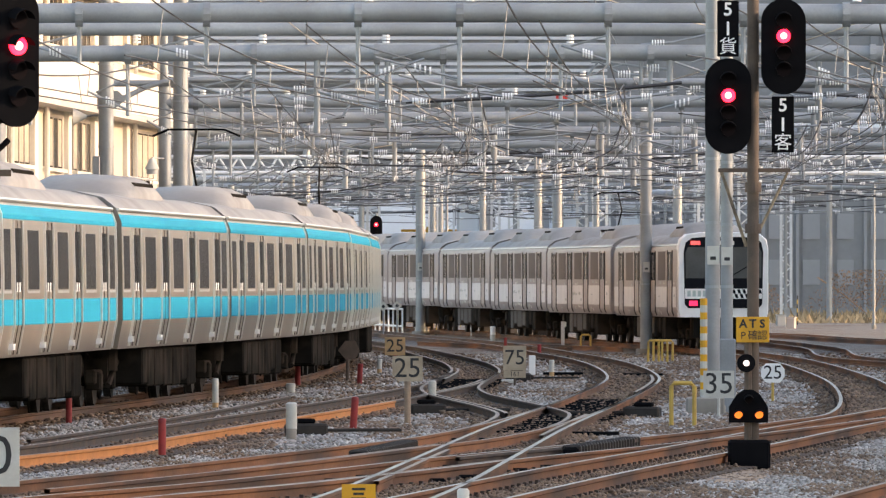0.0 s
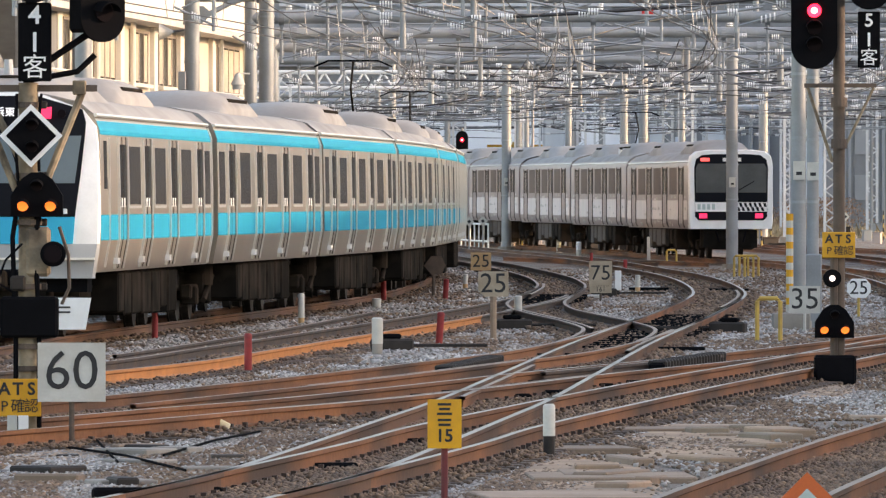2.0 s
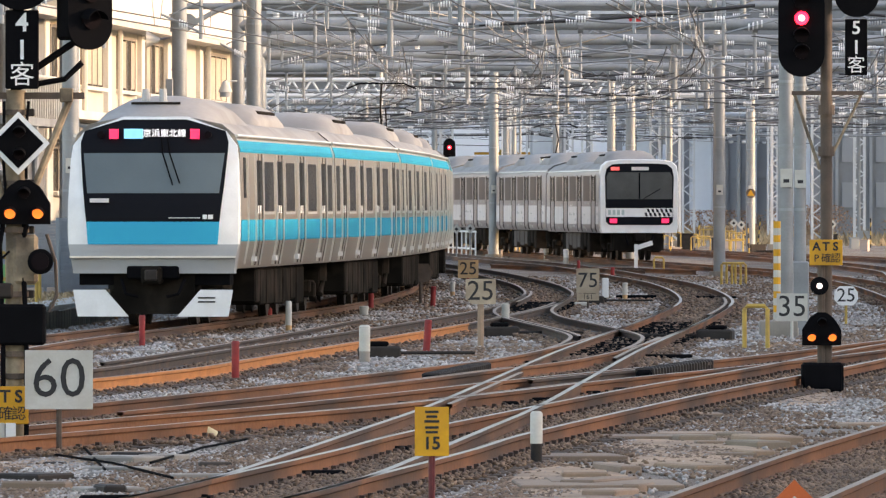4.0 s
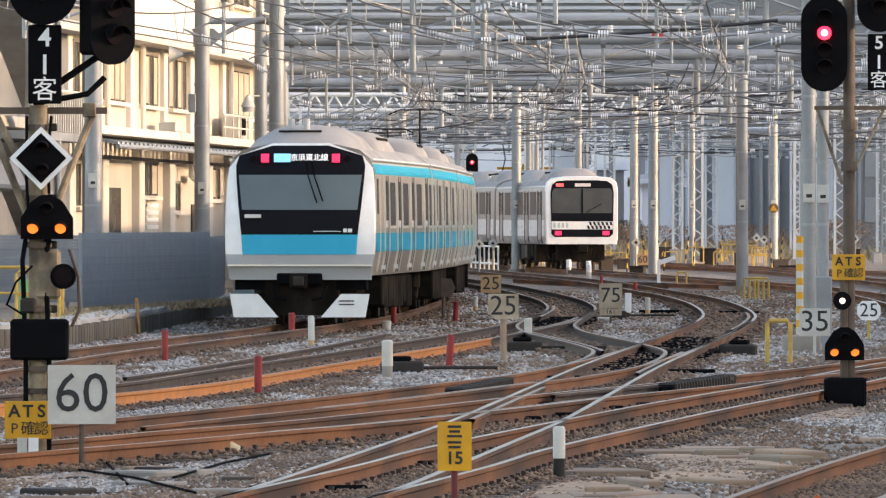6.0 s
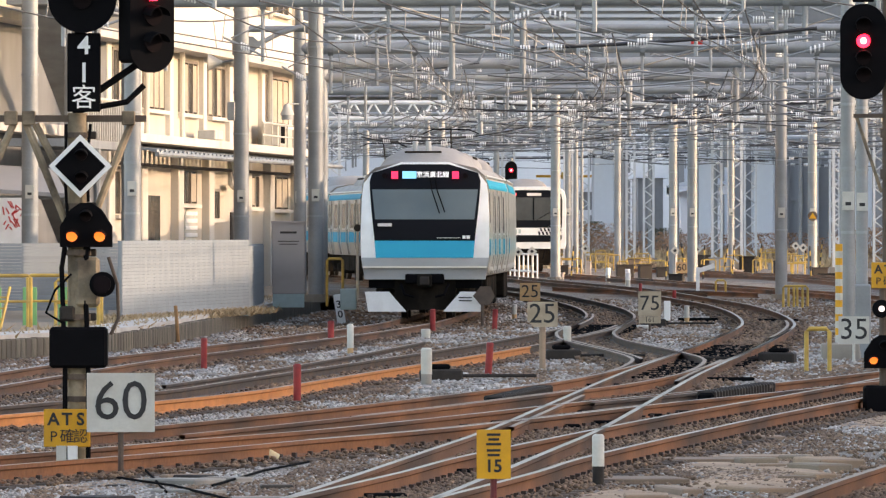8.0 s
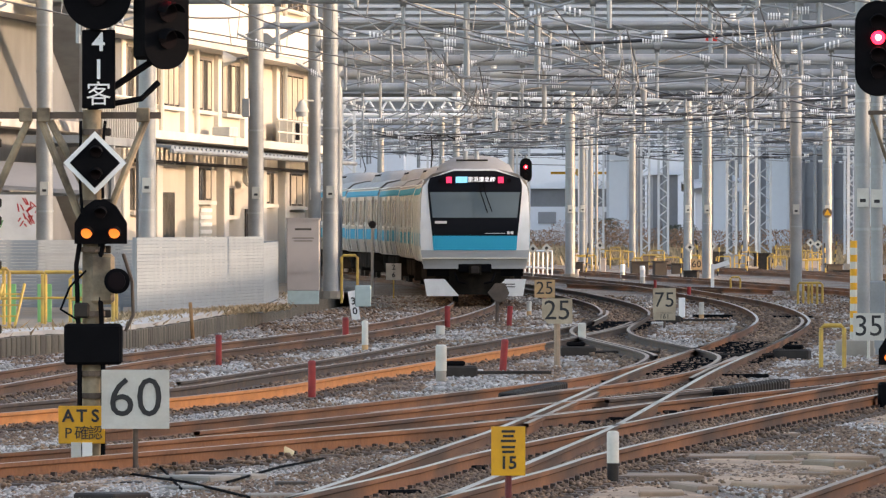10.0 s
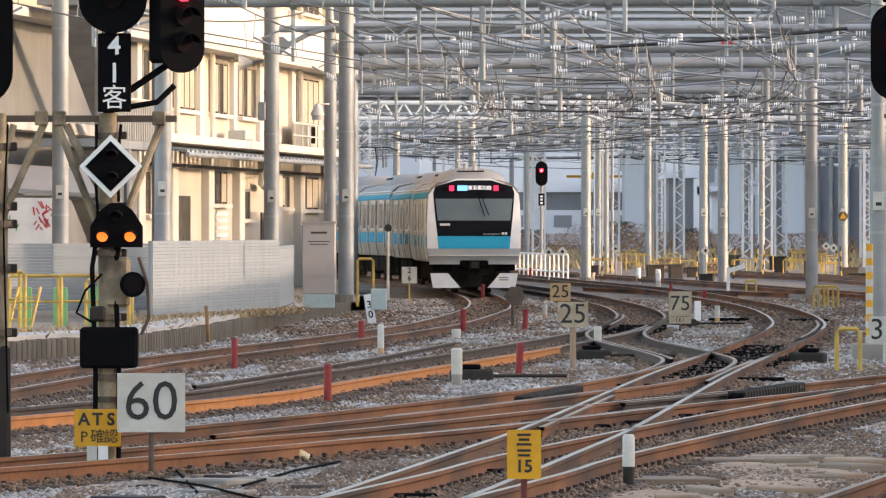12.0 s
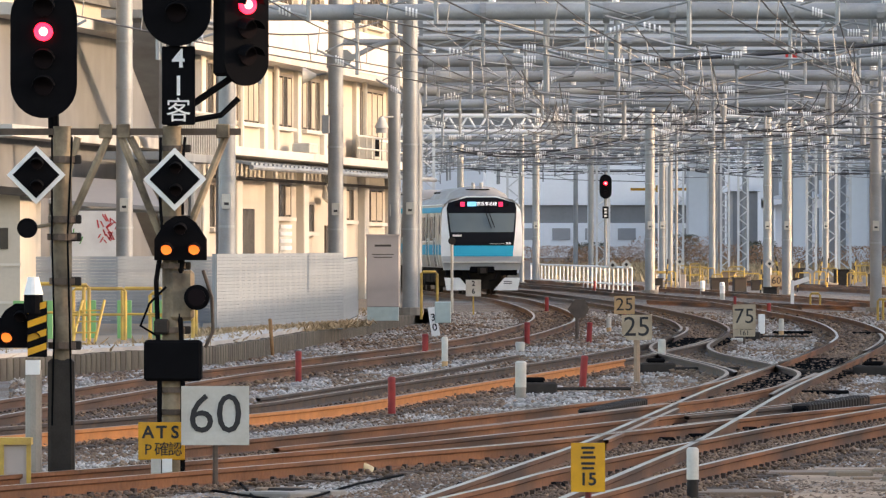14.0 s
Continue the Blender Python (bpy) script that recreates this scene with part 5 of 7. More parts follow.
for i in range(n - 1):
    f += [(i, i + 1, n + i + 1, n + i), (i, 2 * n + i, 2 * n + i + 1, i + 1), (2 * n + i, 3 * n + i, 3 * n + i + 1, 2 * n + i + 1), (n + i, n + i + 1, 3 * n + i + 1, 3 * n + i)]
k.raw(pts + low, f, SOIL)
solo("verge", k, "raised verge of dry soil and concrete beside the tracks", "verge", kind="structure")
wall = thing("retaining_wall", "low weathered concrete retaining wall of upright panels", "wall", kind="structure")
fine_w = spline(WALL_LINE, 0.5)
k = Kit()
k.box(-0.07, 0.07, -0.225, 0.225, -0.3, 0.17, WALL_OLD, bevel=0.012)
PANEL = k.mesh("panel")
for p, q in zip(fine_w, fine_w[1:]):
    if 135 < p.y < 265:
        ob = new("panel", PANEL)
        ob.parent = wall
        ob.matrix_basis = pose(p.x + 0.08, p.y, random.uniform(-0.015, 0.005), 0, random.uniform(-1, 1), math.degrees(math.atan2(q.y - p.y, q.x - p.x)) - 90)
k = Kit()
cl = [Vector((p.x - 0.3, p.y, 0.2)) for p in wl if 135 < p.y < 262]
rings = [[(p.x - 0.45, p.y, 0.14), (p.x + 0.3, p.y, 0.14), (p.x + 0.3, p.y, 0.24), (p.x - 0.45, p.y, 0.26)] for p in cl]
k.loft(rings, CONCRETE_PALE)
solo("kerb", k, "pale concrete coping on the retaining wall", "kerb", kind="structure")


def slat_fence(p0, p1, h, label, material, z=0.2, every=0.9, rails=True, gap=0.07):
    """A fence of horizontal slats between posts."""
    a, b = Vector(p0), Vector(p1)
    l = (b - a).length
    t = thing("fence", label, "fence", pose(a.x, a.y, z, 0, 0, math.degrees(math.atan2(b.y - a.y, b.x - a.x))))
    for d in np.arange(0, l + 0.01, every):
        k = Kit()
        k.box(d - 0.035, d + 0.035, -0.035, 0.035, -0.1, h, material)
        k.part("post", t)
    for zz in np.arange(0.08, h - 0.05, gap):
        k = Kit()
        k.box(0, l, -0.055, -0.036, zz, zz + gap * 0.94, material)
        k.part("slat", t)
    return t


slat_fence((-7.05, 193), (-4.95, 214), 1.62, "galvanised steel louvre fence on the verge", FENCE)
slat_fence((-4.95, 214), (-5.0, 232), 1.5, "galvanised steel louvre fence on the verge", FENCE)
slat_fence((-13.5, 205), (-7.6, 208), 1.55, "galvanised steel louvre fence on the verge", FENCE)

# grey-brown relay cabinet on the verge
cab = thing("relay_cabinet", "tall beige-grey relay cabinet on a steel base", "cabinet", pose(-4.33, 231, 0.2))
k = Kit()
k.box(-0.40, 0.40, 0, 0.6, 0.28, 2.02, CABINET, bevel=0.02)
k.part("body", cab)
for x0, x1 in ((-0.38, -0.005), (0.005, 0.38)):
    k = Kit()
    k.box(x0, x1, -0.02, 0.0, 0.72, 1.95, CABINET)
    k.part("door", cab)
k = Kit()
k.box(-0.42, 0.42, -0.03, 0.62, 2.0, 2.05, CABINET)
k.part("roof", cab)
k = Kit()
k.box(-0.38, 0.38, -0.03, 0.5, -0.05, 0.28, TEAL)
k.part("base", cab, "grey-green steel base")
for z, w_ in ((1.75, 0.2), (1.55, 0.26), (1.48, 0.22)):
    k = Kit()
    k.box(-w_, w_, -0.026, -0.02, z, z + (0.05 if z > 1.6 else 0.02), UNDERBOX)
    k.part("lettering_bar", cab)

# dry grass on the verge
k = Kit()
for i in range(8000):
    if rnd.random() < 0.7:
        q = rnd.random()
        x, y = -7.2 + 2.4 * q + rnd.gauss(0, 0.25), 190 + 26 * q + rnd.gauss(0, 2)
    else:
        y = rnd.uniform(140, 255)
        p = min(wl, key=lambda e: abs(e.y - y))
        x = p.x - abs(rnd.gauss(0.7, 0.5))
    h, a = rnd.uniform(0.02, 0.15), rnd.uniform(0, 6.3)
    w_ = rnd.uniform(0.02, 0.05)
    dx, dy = math.cos(a) * w_, math.sin(a) * w_
    k.raw([(x - dx, y - dy, 0.17), (x + dx, y + dy, 0.17), (x + rnd.uniform(-0.22, 0.22), y + rnd.uniform(-0.3, 0.3), 0.2 + h)], [(0, 1, 2)], DRYGRASS)
solo("verge_grass", k, "short straw-coloured dry grass along the fence", "grass", kind="stuff")


# ---- signals ----
def lamp(t, x, y, z, r, material, name="lamp", hood=True):
    k = Kit()
    k.disc((x, y, z), r, 0.03, material, "y", 20)
    l_ = k.part(name, t, "lit lamp lens" if material not in (LENS_OFF,) else "")
    if material is RED_LAMP:
        k = Kit()
        k.disc((x, y - 0.018, z), r * 0.48, 0.01, LAMP_CORE, "y", 16)
        k.part("lamp_core", l_)
    if hood:
        k = Kit()
        a0 = np.linspace(0.05 * math.pi, 0.95 * math.pi, 12)
        arc = [(x + q * math.cos(a), z + q * math.sin(a)) for q, seq in ((r * 1.25, a0), (r * 1.15, a0[::-1])) for a in seq]
        k.loft([[(p, y, q) for p, q in arc], [(p, y - 0.16, q - 0.02) for p, q in arc]], BLACK)
        k.part("hood", l_)


def oval_head(t, x, z0, w_, h, lamps, y=-0.2, turn=0):
    """A tall rounded black backboard with round lenses. lamps: heights above the foot and materials."""
    r = w_ / 2
    out = [(x + r * math.cos(a), z0 + r + r * math.sin(a)) for a in np.linspace(math.pi, 2 * math.pi, 14)] + [(x + r * math.cos(a), z0 + h - r + r * math.sin(a)) for a in np.linspace(0, math.pi, 14)]
    k = Kit()
    k.loft([[(p, y - 0.02, q) for p, q in out], [(p, y + 0.03, q) for p, q in out]], BLACK)
    k.box(x - r * 0.6, x + r * 0.6, y + 0.03, y + 0.22, z0 + r * 0.5, z0 + h - r * 0.5, BLACK, bevel=0.03)
    hd = k.part("signal_head", t, "black oval signal head")
    for z, material in lamps:
        lamp(hd, x, y - 0.04, z, 0.085, material)
    return hd


def tri_signal(t, x, z, amber=True, y=-0.16):
    """A three-lens shunting signal with two lit amber lamps."""
    out = [(x - 0.235, z), (x + 0.235, z), (x + 0.235, z + 0.19), (x + 0.14, z + 0.34), (x + 0.05, z + 0.40), (x - 0.05, z + 0.40), (x - 0.14, z + 0.34), (x - 0.235, z + 0.19)]
    k = Kit()
    k.plate(out, y, y + 0.16, BLACK)
    hd = k.part("shunting_signal", t, "black shunting signal with two amber lamps")
    for dx, dz, m_ in ((-0.125, 0.10, AMBER_LAMP), (0.125, 0.10, AMBER_LAMP), (0.0, 0.28, LENS_OFF)):
        lamp(hd, x + dx, y - 0.015, z + dz, 0.05, m_)


def diamond(t, x, z, r, y=-0.18):
    k = Kit()
    k.plate([(x - r, z), (x, z - r), (x + r, z), (x, z + r)], y, y + 0.02, WHITE)
    d = k.part("diamond_board", t, "black diamond board with a white border")
    k = Kit()
    r2 = r * 0.80
    k.plate([(x - r2, z), (x, z - r2), (x + r2, z), (x, z + r2)], y - 0.006, y, BLACK)
    k.part("diamond_face", d)
    for dz in (0.10, -0.10):
        lamp(d, x + 0.01, y - 0.02, z + dz, 0.05, LENS_OFF)


def name_plate(t, x0, x1, z0, z1, chars, y=-0.16):
    k = Kit()
    k.box(x0, x1, y, y + 0.03, z0, z1, BLACK, bevel=0.01)
    p = k.part("name_board", t, "black board with white characters")
    h = (z1 - z0) / 3
    for i, c in enumerate(chars):
        if c == "|":
            k = Kit()
            k.box((x0 + x1) / 2 - 0.015, (x0 + x1) / 2 + 0.015, y - 0.006, y, z1 - h * 2 + 0.03, z1 - h - 0.03, WHITE)
            k.part("stroke", p)
        else:
            text_mesh("character", c, h * 0.98, WHITE, p, pose((x0 + x1) / 2, y - 0.003, z1 - h * (i + 0.5)), bold=0.004 if c in "45" else 0.0)


def ats_board(t, x0, x1, z0, z1, y=-0.14):
    k = Kit()
    k.box(x0, x1, y, y + 0.015, z0, z1, YELLOW, bevel=0.006)
    b = k.part("ats_board", t, "yellow board with black letters")
    h, c = (z1 - z0), (x0 + x1) / 2
    for i, ch in enumerate("ATS"):
        text_mesh("character", ch, h * 0.46, INK, b, pose(c + (i - 1) * (x1 - x0) * 0.29, y - 0.003, z0 + h * 0.72), bold=0.004)
    for i, ch in enumerate("P確認"):
        text_mesh("character", ch, h * 0.40, INK, b, pose(c + (i - 1) * (x1 - x0) * 0.29, y - 0.003, z0 + h * 0.26))


POST_OLD = mat("stained_concrete_post", (0.33, 0.255, 0.17), 0.85, vary=0.35, scale=3, fine=30, bump=0.3, stain=(0.045, 0.034, 0.026), amount=0.95)
POST_DARK = mat("dark_rusty_post", (0.09, 0.065, 0.05), 0.8, vary=0.35, scale=4, bump=0.3, stain=(0.18, 0.12, 0.08), amount=0.4)

sig = thing("signal_mast", "weathered signal mast with diamond board and amber shunting lamps", "signal", pose(-3.51, 85.7, GROUND_Z), group="signals")
k = Kit()
k.tube([(0, 0, 0), (0, 0, 3.3)], 0.09, POST_OLD, 14)
k.part("post", sig, smooth=True)
k = Kit()
k.tube([(0.0, 0, 3.2), (0.06, 0, 5.3)], 0.05, BLACK, 8)
k.part("upper_post", sig)
oval_head(sig, 0.05, 4.02, 0.62, 1.25, [(4.32, LENS_OFF), (4.65, LENS_OFF), (4.98, LENS_OFF)])
name_plate(sig, -0.087, 0.214, 3.31, 4.02, "4|客")
hd = thing("side_signal", "black signal head turned aside on a bracket with a red lamp", "signal", pose(-3.51 + 0.58, 85.6, GROUND_Z, 0, 0, 28), group="signals")
oval_head(hd, 0.0, 3.66, 0.44, 1.25, [(3.93, LENS_OFF), (4.17, LENS_OFF), (4.39, RED_LAMP), (4.63, LENS_OFF)])
k = Kit()
k.box(-0.17, 0.17, -0.18, 0.15, 3.75, 4.85, BLACK, bevel=0.03)
k.part("housing", hd)
k = Kit()
k.tube([(0.05, 0.05, 3.55), (-0.1, 0.1, 3.4), (-0.5, 0.3, 3.32)], 0.03, BLACK, 6)
k.tube([(0.0, 0.05, 3.75), (-0.45, 0.3, 3.4)], 0.035, BLACK, 6)
k.part("bracket", hd)
k = Kit()
k.box(-1.75, 0.62, -0.04, 0.04, 3.22, 3.28, POST_DARK)
k.part("cross_arm", sig)
for x0, z0, x1, z1 in ((-0.46, 3.2, -0.08, 2.25), (0.48, 3.2, 0.1, 2.25), (-0.38, 3.2, -0.02, 2.5), (-0.58, 3.2, -0.98, 2.3), (-0.85, 3.2, -1.02, 2.6)):
    k = Kit()
    k.tube([(x0, 0, z0), (x1, 0, z1)], 0.034, POST_OLD, 8)
    k.part("brace", sig)
for x in (-0.44, -0.6, 0.46):
    k = Kit()
    k.box(x - 0.06, x + 0.06, -0.06, 0.06, 3.19, 3.32, POST_OLD, bevel=0.01)
    k.part("clamp", sig)
diamond(sig, 0.03, 2.82, 0.285)
tri_signal(sig, 0.08, 2.09)
k = Kit()
k.disc((0.23, -0.18, 1.755), 0.115, 0.14, BLACK, "y", 20)
k.disc((0.23, -0.26, 1.755), 0.08, 0.04, LENS_OFF, "y", 20)
k.part("round_lamp", sig, "round black lamp")
k = Kit()
k.box(-0.02, 0.2, -0.12, 0.1, 1.55, 2.0, POST_OLD, bevel=0.03)
k.part("lamp_housing", sig)
k = Kit()
k.box(-0.25, 0.27, -0.17, 0.15, 1.0, 1.37, BLACK, bevel=0.025)
k.part("relay_box", sig, "black relay box")
for x in (-0.11, 0.1):
    k = Kit()
    k.tube([(x, -0.1, 0.0), (x, -0.1, 1.0), (x - 0.03, -0.1, 1.9), (x, -0.1, 2.1)], 0.022, BLACK, 6)
    k.part("cable", sig)
k = Kit()
k.tube([(-0.12, -0.1, 1.4), (-0.28, -0.12, 1.5), (-0.2, -0.12, 1.7), (-0.05, -0.12, 1.85)], 0.012, BLACK, 6)
k.part("cable", sig)
for z, q in ((0.72, 0.12), (0.92, 0.13), (1.46, 0.125), (2.04, 0.13), (2.46, 0.125), (3.1, 0.12)):
    k = Kit()
    k.disc((0.0, 0, z), q, 0.05, POST_DARK, "z", 14)
    k.box(0.08, 0.17, -0.03, 0.03, z - 0.035, z + 0.035, IRON, bevel=0.01)
    k.part("strap", sig)
k = Kit()
k.tube([(0.28, -0.02, 2.0), (0.36, -0.02, 1.75), (0.37, -0.02, 1.45), (0.30, -0.02, 1.3)], 0.016, POST_DARK, 6)
k.part("hose", sig)
k = Kit()
k.box(-0.16, -0.02, -0.14, 0.02, 1.42, 1.56, IRON, bevel=0.02)
k.part("terminal_box", sig)
for x0, z0, x1, z1 in ((-0.1, 3.2, -0.07, 2.1), (0.12, 3.2, 0.1, 2.5), (0.07, 2.1, 0.11, 1.0)):
    k = Kit()
    k.tube([(x0, -0.09, z0), ((x0 + x1) / 2 - 0.02, -0.11, (z0 + z1) / 2), (x1, -0.09, z1)], 0.014, BLACK, 6)
    k.part("cable", sig)
ats_board(sig, -0.30, 0.12, 0.29, 0.63)
for x, m_ in ((-0.14, WHITE_OLD), (-0.04, WHITE)):
    k = Kit()
    k.box(x - 0.045, x + 0.045, -0.16, -0.126, -0.05, 0.30, m_)
    k.part("board_post", sig)


def number_board(at, w_, h, label, text, ink, face, post=POST_DARK, outline=None, size=None, board_z=0.5, post_x=0.0, group="speed boards", post_r=0.025):
    """A speed board on a post; the pose is at the foot."""
    t = thing("speed_board", label, "sign", at, group=group)
    k = Kit()
    out = outline or [(-0.5, 0), (0.5, 0), (0.5, 1), (-0.5, 1)]
    k.plate([(x * w_, board_z + z * h) for x, z in out], -0.05, -0.03, face)
    b = k.part("board", t)
    k = Kit()
    k.tube([(post_x, 0, 0), (post_x, 0, board_z + h * 0.9)], post_r, post, 8)
    k.part("post", t)
    if text:
        tx = text_mesh("numeral", text, size or h * 1.15, ink, b, pose(0, -0.054, board_z + h * 0.5))
    return t


number_board(pose(-3.51 + 0.405, 85.3, GROUND_Z), 0.61, 0.53, "large off-white speed board with black number sixty", "60", INK, WHITE_OLD, board_z=0.43, size=0.50)
PENT = [(-0.5, 0.25), (-0.3, 0), (0.5, 0), (0.5, 1), (-0.5, 1)]


def at_foot(*p):
    return pose(p[0], p[1], GROUND_Z + rise(p[1]))


number_board(at_foot(*(1.21, 150.90)), 0.48, 0.40, "weathered speed board with black number twenty-five", "25", INK, BOARD_OLD, PLANK, outline=PENT, board_z=0.70, size=0.44, post_r=0.05)
number_board(at_foot(*(1.56, 232.62)), 0.5, 0.44, "faded orange speed board with number twenty-five", "25", INK, ORANGE_OLD, RED_POST, board_z=0.5, size=0.44, post_r=0.04)
b75 = number_board(at_foot(*(4.00, 207.12)), 0.50, 0.54, "yellowed speed board with black number seventy-five", "75", INK, BOARD_OLD, board_z=0.36, size=0.46)
k = Kit()
k.box(-0.24, 0.24, -0.05, -0.03, 0.20, 0.35, BOARD_OLD)
k.part("lower_board", b75)
text_mesh("numeral", "161", 0.15, INK, b75, pose(0, -0.054, 0.275))
number_board(at_foot(8.62, 380), 0.46, 0.44, "orange speed board with number sixty on a red post", "60", INK, ORANGE_OLD, RED_POST, board_z=0.3, size=0.4, post_r=0.03)
number_board(at_foot(*(6.51, 159.49)), 0.52, 0.46, "white speed board with black number thirty-five", "35", INK, WHITE_OLD, WHITE_OLD, board_z=0.33, size=0.5)
OCT = [(-0.5, 0.3), (-0.3, 0), (0.3, 0), (0.5, 0.3), (0.5, 0.7), (0.3, 1), (-0.3, 1), (-0.5, 0.7)]
number_board(at_foot(*(8.27, 177.80)), 0.44, 0.36, "white eight-sided speed board with number twenty-five", "25", INK, WHITE, YELLOW_RAIL, outline=OCT, board_z=0.4, size=0.36)
RED_DEEP = mat("deep_red_post_paint", (0.13, 0.014, 0.016), 0.6, vary=0.2, scale=8)
y15 = number_board(pose(0.2, 69.7, GROUND_Z), 0.25, 0.36, "yellow board on a dark red post with number fifteen", "", INK, YELLOW, RED_DEEP, board_z=0.42, post_x=0.0)
text_mesh("numeral", "15", 0.13, INK, y15, pose(0.0, -0.054, 0.51), bold=0.003)
for z, w_ in ((0.735, 0.05), (0.70, 0.04), (0.665, 0.055), (0.62, 0.05), (0.585, 0.045)):
    k = Kit()
    k.box(-w_, w_, -0.056, -0.05, z, z + 0.018, INK)
    k.part("lettering_bar", y15)

# second mast of the same signal row
mast = thing("signal_mast", "dark stained signal mast with a red lamp and striped box", "signal", pose(-4.53, 85.7, GROUND_Z), group="signals")
k = Kit()
k.tube([(0.03, 0, 0), (0.03, 0, 3.3)], 0.085, POST_OLD, 14)
k.part("post", mast, smooth=True)
k = Kit()
k.box(-0.1, 0.14, -0.1, 0.1, 0.0, 1.2, IRON, bevel=0.03)
k.part("post_sleeve", mast)
k = Kit()
k.tube([(-0.05, 0.05, 3.2), (-0.1, 0.05, 5.0)], 0.05, BLACK, 8)
k.part("upper_post", mast)
oval_head(mast, -0.13, 3.37, 0.60, 1.22, [(3.66, LENS_OFF), (3.9, LENS_OFF), (4.15, RED_LAMP), (4.37, LENS_OFF)])
diamond(mast, -0.2, 2.86, 0.265)
k = Kit()
k.disc((-0.28, -0.16, 2.38), 0.09, 0.15, BLACK, "y", 18)
k.part("horn", mast, "round black horn")
k = Kit()
k.tube([(-0.28, -0.05, 2.38), (0.0, 0, 2.42)], 0.02, POST_OLD)
k.part("horn_arm", mast)
tri_signal(mast, -0.34, 1.3)
k = Kit()
k.disc((-0.22, -0.25, 1.86), 0.09, 0.16, WHITE, "z", 14, r2=0.05)
k.disc((-0.22, -0.25, 1.70), 0.085, 0.18, BLACK, "z", 14)
k.part("siren", mast, "white-topped siren")
k = Kit()
k.box(-0.27, -0.10, -0.30, -0.16, 1.22, 1.72, BLACK)
bx = k.part("striped_box", mast, "yellow and black striped box")
for i in range(4):
    k = Kit()
    k.plate([(-0.27, 1.23 + i * 0.125), (-0.10, 1.29 + i * 0.125), (-0.10, 1.35 + i * 0.125), (-0.27, 1.29 + i * 0.125)], -0.306, -0.30, YELLOW)
    k.part("stripe", bx)
k = Kit()
k.box(-0.29, -0.16, -0.28, -0.15, 1.06, 1.19, WHITE)
k.part("junction_box", mast, "small white junction box")
k = Kit()
k.tube([(-0.22, -0.2, 0.0), (-0.22, -0.2, 1.1)], 0.075, CONCRETE, 10)
k.part("side_post", mast)
gate = thing("barrier_cabinet", "grey cabinet with a yellow edged frame", "cabinet", pose(-4.95, 84.0, GROUND_Z))
k = Kit()
k.box(-0.3, 0.24, 0, 0.3, 0, 0.46, CABINET, bevel=0.01)
k.part("body", gate)
for x in (-0.28, 0.0, 0.24):
    k = Kit()
    k.box(x - 0.02, x + 0.02, -0.03, 0.0, 0, 0.5, YELLOW_RAIL)
    k.part("edge", gate)
k = Kit()
k.box(-0.3, 0.26, -0.04, 0.3, 0.46, 0.52, YELLOW_RAIL)
k.part("lid", gate)

for z, q in ((1.32, 0.13), (1.9, 0.12), (2.3, 0.14), (2.46, 0.13), (3.0, 0.12)):
    k = Kit()
    k.disc((0.03, 0, z), q, 0.06, POST_DARK, "z", 14)
    k.box(0.1, 0.2, -0.03, 0.03, z - 0.04, z + 0.04, IRON, bevel=0.01)
    k.part("strap", mast)
for x0, x1 in ((-0.06, -0.04), (0.12, 0.1)):
    k = Kit()
    k.tube([(x0, -0.1, 3.2), (x1 - 0.02, -0.12, 2.3), (x1, -0.11, 1.5), (x0, -0.1, 0.6)], 0.009, BLACK, 6)
    k.part("cable", mast)

# signal mast across the yard
ms = thing("signal_mast", "slim dark signal mast with red lamps and black foot box", "signal", pose(5.11, 115.0, GROUND_Z), group="signals")
k = Kit()
k.tube([(0, 0, 0.2), (0, 0, 5.9)], 0.072, POST_DARK, 12)
k.part("post", ms, smooth=True)
oval_head(ms, -0.31, 3.82, 0.56, 1.16, [(4.12, LENS_OFF), (4.32, LENS_OFF), (4.53, RED_LAMP), (4.72, LENS_OFF)])
oval_head(ms, 0.36, 4.54, 0.54, 1.16, [(4.84, LENS_OFF), (5.04, LENS_OFF), (5.25, RED_LAMP), (5.44, LENS_OFF)])
name_plate(ms, 0.22, 0.49, 3.84, 4.52, "5|客")
name_plate(ms, -0.44, -0.18, 5.0, 5.68, "5|貨")
k = Kit()
k.box(-0.42, 0.45, -0.04, 0.04, 3.60, 3.65, POST_DARK)
k.part("cross_arm", ms)
for x0, z0, x1, z1 in ((-0.38, 3.6, -0.08, 2.7), (0.42, 3.6, 0.08, 2.9)):
    k = Kit()
    k.tube([(x0, 0, z0), (x1, 0, z1)], 0.02, POST_OLD, 6)
    k.part("brace", ms)
for z in (2.92, 3.42):
    k = Kit()
    k.disc((0.0, -0.02, z), 0.10, 0.12, POST_DARK, "z", 14)
    k.part("collar", ms)
ats_board(ms, -0.21, 0.19, 1.54, 1.85)
k = Kit()
k.disc((-0.09, -0.15, 1.29), 0.11, 0.12, BLACK, "y", 20)
rl = k.part("round_signal", ms, "round black signal with a white lamp")
lamp(rl, -0.09, -0.22, 1.29, 0.035, WHITE_LAMP, hood=False)
tri_signal(ms, -0.06, 0.57)
k = Kit()
k.box(-0.3, 0.2, -0.25, 0.2, 0.0, 0.36, BLACK, bevel=0.03)
k.part("foot_box", ms, "black foot box")
k = Kit()
k.tube([(-0.06, -0.05, 0.36), (-0.06, -0.05, 1.55)], 0.05, POST_DARK, 8)
k.part("pipe", ms)

# distant signal
fs = thing("signal_mast", "distant slim signal with one red lamp", "signal", pose(2.05, 435, 0.1), group="signals")
k = Kit()
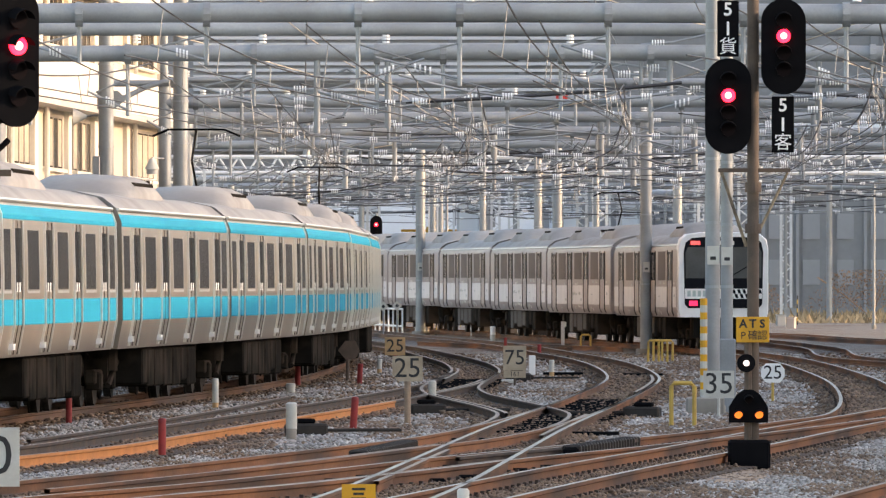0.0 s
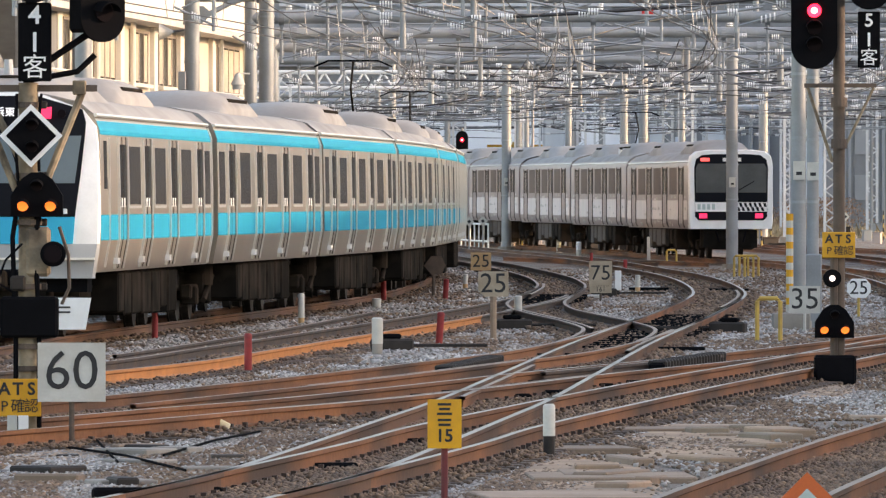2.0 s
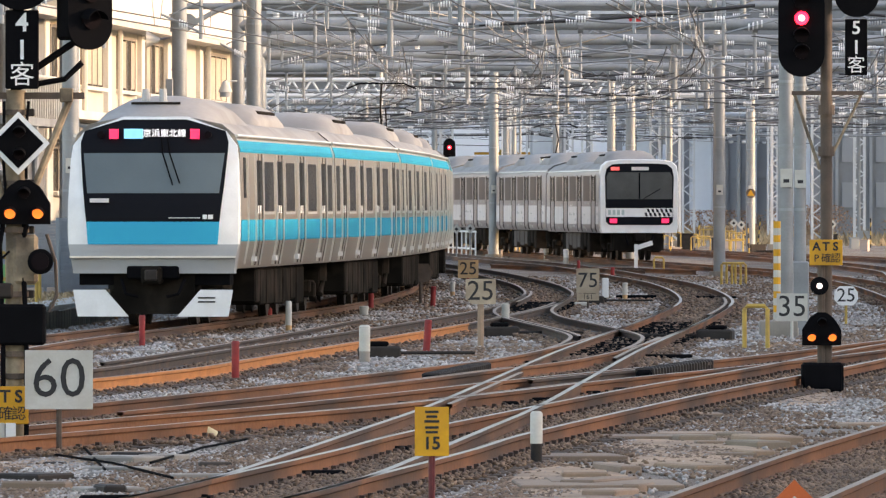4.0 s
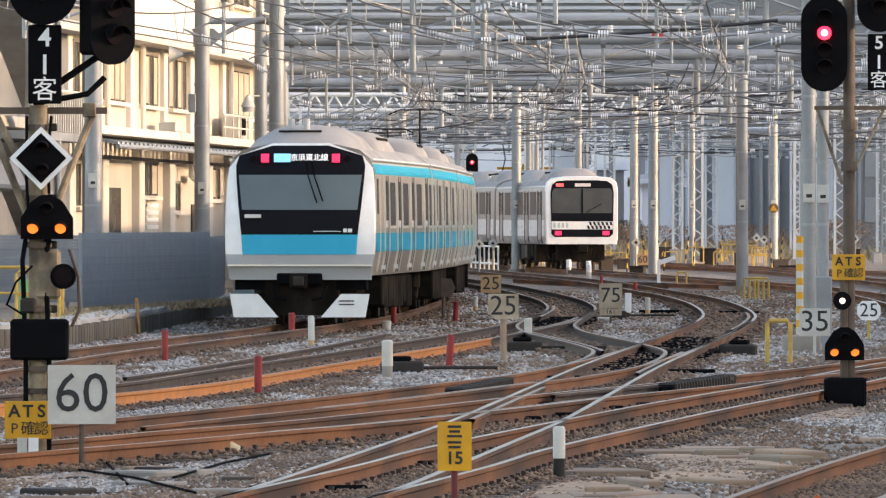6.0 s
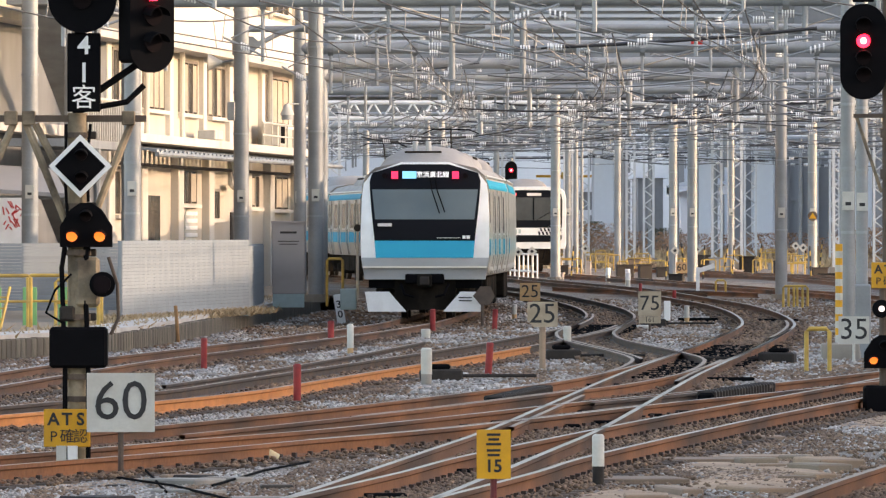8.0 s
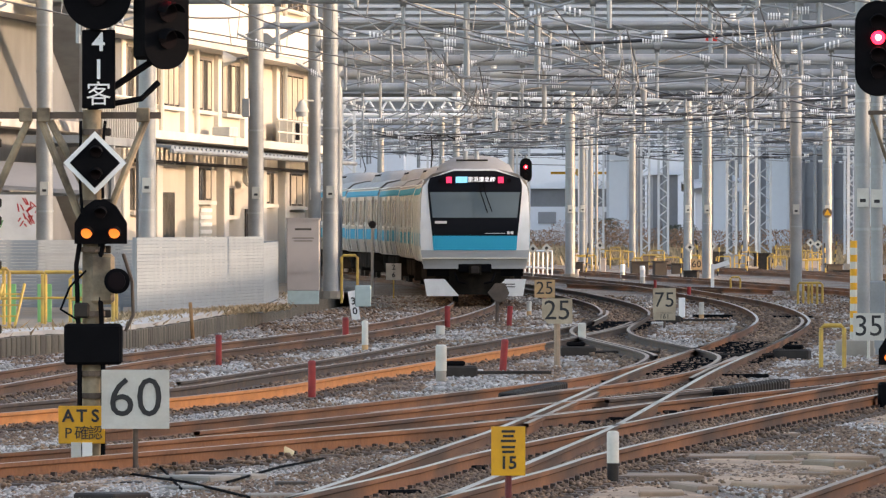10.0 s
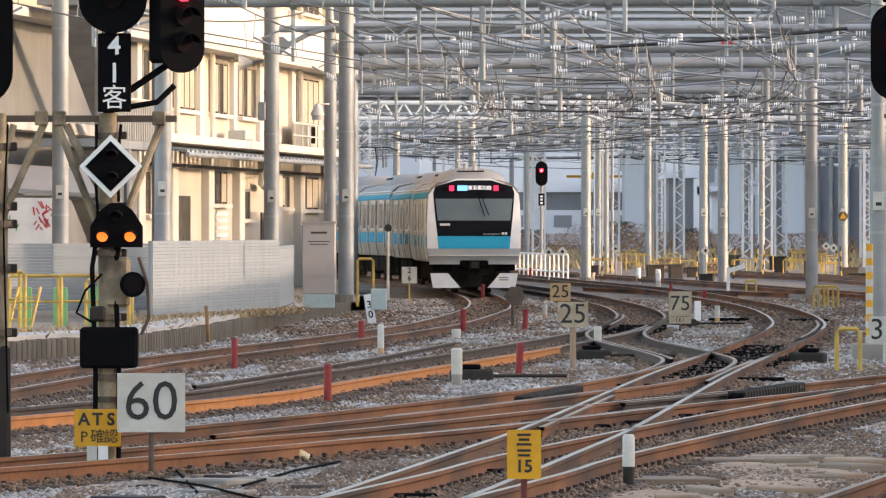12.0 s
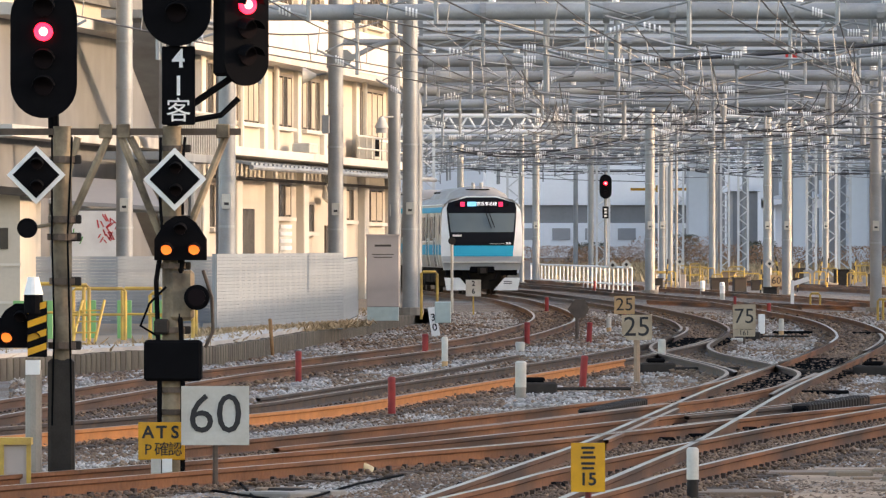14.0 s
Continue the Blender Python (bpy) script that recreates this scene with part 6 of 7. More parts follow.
k.tube([(0, 0, 0), (0, 0, 5.2)], 0.07, STEEL, 8)
k.part("post", fs)
oval_head(fs, 0, 3.95, 0.56, 1.12, [(4.25, LENS_OFF), (4.45, LENS_OFF), (4.66, RED_LAMP)])
k = Kit()
k.box(-0.14, 0.14, -0.12, -0.08, 3.05, 3.6, BLACK)
nb = k.part("name_board", fs)
for z in (3.42, 3.28, 3.12):
    k = Kit()
    k.box(-0.06, 0.06, -0.13, -0.12, z, z + 0.09, WHITE)
    k.part("bar", nb)

# ---- marker posts ----
def marker(p, h, r, low, high, split, label, name="marker_post", lean=0.0):
    """A round-topped marker post, painted in two colours."""
    t = thing(name, label, "marker post", pose(p[0], p[1], GROUND_Z + rise(p[1]), 0, lean, 0), group="marker posts")
    k = Kit()
    k.tube([(0, 0, -0.03), (0, 0, h * split)], r, low, 12)
    k.part("lower_post", t, smooth=True)
    k = Kit()
    k.loft([[(q * math.cos(a), q * math.sin(a), z) for a in np.linspace(0, 2 * math.pi, 12, endpoint=False)] for z, q in ((h * split, r * 1.06), (h * 0.96, r * 1.06), (h, r * 0.75))], high)
    k.part("upper_post", t, smooth=True)


for p, h, r, ln in (((-2.18, 122.33), 0.52, 0.05, 0), ((0.33, 145.38), 0.52, 0.055, 4), ((-4.18, 151.20), 0.52, 0.05, 0), ((-2.57, 180.00), 0.52, 0.06, 0), ((-0.73, 206.22), 0.52, 0.06, 0),
                 ((0.63, 213.20), 0.46, 0.06, 3), ((-0.44, 297.65), 0.5, 0.06, 0), ((1.36, 381.94), 0.5, 0.05, 0), ((6.26, 285.76), 0.42, 0.06, 0), ((5.65, 308.15), 0.45, 0.05, 0)):
    marker(p, h, r, RED_POST, RED_POST, 0.9, "short dark red painted marker post in the ballast", lean=ln)
marker((-0.57, 135.48), 0.56, 0.075, CONCRETE, WHITE_OLD, 0.33, "concrete marker post with a white painted top")
marker((1.14, 82.07), 0.48, 0.05, IRON, WHITE_OLD, 0.42, "black marker post with a white painted top")
marker((-2.09, 171.04), 0.55, 0.055, ORANGE_OLD, WHITE_OLD, 0.2, "white marker post with an orange foot")
marker((1.87, 175.81), 0.46, 0.07, WHITE_OLD, WHITE_OLD, 0.6, "pale concrete marker post")
marker((-0.83, 193.85), 0.22, 0.09, WHITE_OLD, WHITE_OLD, 0.6, "short white marker block")
marker((1.21, 239.24), 0.36, 0.06, ORANGE_OLD, WHITE_OLD, 0.3, "small white and orange marker post")
marker((5.30, 228.26), 0.42, 0.06, ORANGE_OLD, WHITE_OLD, 0.3, "small white and orange marker post")
for p in ((5.47, 366.87), (5.80, 340.78), (6.08, 357.92), (32.74, 779.59), (23.58, 545.90)):
    marker(p, 0.6, 0.09, WHITE_OLD, WHITE, 0.5, "white concrete marker post beside a far track")
k = Kit()
k.box(-0.075, 0.075, -0.05, 0.05, -0.02, 0.44, WHITE, bevel=0.01)
solo("white_box", k, "white plastic box beside the speed board", "box", at_foot(*(4.69, 221.70)) @ pose(0, 0, 0.14))
k = Kit()
k.tube([(0, 0, 0), (0, 0, 0.2)], 0.03, IRON)
solo("box_stand", k, "short dark iron stand under a box", "stand", at_foot(*(4.69, 221.70)))

# tilted white board with number, small number board, pale box, lamp pole
t30 = thing("tilted_board", "white tilted board with black number thirty", "sign", pose(*(-2.96, 225.67), GROUND_Z, 0, -9, 0))
k = Kit()
k.box(-0.10, 0.10, -0.02, 0.0, 0.0, 0.72, WHITE)
k.part("board", t30)
for i, c in enumerate("30"):
    text_mesh("numeral", c, 0.24, INK, t30, pose(0, -0.024, 0.47 - i * 0.24), bold=0.004)
t26 = number_board(pose(*(-2.65, 287.68), GROUND_Z), 0.46, 0.5, "small white board on a post with two numerals", "", INK, WHITE_OLD, YELLOW_RAIL, board_z=0.62)
for i, c in enumerate("26"):
    text_mesh("numeral", c, 0.22, INK, t26, pose(0, -0.054, 1.0 - i * 0.23), bold=0.004)
k = Kit()
k.box(-0.19, 0.19, 0, 0.25, 0, 0.5, TEAL, bevel=0.02)
solo("equipment_box", k, "pale green equipment box beside the track", "box", pose(*(-2.77, 222.82), 0.16))
lp = thing("lamp_pole", "thin white pole with a round black lamp", "lamp", pose(*(-3.40, 296.72), GROUND_Z))
k = Kit()
k.tube([(0, 0, 0), (0, 0, 2.4)], 0.045, WHITE_OLD, 8)
k.part("pole", lp)
k = Kit()
k.disc((0, -0.06, 2.3), 0.12, 0.14, IRON, "y", 16)
k.part("lamp_head", lp)


def rail_frame(p, w_, h, material, label, z=None, r=0.035, mids=1, yaw=0, name="handrail"):
    """A bent pipe guard rail."""
    t = thing(name, label, "handrail", pose(p[0], p[1], (GROUND_Z + rise(p[1])) if z is None else z, 0, 0, yaw), group="yellow guard rails")
    k = Kit()
    k.tube([(-w_ / 2, 0, -0.05), (-w_ / 2, 0, h - 0.05), (-w_ / 2 + 0.05, 0, h), (w_ / 2 - 0.05, 0, h), (w_ / 2, 0, h - 0.05), (w_ / 2, 0, -0.05)], r, material, 8)
    k.part("hoop", t)
    for i in range(mids):
        k = Kit()
        zz = h * (i + 1) / (mids + 1)
        k.tube([(-w_ / 2, 0, zz), (w_ / 2, 0, zz)], r * 0.8, material, 6)
        k.part("mid_rail", t)


GR = "yellow painted pipe guard rail"
rail_frame((5.49, 148.24), 0.36, 0.70, YELLOW_RAIL, GR, mids=0)
for x in (1283, 1293, 1303):
    rail_frame((9.45, 272.57), 0.1 + (x - 1283) * 0.03, 0.62, YELLOW_RAIL, GR, mids=0)
rail_frame((8.40, 313.55), 0.32, 0.5, YELLOW_RAIL, GR, mids=0)
rail_frame((-3.32, 239.64), 0.4, 1.15, YELLOW_RAIL, GR, z=0.16, mids=0)
rnd = random.Random(8)
for i in range(26):
    y = rnd.uniform(385, 465)
    rail_frame((y * rnd.uniform(0.0105, 0.036), y), rnd.uniform(0.4, 1.2), rnd.uniform(0.6, 1.0), YELLOW_RAIL, GR, mids=rnd.choice((0, 1)), r=0.028)
# yellow stair rails and green panels on the verge
for x, y, w_, h in ((-9.6, 182, 0.9, 1.1), (-8.9, 183, 1.0, 1.0), (-8.1, 184, 0.8, 1.0), (-7.6, 186, 0.9, 0.9), (-9.0, 176, 0.5, 1.1), (-7.05, 178, 0.3, 0.9)):
    rail_frame((x, y), w_, h, YELLOW_RAIL, "yellow pipe rail on the verge", z=0.16, mids=1)
for x, y in ((-10.6, 186), (-10.1, 186), (-9.3, 187), (-8.6, 187), (-7.9, 187)):
    k = Kit()
    k.box(-0.14, 0.14, -0.02, 0.02, -0.03, 0.75, GREEN, bevel=0.008)
    solo("green_panel", k, "green upright panel behind the yellow rails", "panel", pose(x, y, 0.16), group="green panels")
ladder = thing("step_ladder", "yellow steel steps down from the verge", "steps", pose(-8.75, 172, GROUND_Z))
for x in (-0.2, 0.2):
    k = Kit()
    k.tube([(x, 0, 0), (x + 0.25, 0.6, 1.2)], 0.03, YELLOW_RAIL, 6)
    k.part("stringer", ladder)
for z in (0.2, 0.4, 0.6, 0.8, 1.0):
    k = Kit()
    k.box(-0.2 + z * 0.2, 0.2 + z * 0.2, z * 0.5 - 0.05, z * 0.5 + 0.1, z, z + 0.03, YELLOW_RAIL)
    k.part("tread", ladder)
hoard = thing("painted_hoarding", "white hoarding with red and green painted strokes", "hoarding", pose(-11.15, 228, 0.16))
k = Kit()
k.box(-0.75, 0.62, 0, 0.08, 0, 2.65, WHITE)
k.part("panel", hoard)
rnd = random.Random(17)
for i in range(30):
    k = Kit()
    x, z = (rnd.uniform(0.0, 0.55), rnd.uniform(1.75, 2.4)) if i < 24 else (rnd.uniform(-0.7, -0.4), rnd.uniform(1.8, 2.4))
    dx, dz, q = rnd.uniform(-0.12, 0.12), rnd.uniform(0.06, 0.2), 0.035
    k.plate([(x, z), (x + q, z), (x + dx + q, z + dz), (x + dx, z + dz)], -0.008, 0.0, RED_WHITE if i < 24 else GREEN)
    k.part("stroke", hoard)
shelter = thing("bicycle_shelter", "low grey roofed shelter behind the fence", "shelter", pose(-11.1, 231, 0.16))
k = Kit()
k.box(-1.4, 1.4, 0, 0.1, 2.62, 2.72, STEEL)
k.part("beam", shelter)
k = Kit()
k.loft([[(-1.6, -0.2, 2.85), (1.6, -0.2, 2.65), (1.6, 3, 3.25), (-1.6, 3, 3.45)], [(-1.6, -0.2, 2.95), (1.6, -0.2, 2.75), (1.6, 3, 3.35), (-1.6, 3, 3.55)]], FAR_GREY)
k.part("roof", shelter)
for x in (-1.4, 1.3):
    for y, z in ((0, 2.72), (2.7, 3.25)):
        k = Kit()
        k.box(x, x + 0.1, y, y + 0.1, 0, z, STEEL)
        k.part("post", shelter)
# small cream house at the edge of the yard
house = thing("house", "small cream house with a dark sloping eave", "house", pose(-11.4, 200, 0.16))
k = Kit()
k.box(-5, 0, 0, 8, -0.1, 3.0, CREAM)
k.part("wall", house)
k = Kit()
k.loft([[(-5.3, -0.6, 3.25), (0.35, -0.6, 2.85), (0.35, 8.5, 2.85), (-5.3, 8.5, 3.25)], [(-5.3, -0.6, 3.45), (0.35, -0.6, 3.02), (0.35, 8.5, 3.02), (-5.3, 8.5, 3.45)]], UNDERBOX)
k.part("roof", house)
for z in (0.6, 1.4):
    k = Kit()
    k.box(-5, 0.02, -0.03, 0.0, z, z + 0.05, CREAM_PALE)
    k.part("ledge", house)
k = Kit()
k.box(-0.75, -0.25, -0.03, 0.05, 1.75, 2.2, GLASS_ROOM)
k.part("window", house)
k = Kit()
k.tube([(0, 0, -0.05), (-0.06, 0, 0.75)], 0.035, mat("rusty_stake", (0.30, 0.16, 0.07), 0.85, vary=0.3), 6)
solo("rusty_stake", k, "thin rusty iron stake leaning in the verge", "stake", pose(*(-5.66, 186.67), GROUND_Z))

# relay cases, crates and striped stakes scattered through the far yard
STRIPE_DARK = mat("black_stripe_paint", (0.02, 0.02, 0.02), 0.6)
rnd = random.Random(21)
for i in range(34):
    y = rnd.uniform(372, 470)
    x = y * rnd.uniform(0.0085, 0.05)
    w_, h = rnd.uniform(0.12, 0.45), rnd.uniform(0.2, 0.7)
    m_ = rnd.choice((IRON, UNDERBOX, IRON, STEEL, PLANK, UNDERBOX, CABINET))
    t = thing("relay_case", "small trackside relay case in the far yard", "case", pose(x, y, GROUND_Z + rise(y), 0, 0, rnd.uniform(-15, 15)), group="relay cases")
    k = Kit()
    k.box(-w_, w_, -0.2, 0.2, -0.03, h, m_, bevel=0.02)
    k.part("body", t)
    k = Kit()
    k.box(-w_ - 0.03, w_ + 0.03, -0.24, 0.22, h, h + 0.05, m_)
    k.part("lid", t)
for i in range(14):
    y = rnd.uniform(375, 460)
    x = y * rnd.uniform(0.010, 0.050)
    t = thing("striped_stake", "leaning yellow and black striped stake", "stake", pose(x, y, GROUND_Z + rise(y), 0, rnd.uniform(-14, 14), 0), group="striped stakes")
    for j in range(7):
        k = Kit()
        k.tube([(0, 0, j * 0.2 - 0.02), (0, 0, j * 0.2 + 0.18)], 0.032, YELLOW_RAIL if j % 2 else STRIPE_DARK, 6)
        k.part("stripe", t)
for i in range(9):
    y = rnd.uniform(360, 440)
    x = y * rnd.uniform(-0.004, 0.05)
    t = thing("diamond_target", "small white diamond marker on a stake", "marker", pose(x, y, GROUND_Z + rise(y)), group="diamond markers")
    k = Kit()
    k.tube([(0, 0, 0), (0, 0, 1.1)], 0.03, STEEL, 6)
    k.part("stake", t)
    k = Kit()
    k.plate([(-0.2, 1.2), (0, 1.0), (0.2, 1.2), (0, 1.4)], -0.06, -0.03, WHITE_OLD)
    k.part("plate", t)
    k = Kit()
    k.plate([(-0.08, 1.2), (0, 1.12), (0.08, 1.2), (0, 1.28)], -0.066, -0.06, STRIPE_DARK)
    k.part("centre", t)

# white pale fence beside the far curve
fw = thing("railing", "low white steel railing beside the far tracks", "railing", group="railings")
rp0, rp1 = Vector((*(-1.40, 447.53), 0)), Vector((*(2.87, 383.66), 0))
ln = (rp1 - rp0).length
fw.matrix_basis = pose(rp0.x, rp0.y, GROUND_Z + rise(rp0.y) - 0.1, 0, 0, math.degrees(math.atan2(rp1.y - rp0.y, rp1.x - rp0.x)))
for z in (0.3, 1.0):
    k = Kit()
    k.tube([(0, 0, z), (ln, 0, z)], 0.045, WHITE, 6)
    k.part("rail", fw)
for d in np.linspace(0, ln, 26):
    k = Kit()
    k.tube([(d, 0, -0.1), (d, 0, 1.0)], 0.04, WHITE, 6)
    k.part("baluster", fw)

# yellow and black guard on the speed-board pole
gd = thing("pole_guard", "yellow and black striped guard tube on a pole", "guard", pose(6.38, 162.6, GROUND_Z))
for i in range(14):
    k = Kit()
    k.tube([(0, 0, 0.32 + i * 0.12), (0, 0, 0.32 + (i + 1) * 0.12)], 0.062, YELLOW if i % 2 else WHITE_OLD, 10)
    k.part("stripe", gd)
k = Kit()
k.box(-0.3, 0.35, -0.2, 0.3, 0, 0.3, CONCRETE, bevel=0.02)
k.part("footing", gd)
k = Kit()
k.box(-0.14, 0.14, 0, 0.3, 0, 1.3, STEEL, bevel=0.02)
solo("trackside_cabinet", k, "narrow grey steel trackside cabinet", "cabinet", pose(6.85, 164, GROUND_Z))

# leaning white arrow board beside the far curve
ar = thing("point_indicator", "white tilted point indicator on a striped post", "indicator", pose(*(7.98, 327.30), GROUND_Z + 0.1))
k = Kit()
k.box(-0.06, 0.06, -0.04, 0.04, 0, 0.85, WHITE)
k.part("post", ar)
k = Kit()
k.box(0, 0.6, -0.05, -0.02, -0.08, 0.08, WHITE, Matrix.Translation((0, 0, 0.72)) @ pose(0, 0, 0, 0, -18, 0))
k.part("arm", ar)
tri = thing("warning_sign", "round brown sign with a yellow triangle on a pole", "sign", pose(14.4, 394.775, 2.6))
k = Kit()
k.disc((0, 0, 0), 0.2, 0.05, SLEEPER, "y", 20)
k.part("disc", tri)
k = Kit()
k.plate([(-0.15, -0.1), (0.15, -0.1), (0, 0.15)], -0.04, -0.025, YELLOW)
k.part("triangle", tri)
for x, y, z, m_, lb in ((11.3, 262, 7.75, YELLOW, "yellow triangular warning plate on a gantry"), (6.35, 262 - 0.3, 7.3, RED_WHITE, "red and white plate on a gantry")):
    k = Kit()
    if m_ is YELLOW:
        k.plate([(-0.3, -0.25), (0.3, -0.25), (0, 0.3)], -0.05, 0.0, m_)
    else:
        k.box(-0.16, 0.16, -0.05, 0.0, -0.2, 0.0, m_)
        k.box(-0.16, 0.16, -0.05, 0.0, 0.0, 0.14, WHITE)
    solo("gantry_plate", k, lb, "sign", pose(x, y, z))
od = thing("diamond_marker", "orange diamond marker plate with a pale centre", "sign", pose(2.62, 63.8, GROUND_Z - 0.085))
k = Kit()
k.plate([(-0.2, 0.30), (0, 0.10), (0.2, 0.30), (0, 0.50)], -0.02, 0.0, ORANGE_RED)
k.part("plate", od)
k = Kit()
k.plate([(-0.09, 0.30), (0, 0.21), (0.09, 0.30), (0, 0.39)], -0.026, -0.02, TEAL)
k.part("centre", od)
k = Kit()
k.tube([(0, 0.02, -0.05), (0, 0.02, 0.4)], 0.025, RED_POST, 6)
k.part("post", od)
bm_ = thing("arrow_marker", "rusty brown arrow-shaped marker plate on a post", "sign", pose(*(0.37, 217.87), GROUND_Z))
k = Kit()
k.plate([(-0.22, 0.72), (-0.05, 0.52), (0.18, 0.52), (0.28, 0.72), (0.18, 0.94), (-0.05, 0.94)], -0.02, 0.0, POST_DARK)
k.part("plate", bm_)
k = Kit()
k.tube([(0, 0.02, 0), (0, 0.02, 0.9)], 0.04, POST_DARK, 8)
k.part("post", bm_)


# ---- turnout gear and track clutter ----
def point_machine(p, yaw, l=0.6, label="black point machine with rods in the ballast"):
    t = thing("point_machine", label, "point machine", pose(p[0], p[1], GROUND_Z, 0, 0, yaw), group="point machines")
    k = Kit()
    k.box(-l / 2, l / 2, -0.2, 0.2, 0, 0.2, IRON, bevel=0.03)
    k.part("case", t)
    k = Kit()
    k.box(-l * 0.3, l * 0.2, -0.15, 0.15, 0.2, 0.27, BLACK, bevel=0.02)
    k.part("cover", t)
    for e in (-0.1, 0.1):
        k = Kit()
        k.tube([(l / 2, e, 0.1), (l / 2 + 1.1, e, 0.1)], 0.025, IRON, 6)
        k.part("rod", t)


for p, yaw in (((-0.37, 139.48), 8), ((1.65, 162.23), 5), ((5.19, 158.42), 170), ((4.28, 217.74), 0), ((10.10, 398.72), 0)):
    point_machine(p, yaw)


def slab_thing(name, p, l, w_, h, yaw, material, label, cat, z=GROUND_Z):
    k = Kit()
    k.box(-l / 2, l / 2, -w_ / 2, w_ / 2, -0.02, h, material, bevel=min(h, w_) * 0.2)
    return solo(name, k, label, cat, pose(p[0], p[1], z, 0, 0, yaw))


for p, l, yaw in (((7.48, 228.26), 0.98, 2), ((5.64, 231.05), 0.98, 0), ((3.88, 155.17), 0.98, 4), ((3.70, 138.16), 0.98, 4), ((1.66, 132.35), 0.98, 10), ((-0.97, 77.36), 0.98, 12), ((-1.94, 70.84), 0.98, 12), ((-0.45, 85.21), 0.98, 12)):
    slab_thing("stretcher_bar", p, l, 0.14, 0.1, yaw, BLACK, "black greased stretcher bar between the rails", "track gear")
for p, l, w_, yaw in (((2.18, 91.39), 1.2, 0.5, 5), ((2.92, 92.51), 0.9, 0.4, -4), ((1.51, 84.26), 0.8, 0.5, 8), ((2.83, 101.18), 1.1, 0.3, 3), ((1.54, 75.81), 1.3, 0.8, 2), ((3.08, 89.24), 0.7, 0.12, 4), ((1.06, 70.84), 1.2, 0.8, 6), ((2.42, 103.96), 0.9, 0.3, 3)):
    slab_thing("trough_lid", p, l, w_ * 2, 0.05, yaw, PLANK, "brown weathered cable trough board between tracks", "board")
slab_thing("bent_plate", (-1.78, 97.27), 0.2, 0.12, 0.09, 5, ORANGE_OLD, "small pale folded plate beside the rail", "plate")
k = Kit()
k.tube([(-0.1, 0, 0.06), (0.04, 0, 0.07), (0.1, 0.02, 0.03)], 0.055, mat("yellowed_plastic", (0.66, 0.56, 0.33), 0.5, vary=0.15), 10)
solo("pipe_stub", k, "yellowed plastic pipe stub lying in the ballast", "pipe", pose(*(-1.92, 90.95), GROUND_Z + 0.02), smooth=True)
k = Kit()
k.box(-0.16, 0.16, -0.1, 0.1, 0, 0.12, WHITE_OLD, bevel=0.03)
solo("ballast_bag", k, "pale bag lying beside a speed board", "bag", at_foot(*(3.94, 211.76)))
for p, q in (((-3.11, 84.26), (-1.89, 77.36)), ((-3.26, 91.39), (-2.52, 79.81)), ((-2.18, 81.54), (-1.50, 90.30))):
    k = Kit()
    k.tube([(p[0], p[1], GROUND_Z + 0.05), ((p[0] + q[0]) / 2, (p[1] + q[1]) / 2 + 0.3, GROUND_Z + 0.06), (q[0], q[1], GROUND_Z + 0.04)], 0.012, BLACK, 6)
    solo("cable", k, "black cable lying across the ballast", "cable", group="ground cables")
# guard rail beside the main line
k = rail_mesh([Vector((x, y, -0.06)) for x, y in ((-4.14, 129.96), (-3.61, 136.13), (-3.10, 142.90), (-2.48, 151.72), (-1.79, 162.45), (-0.80, 180.31))], RAIL_DARK, RAIL_DULL)
solo("spare_rail", k, "spare dark rail lying between the tracks", "rail", pose(0, 0, -0.02))
for a, b in (((3.0, 330), (7.6, 300)), ((6.0, 322), (9.2, 300))):
    k = rail_mesh([Vector((a[0], a[1], 0)), Vector(((a[0] + b[0]) / 2, (a[1] + b[1]) / 2, 0)), Vector((b[0], b[1], 0))], RAIL_SIDE, RAIL_DULL)
    solo("spare_rail", k, "reddish rusty spare rail lying between the tracks", "rail", pose(0, 0, 0.04))



def part_line(path, y0, y1, off):
    return side_of([p for p in spline(path, 1.0) if y0 < p.y < y1], off)


# check rails inside the running rails at the crossings
for path, y0, y1, off, side in ((PATH_F, 93, 112, 0.42, RAIL_SIDE), (PATH_F, 112, 126, -0.42, RAIL_DARK), (PATH_C, 98, 118, -0.42, RAIL_SIDE), (PATH_C, 128, 150, 0.42, RAIL_DARK), (PATH_C, 180, 215, 0.42, RAIL_DARK), (PATH_G, 104, 122, 0.42, RAIL_SIDE), (PATH_B, 176, 205, 0.42, RAIL_DARK), (PATH_B, 205, 232, -0.42, RAIL_DARK), (PATH_L, 150, 180, -0.42, RAIL_DARK)):
    k = rail_mesh(part_line(path, y0, y1, off), side, RAIL_DULL)
    solo("check_rail", k, "short dark check rail inside a running rail", "rail", pose(0, 0, -0.006), group="check rails")
# black slide chairs under the switch blades
for path, y0, y1 in ((PATH_L, 138, 152), (PATH_C, 150, 166), (PATH_B, 196, 216), (PATH_F, 104, 116), (PATH_C, 166, 178)):
    pts = part_line(path, y0, y1, 0.0)
    for p in pts[::2]:
        slab_thing("slide_chair", (p.x, p.y), 1.5, 0.22, 0.10, 3, BLACK, "black greased slide chair across the rails", "track gear").location.z = GROUND_Z + rise(p.y)
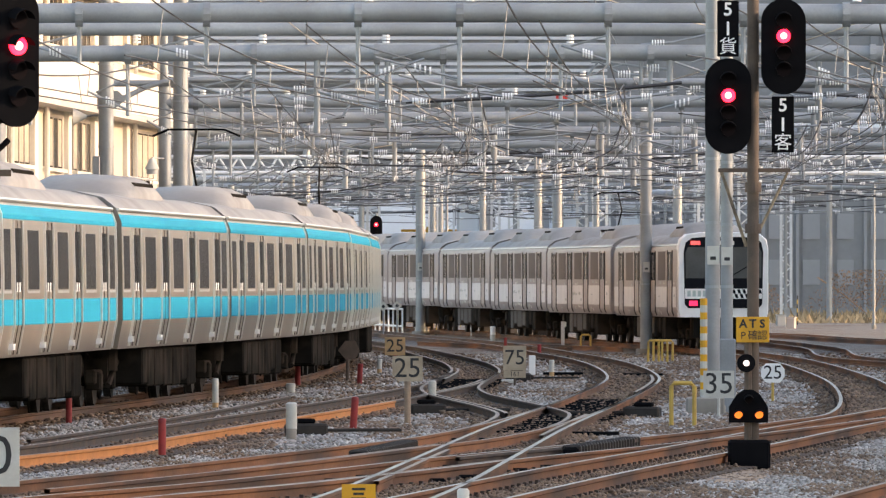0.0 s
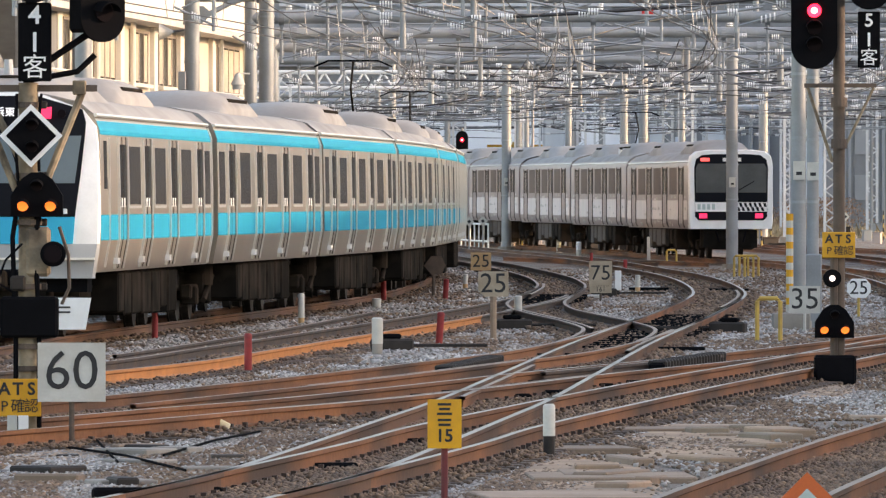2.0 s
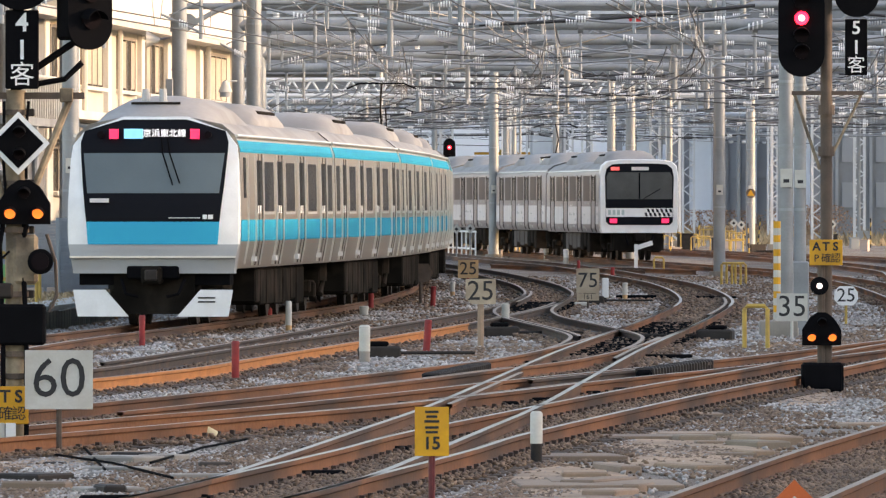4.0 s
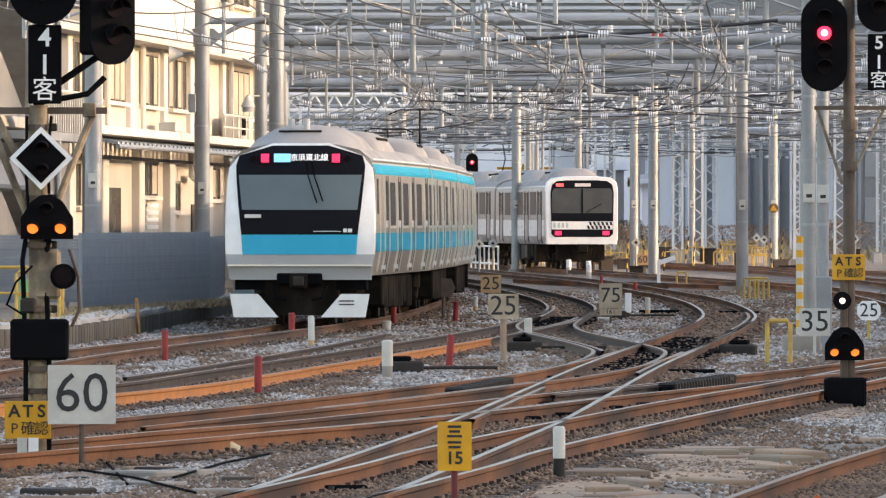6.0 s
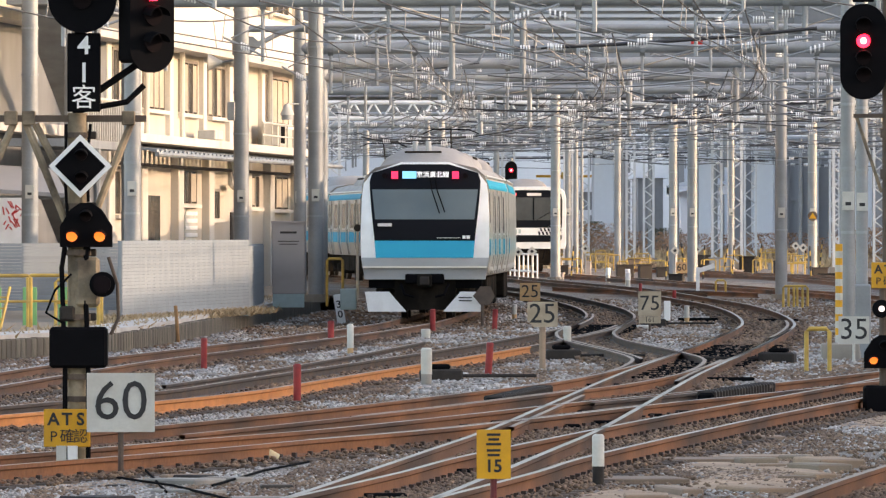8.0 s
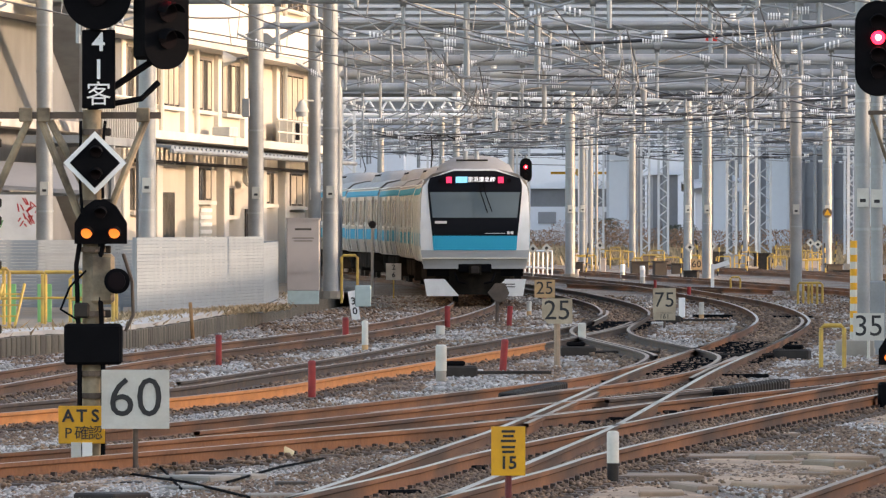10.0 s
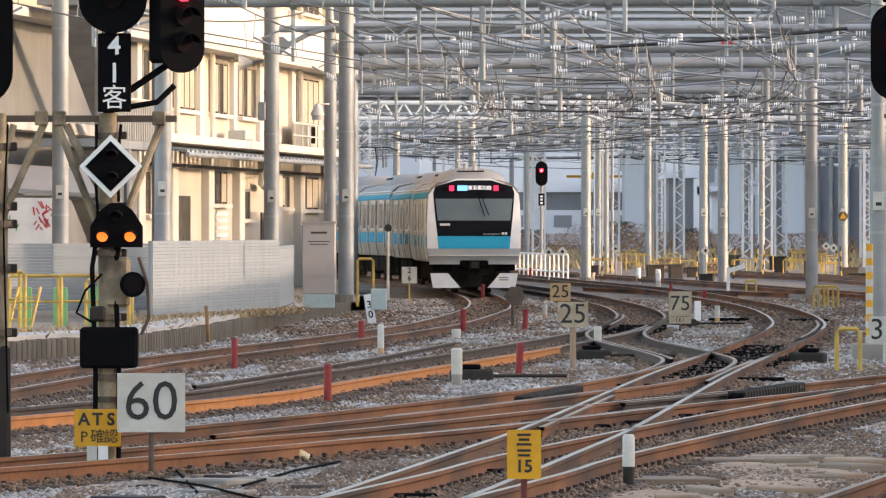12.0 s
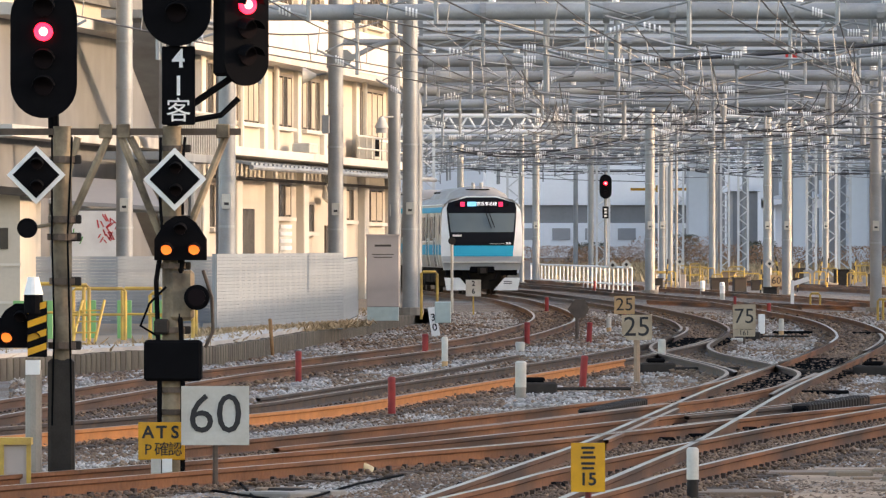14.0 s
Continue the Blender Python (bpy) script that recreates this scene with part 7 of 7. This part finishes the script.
# ribbed black covers along the rails
for (xa, ya), (xb, yb) in (((0.32, 115.5), (1.02, 123.5)), ((3.0, 119), (4.0, 126))):
    ln = math.hypot(xb - xa, yb - ya)
    t = thing("ribbed_cover", "black ribbed rubber cover along a rail", "track gear", pose(xa, ya, GROUND_Z, 0, 0, math.degrees(math.atan2(yb - ya, xb - xa))))
    k = Kit()
    k.box(0, ln, -0.10, 0.10, 0.0, 0.20, BLACK, bevel=0.03)
    k.part("cover", t)
    for d in np.arange(0.1, ln, 0.32):
        k = Kit()
        k.box(d, d + 0.12, -0.12, 0.12, 0.0, 0.225, IRON, bevel=0.02)
        k.part("rib", t)
# weathered boards, kerb stones and scraps in the earth between the nearest tracks
rnd = random.Random(41)
for i in range(15):
    y = rnd.uniform(70, 98)
    x = float(np.interp(y, [60, 72, 86, 98], [0.0, 0.7, 2.0, 3.6])) + rnd.uniform(0.0, 1.3)
    slab_thing("broken_board", (x, y), rnd.uniform(0.12, 0.5), rnd.uniform(0.2, 1.4), rnd.uniform(0.04, 0.08), rnd.uniform(-25, 25), rnd.choice((PLANK, SOIL, PLANK, EARTH)), "broken weathered board lying in the earth", "board")
for i in range(16):
    y = rnd.uniform(72, 92)
    x = -0.041 * y + rnd.uniform(0.0, 1.9)
    slab_thing("broken_board", (x, y), rnd.uniform(0.15, 0.6), rnd.uniform(0.1, 0.5), rnd.uniform(0.03, 0.08), rnd.uniform(-40, 40), rnd.choice((PLANK, CONCRETE, IRON, UNDERBOX)), "broken weathered board lying beside the signal", "board")

# ---- loose ballast ----
rs = np.random.RandomState(3)
BASE = np.array([(1, 0, 0), (-1, 0, 0), (0, 1, 0), (0, -1, 0), (0, 0, 1), (0, 0, -1)], float)
TRI = np.array([(0, 2, 4), (2, 1, 4), (1, 3, 4), (3, 0, 4), (2, 0, 5), (1, 2, 5), (3, 1, 5), (0, 3, 5)])


LINES = np.array([(p.x, p.y) for q in (PATH_A, PATH_B, PATH_C, PATH_D, PATH_F, PATH_G, PATH_E, PATH_L) for p in spline(q, 2.0) if p.y < 320])


def near_track(x, y, reach):
    """True where a point lies within reach of the middle of some track."""
    out = np.zeros(len(x), bool)
    for lx, ly in LINES:
        out |= (np.abs(y - ly) < 1.4) & (np.abs(x - lx - (y - ly) * 0.1) < reach)
    return out


def stone_mesh(x, y, s, name, label, material, lift):
    n = len(x)
    jit = 1 + 0.5 * (rs.rand(n, 6, 1) - 0.5)
    v = BASE[None] * jit * s[:, None, None] * np.array([1, 1, 0.7])
    ang = rs.rand(n) * 6.283
    tilt = (rs.rand(n) - 0.5) * 1.6
    ct, st = np.cos(tilt)[:, None], np.sin(tilt)[:, None]
    v = np.stack([v[..., 0] * ct - v[..., 2] * st, v[..., 1], v[..., 0] * st + v[..., 2] * ct], -1)
    c, q = np.cos(ang)[:, None], np.sin(ang)[:, None]
    v = np.stack([v[..., 0] * c - v[..., 1] * q, v[..., 0] * q + v[..., 1] * c, v[..., 2]], -1)
    v[..., 0] += x[:, None]
    v[..., 1] += y[:, None]
    v[..., 2] += (GROUND_Z + 0.012 + np.maximum(0, (y - 280) * 0.002) + lift)[:, None]
    f = (TRI[None] + 6 * np.arange(n)[:, None, None]).reshape(-1, 3)
    me = bpy.data.meshes.new(name)
    me.vertices.add(n * 6)
    me.vertices.foreach_set("co", v.reshape(-1))
    me.loops.add(len(f) * 3)
    me.loops.foreach_set("vertex_index", f.reshape(-1).astype(np.int32))
    me.polygons.add(len(f))
    me.polygons.foreach_set("loop_start", np.arange(0, len(f) * 3, 3, dtype=np.int32))
    me.update(calc_edges=True)
    me.validate()
    me.materials.append(material)
    tagged(new(name, me), label, "ballast", kind="stuff")


def ballast_stones(n, y0, y1, size, where):
    """Crushed stone, grey in the open and rust-stained along the tracks."""
    t_ = rs.rand(n)
    y = 1 / (1 / y0 + (1 / y1 - 1 / y0) * t_)
    x = y * (-0.058 + 0.118 * rs.rand(n))
    s = size * (0.6 + 0.8 * rs.rand(n))
    on_track = near_track(x, y, 0.62 + 0.35 * rs.rand(n))
    # trodden earth between the two nearest tracks is mostly bare
    bare = (y < 96) & (x > np.interp(y, [60, 72, 86, 96], [-0.9, 0.3, 1.6, 3.0])) & (x < np.interp(y, [60, 69, 82, 96], [0.8, 1.7, 3.4, 5.0]))
    patch = np.array([noise.noise((a * 0.8, b * 0.18, 3.0)) for a, b in zip(x, y)]) > -0.08
    keep = ~(bare & patch & (rs.rand(n) < 0.9))
    rusty = np.array([noise.noise((a * 0.45, b * 0.05, 9.0)) + 0.5 * noise.noise((a * 1.6, b * 0.2, 4.0)) for a, b in zip(x, y)]) > 0.02
    brown = on_track | (rusty & (rs.rand(n) < 0.8)) | (bare & (rs.rand(n) < 0.4)) | (rs.rand(n) < 0.12)
    lift = np.where(on_track, 0.02 + 0.035 * rs.rand(n), 0.0)
    for pick, m_, lb in ((keep & ~brown, STONE, "loose grey crushed stones " + where), (keep & brown, STONE_RUST, "rust-stained crushed stones " + where)):
        stone_mesh(x[pick], y[pick], s[pick], "ballast_stones", lb, m_, lift[pick])


ballast_stones(150000, 58, 130, 0.028, "between the nearer tracks")
ballast_stones(75000, 130, 300, 0.05, "along the far tracks")

# trodden earth between the nearest tracks and at the foot of the signal
def earth_patch(cx, cy, rx, ry, label, h=0.025, material=EARTH):
    k = Kit()
    ring = [(cx + rx * (1 + 0.35 * noise.noise((math.cos(a) * 2, math.sin(a) * 2, cx))) * math.cos(a), cy + ry * (1 + 0.35 * noise.noise((math.cos(a) * 2, math.sin(a) * 2, cy))) * math.sin(a)) for a in np.linspace(0, 2 * math.pi, 40, endpoint=False)]
    inner = [(cx + (x - cx) * 0.6, cy + (y - cy) * 0.6) for x, y in ring]
    k.loft([[(x, y, GROUND_Z - 0.01) for x, y in ring], [(x, y, GROUND_Z + h) for x, y in inner]], material)
    solo("earth_patch", k, label, "earth", group="earth patches", kind="structure")


GREASE = mat("black_greasy_grime", (0.032, 0.026, 0.022), 0.8, vary=0.4, scale=2, fine=25, bump=0.6, stain=(0.10, 0.07, 0.05), amount=0.7, spec=0.2)
for cx, cy, rx, ry in ((3.15, 150, 0.75, 9), (2.5, 174, 0.8, 10), (2.0, 130, 0.6, 7), (1.3, 112, 0.55, 6), (0.1, 84, 0.45, 4), (3.3, 222, 0.7, 14), (-0.7, 101, 0.5, 4), (4.3, 160, 0.5, 9)):
    earth_patch(cx, cy, rx, ry, "black greasy grime around a turnout", 0.035, GREASE)
earth_patch(1.35, 75, 0.75, 9.5, "brown trodden earth between two tracks")
earth_patch(2.6, 88, 0.8, 8, "brown trodden earth between two tracks")
earth_patch(-3.4, 84, 1.1, 4.5, "brown earth at the foot of the signal mast")
earth_patch(4.6, 112, 0.9, 7, "brown earth around the signal foot")



# ---- moving things ----
def along(line):
    s = [0.0]
    for a, b in zip(line, line[1:]):
        s.append(s[-1] + math.hypot(b.x - a.x, b.y - a.y))
    return np.array(s), np.array([p.x for p in line]), np.array([p.y for p in line])


def place_car(table, s, length):
    sx, xs_, ys_ = table
    def at(q):
        return np.interp(q, sx, xs_), np.interp(q, sx, ys_)
    (x0, y0), (x1, y1) = at(s + length * 0.15), at(s + length * 0.85)
    a = math.atan2(y1 - y0, x1 - x0)
    x, y = x0 - math.cos(a) * length * 0.15, y0 - math.sin(a) * length * 0.15
    return pose(x, y, rise(y + 8), 0, 0, math.degrees(a) - 90)


# seconds and the distance ahead of the eye at which the train's last end stands
COMMUTER = [(0, 116), (1.5, 131), (2, 137), (3, 151.5), (5.5, 180.5), (6.5, 193.5), (7.5, 209), (9, 236), (11.5, 287), (14, 346)]
TEST = [(0, 292), (3, 325), (5.5, 358.5), (7.5, 393), (9, 416), (14, 500)]


def run(train, path, times):
    line = spline(path, 1.0)
    table = along(line)
    ts, yy = [q[0] for q in times], [q[1] for q in times]
    for i, car in enumerate(train):
        rows = []
        for t in np.arange(0, 14.01, 0.5):
            # a smooth reading of the distance at t
            y = sum(np.interp(min(max(t + e, 0), 14), ts, yy) for e in (-0.6, -0.3, 0, 0.3, 0.6)) / 5 if 0.6 < t < 13.4 else np.interp(t, ts, yy)
            s = np.interp(y, table[2], table[0]) + 20.0 * i
            rows.append((float(t), place_car(table, s, 19.5)))
        walk(car, rows)


def motions():
    run(cars, PATH_A, COMMUTER)
    run(test_cars, PATH_F[9:], TEST)


motions()
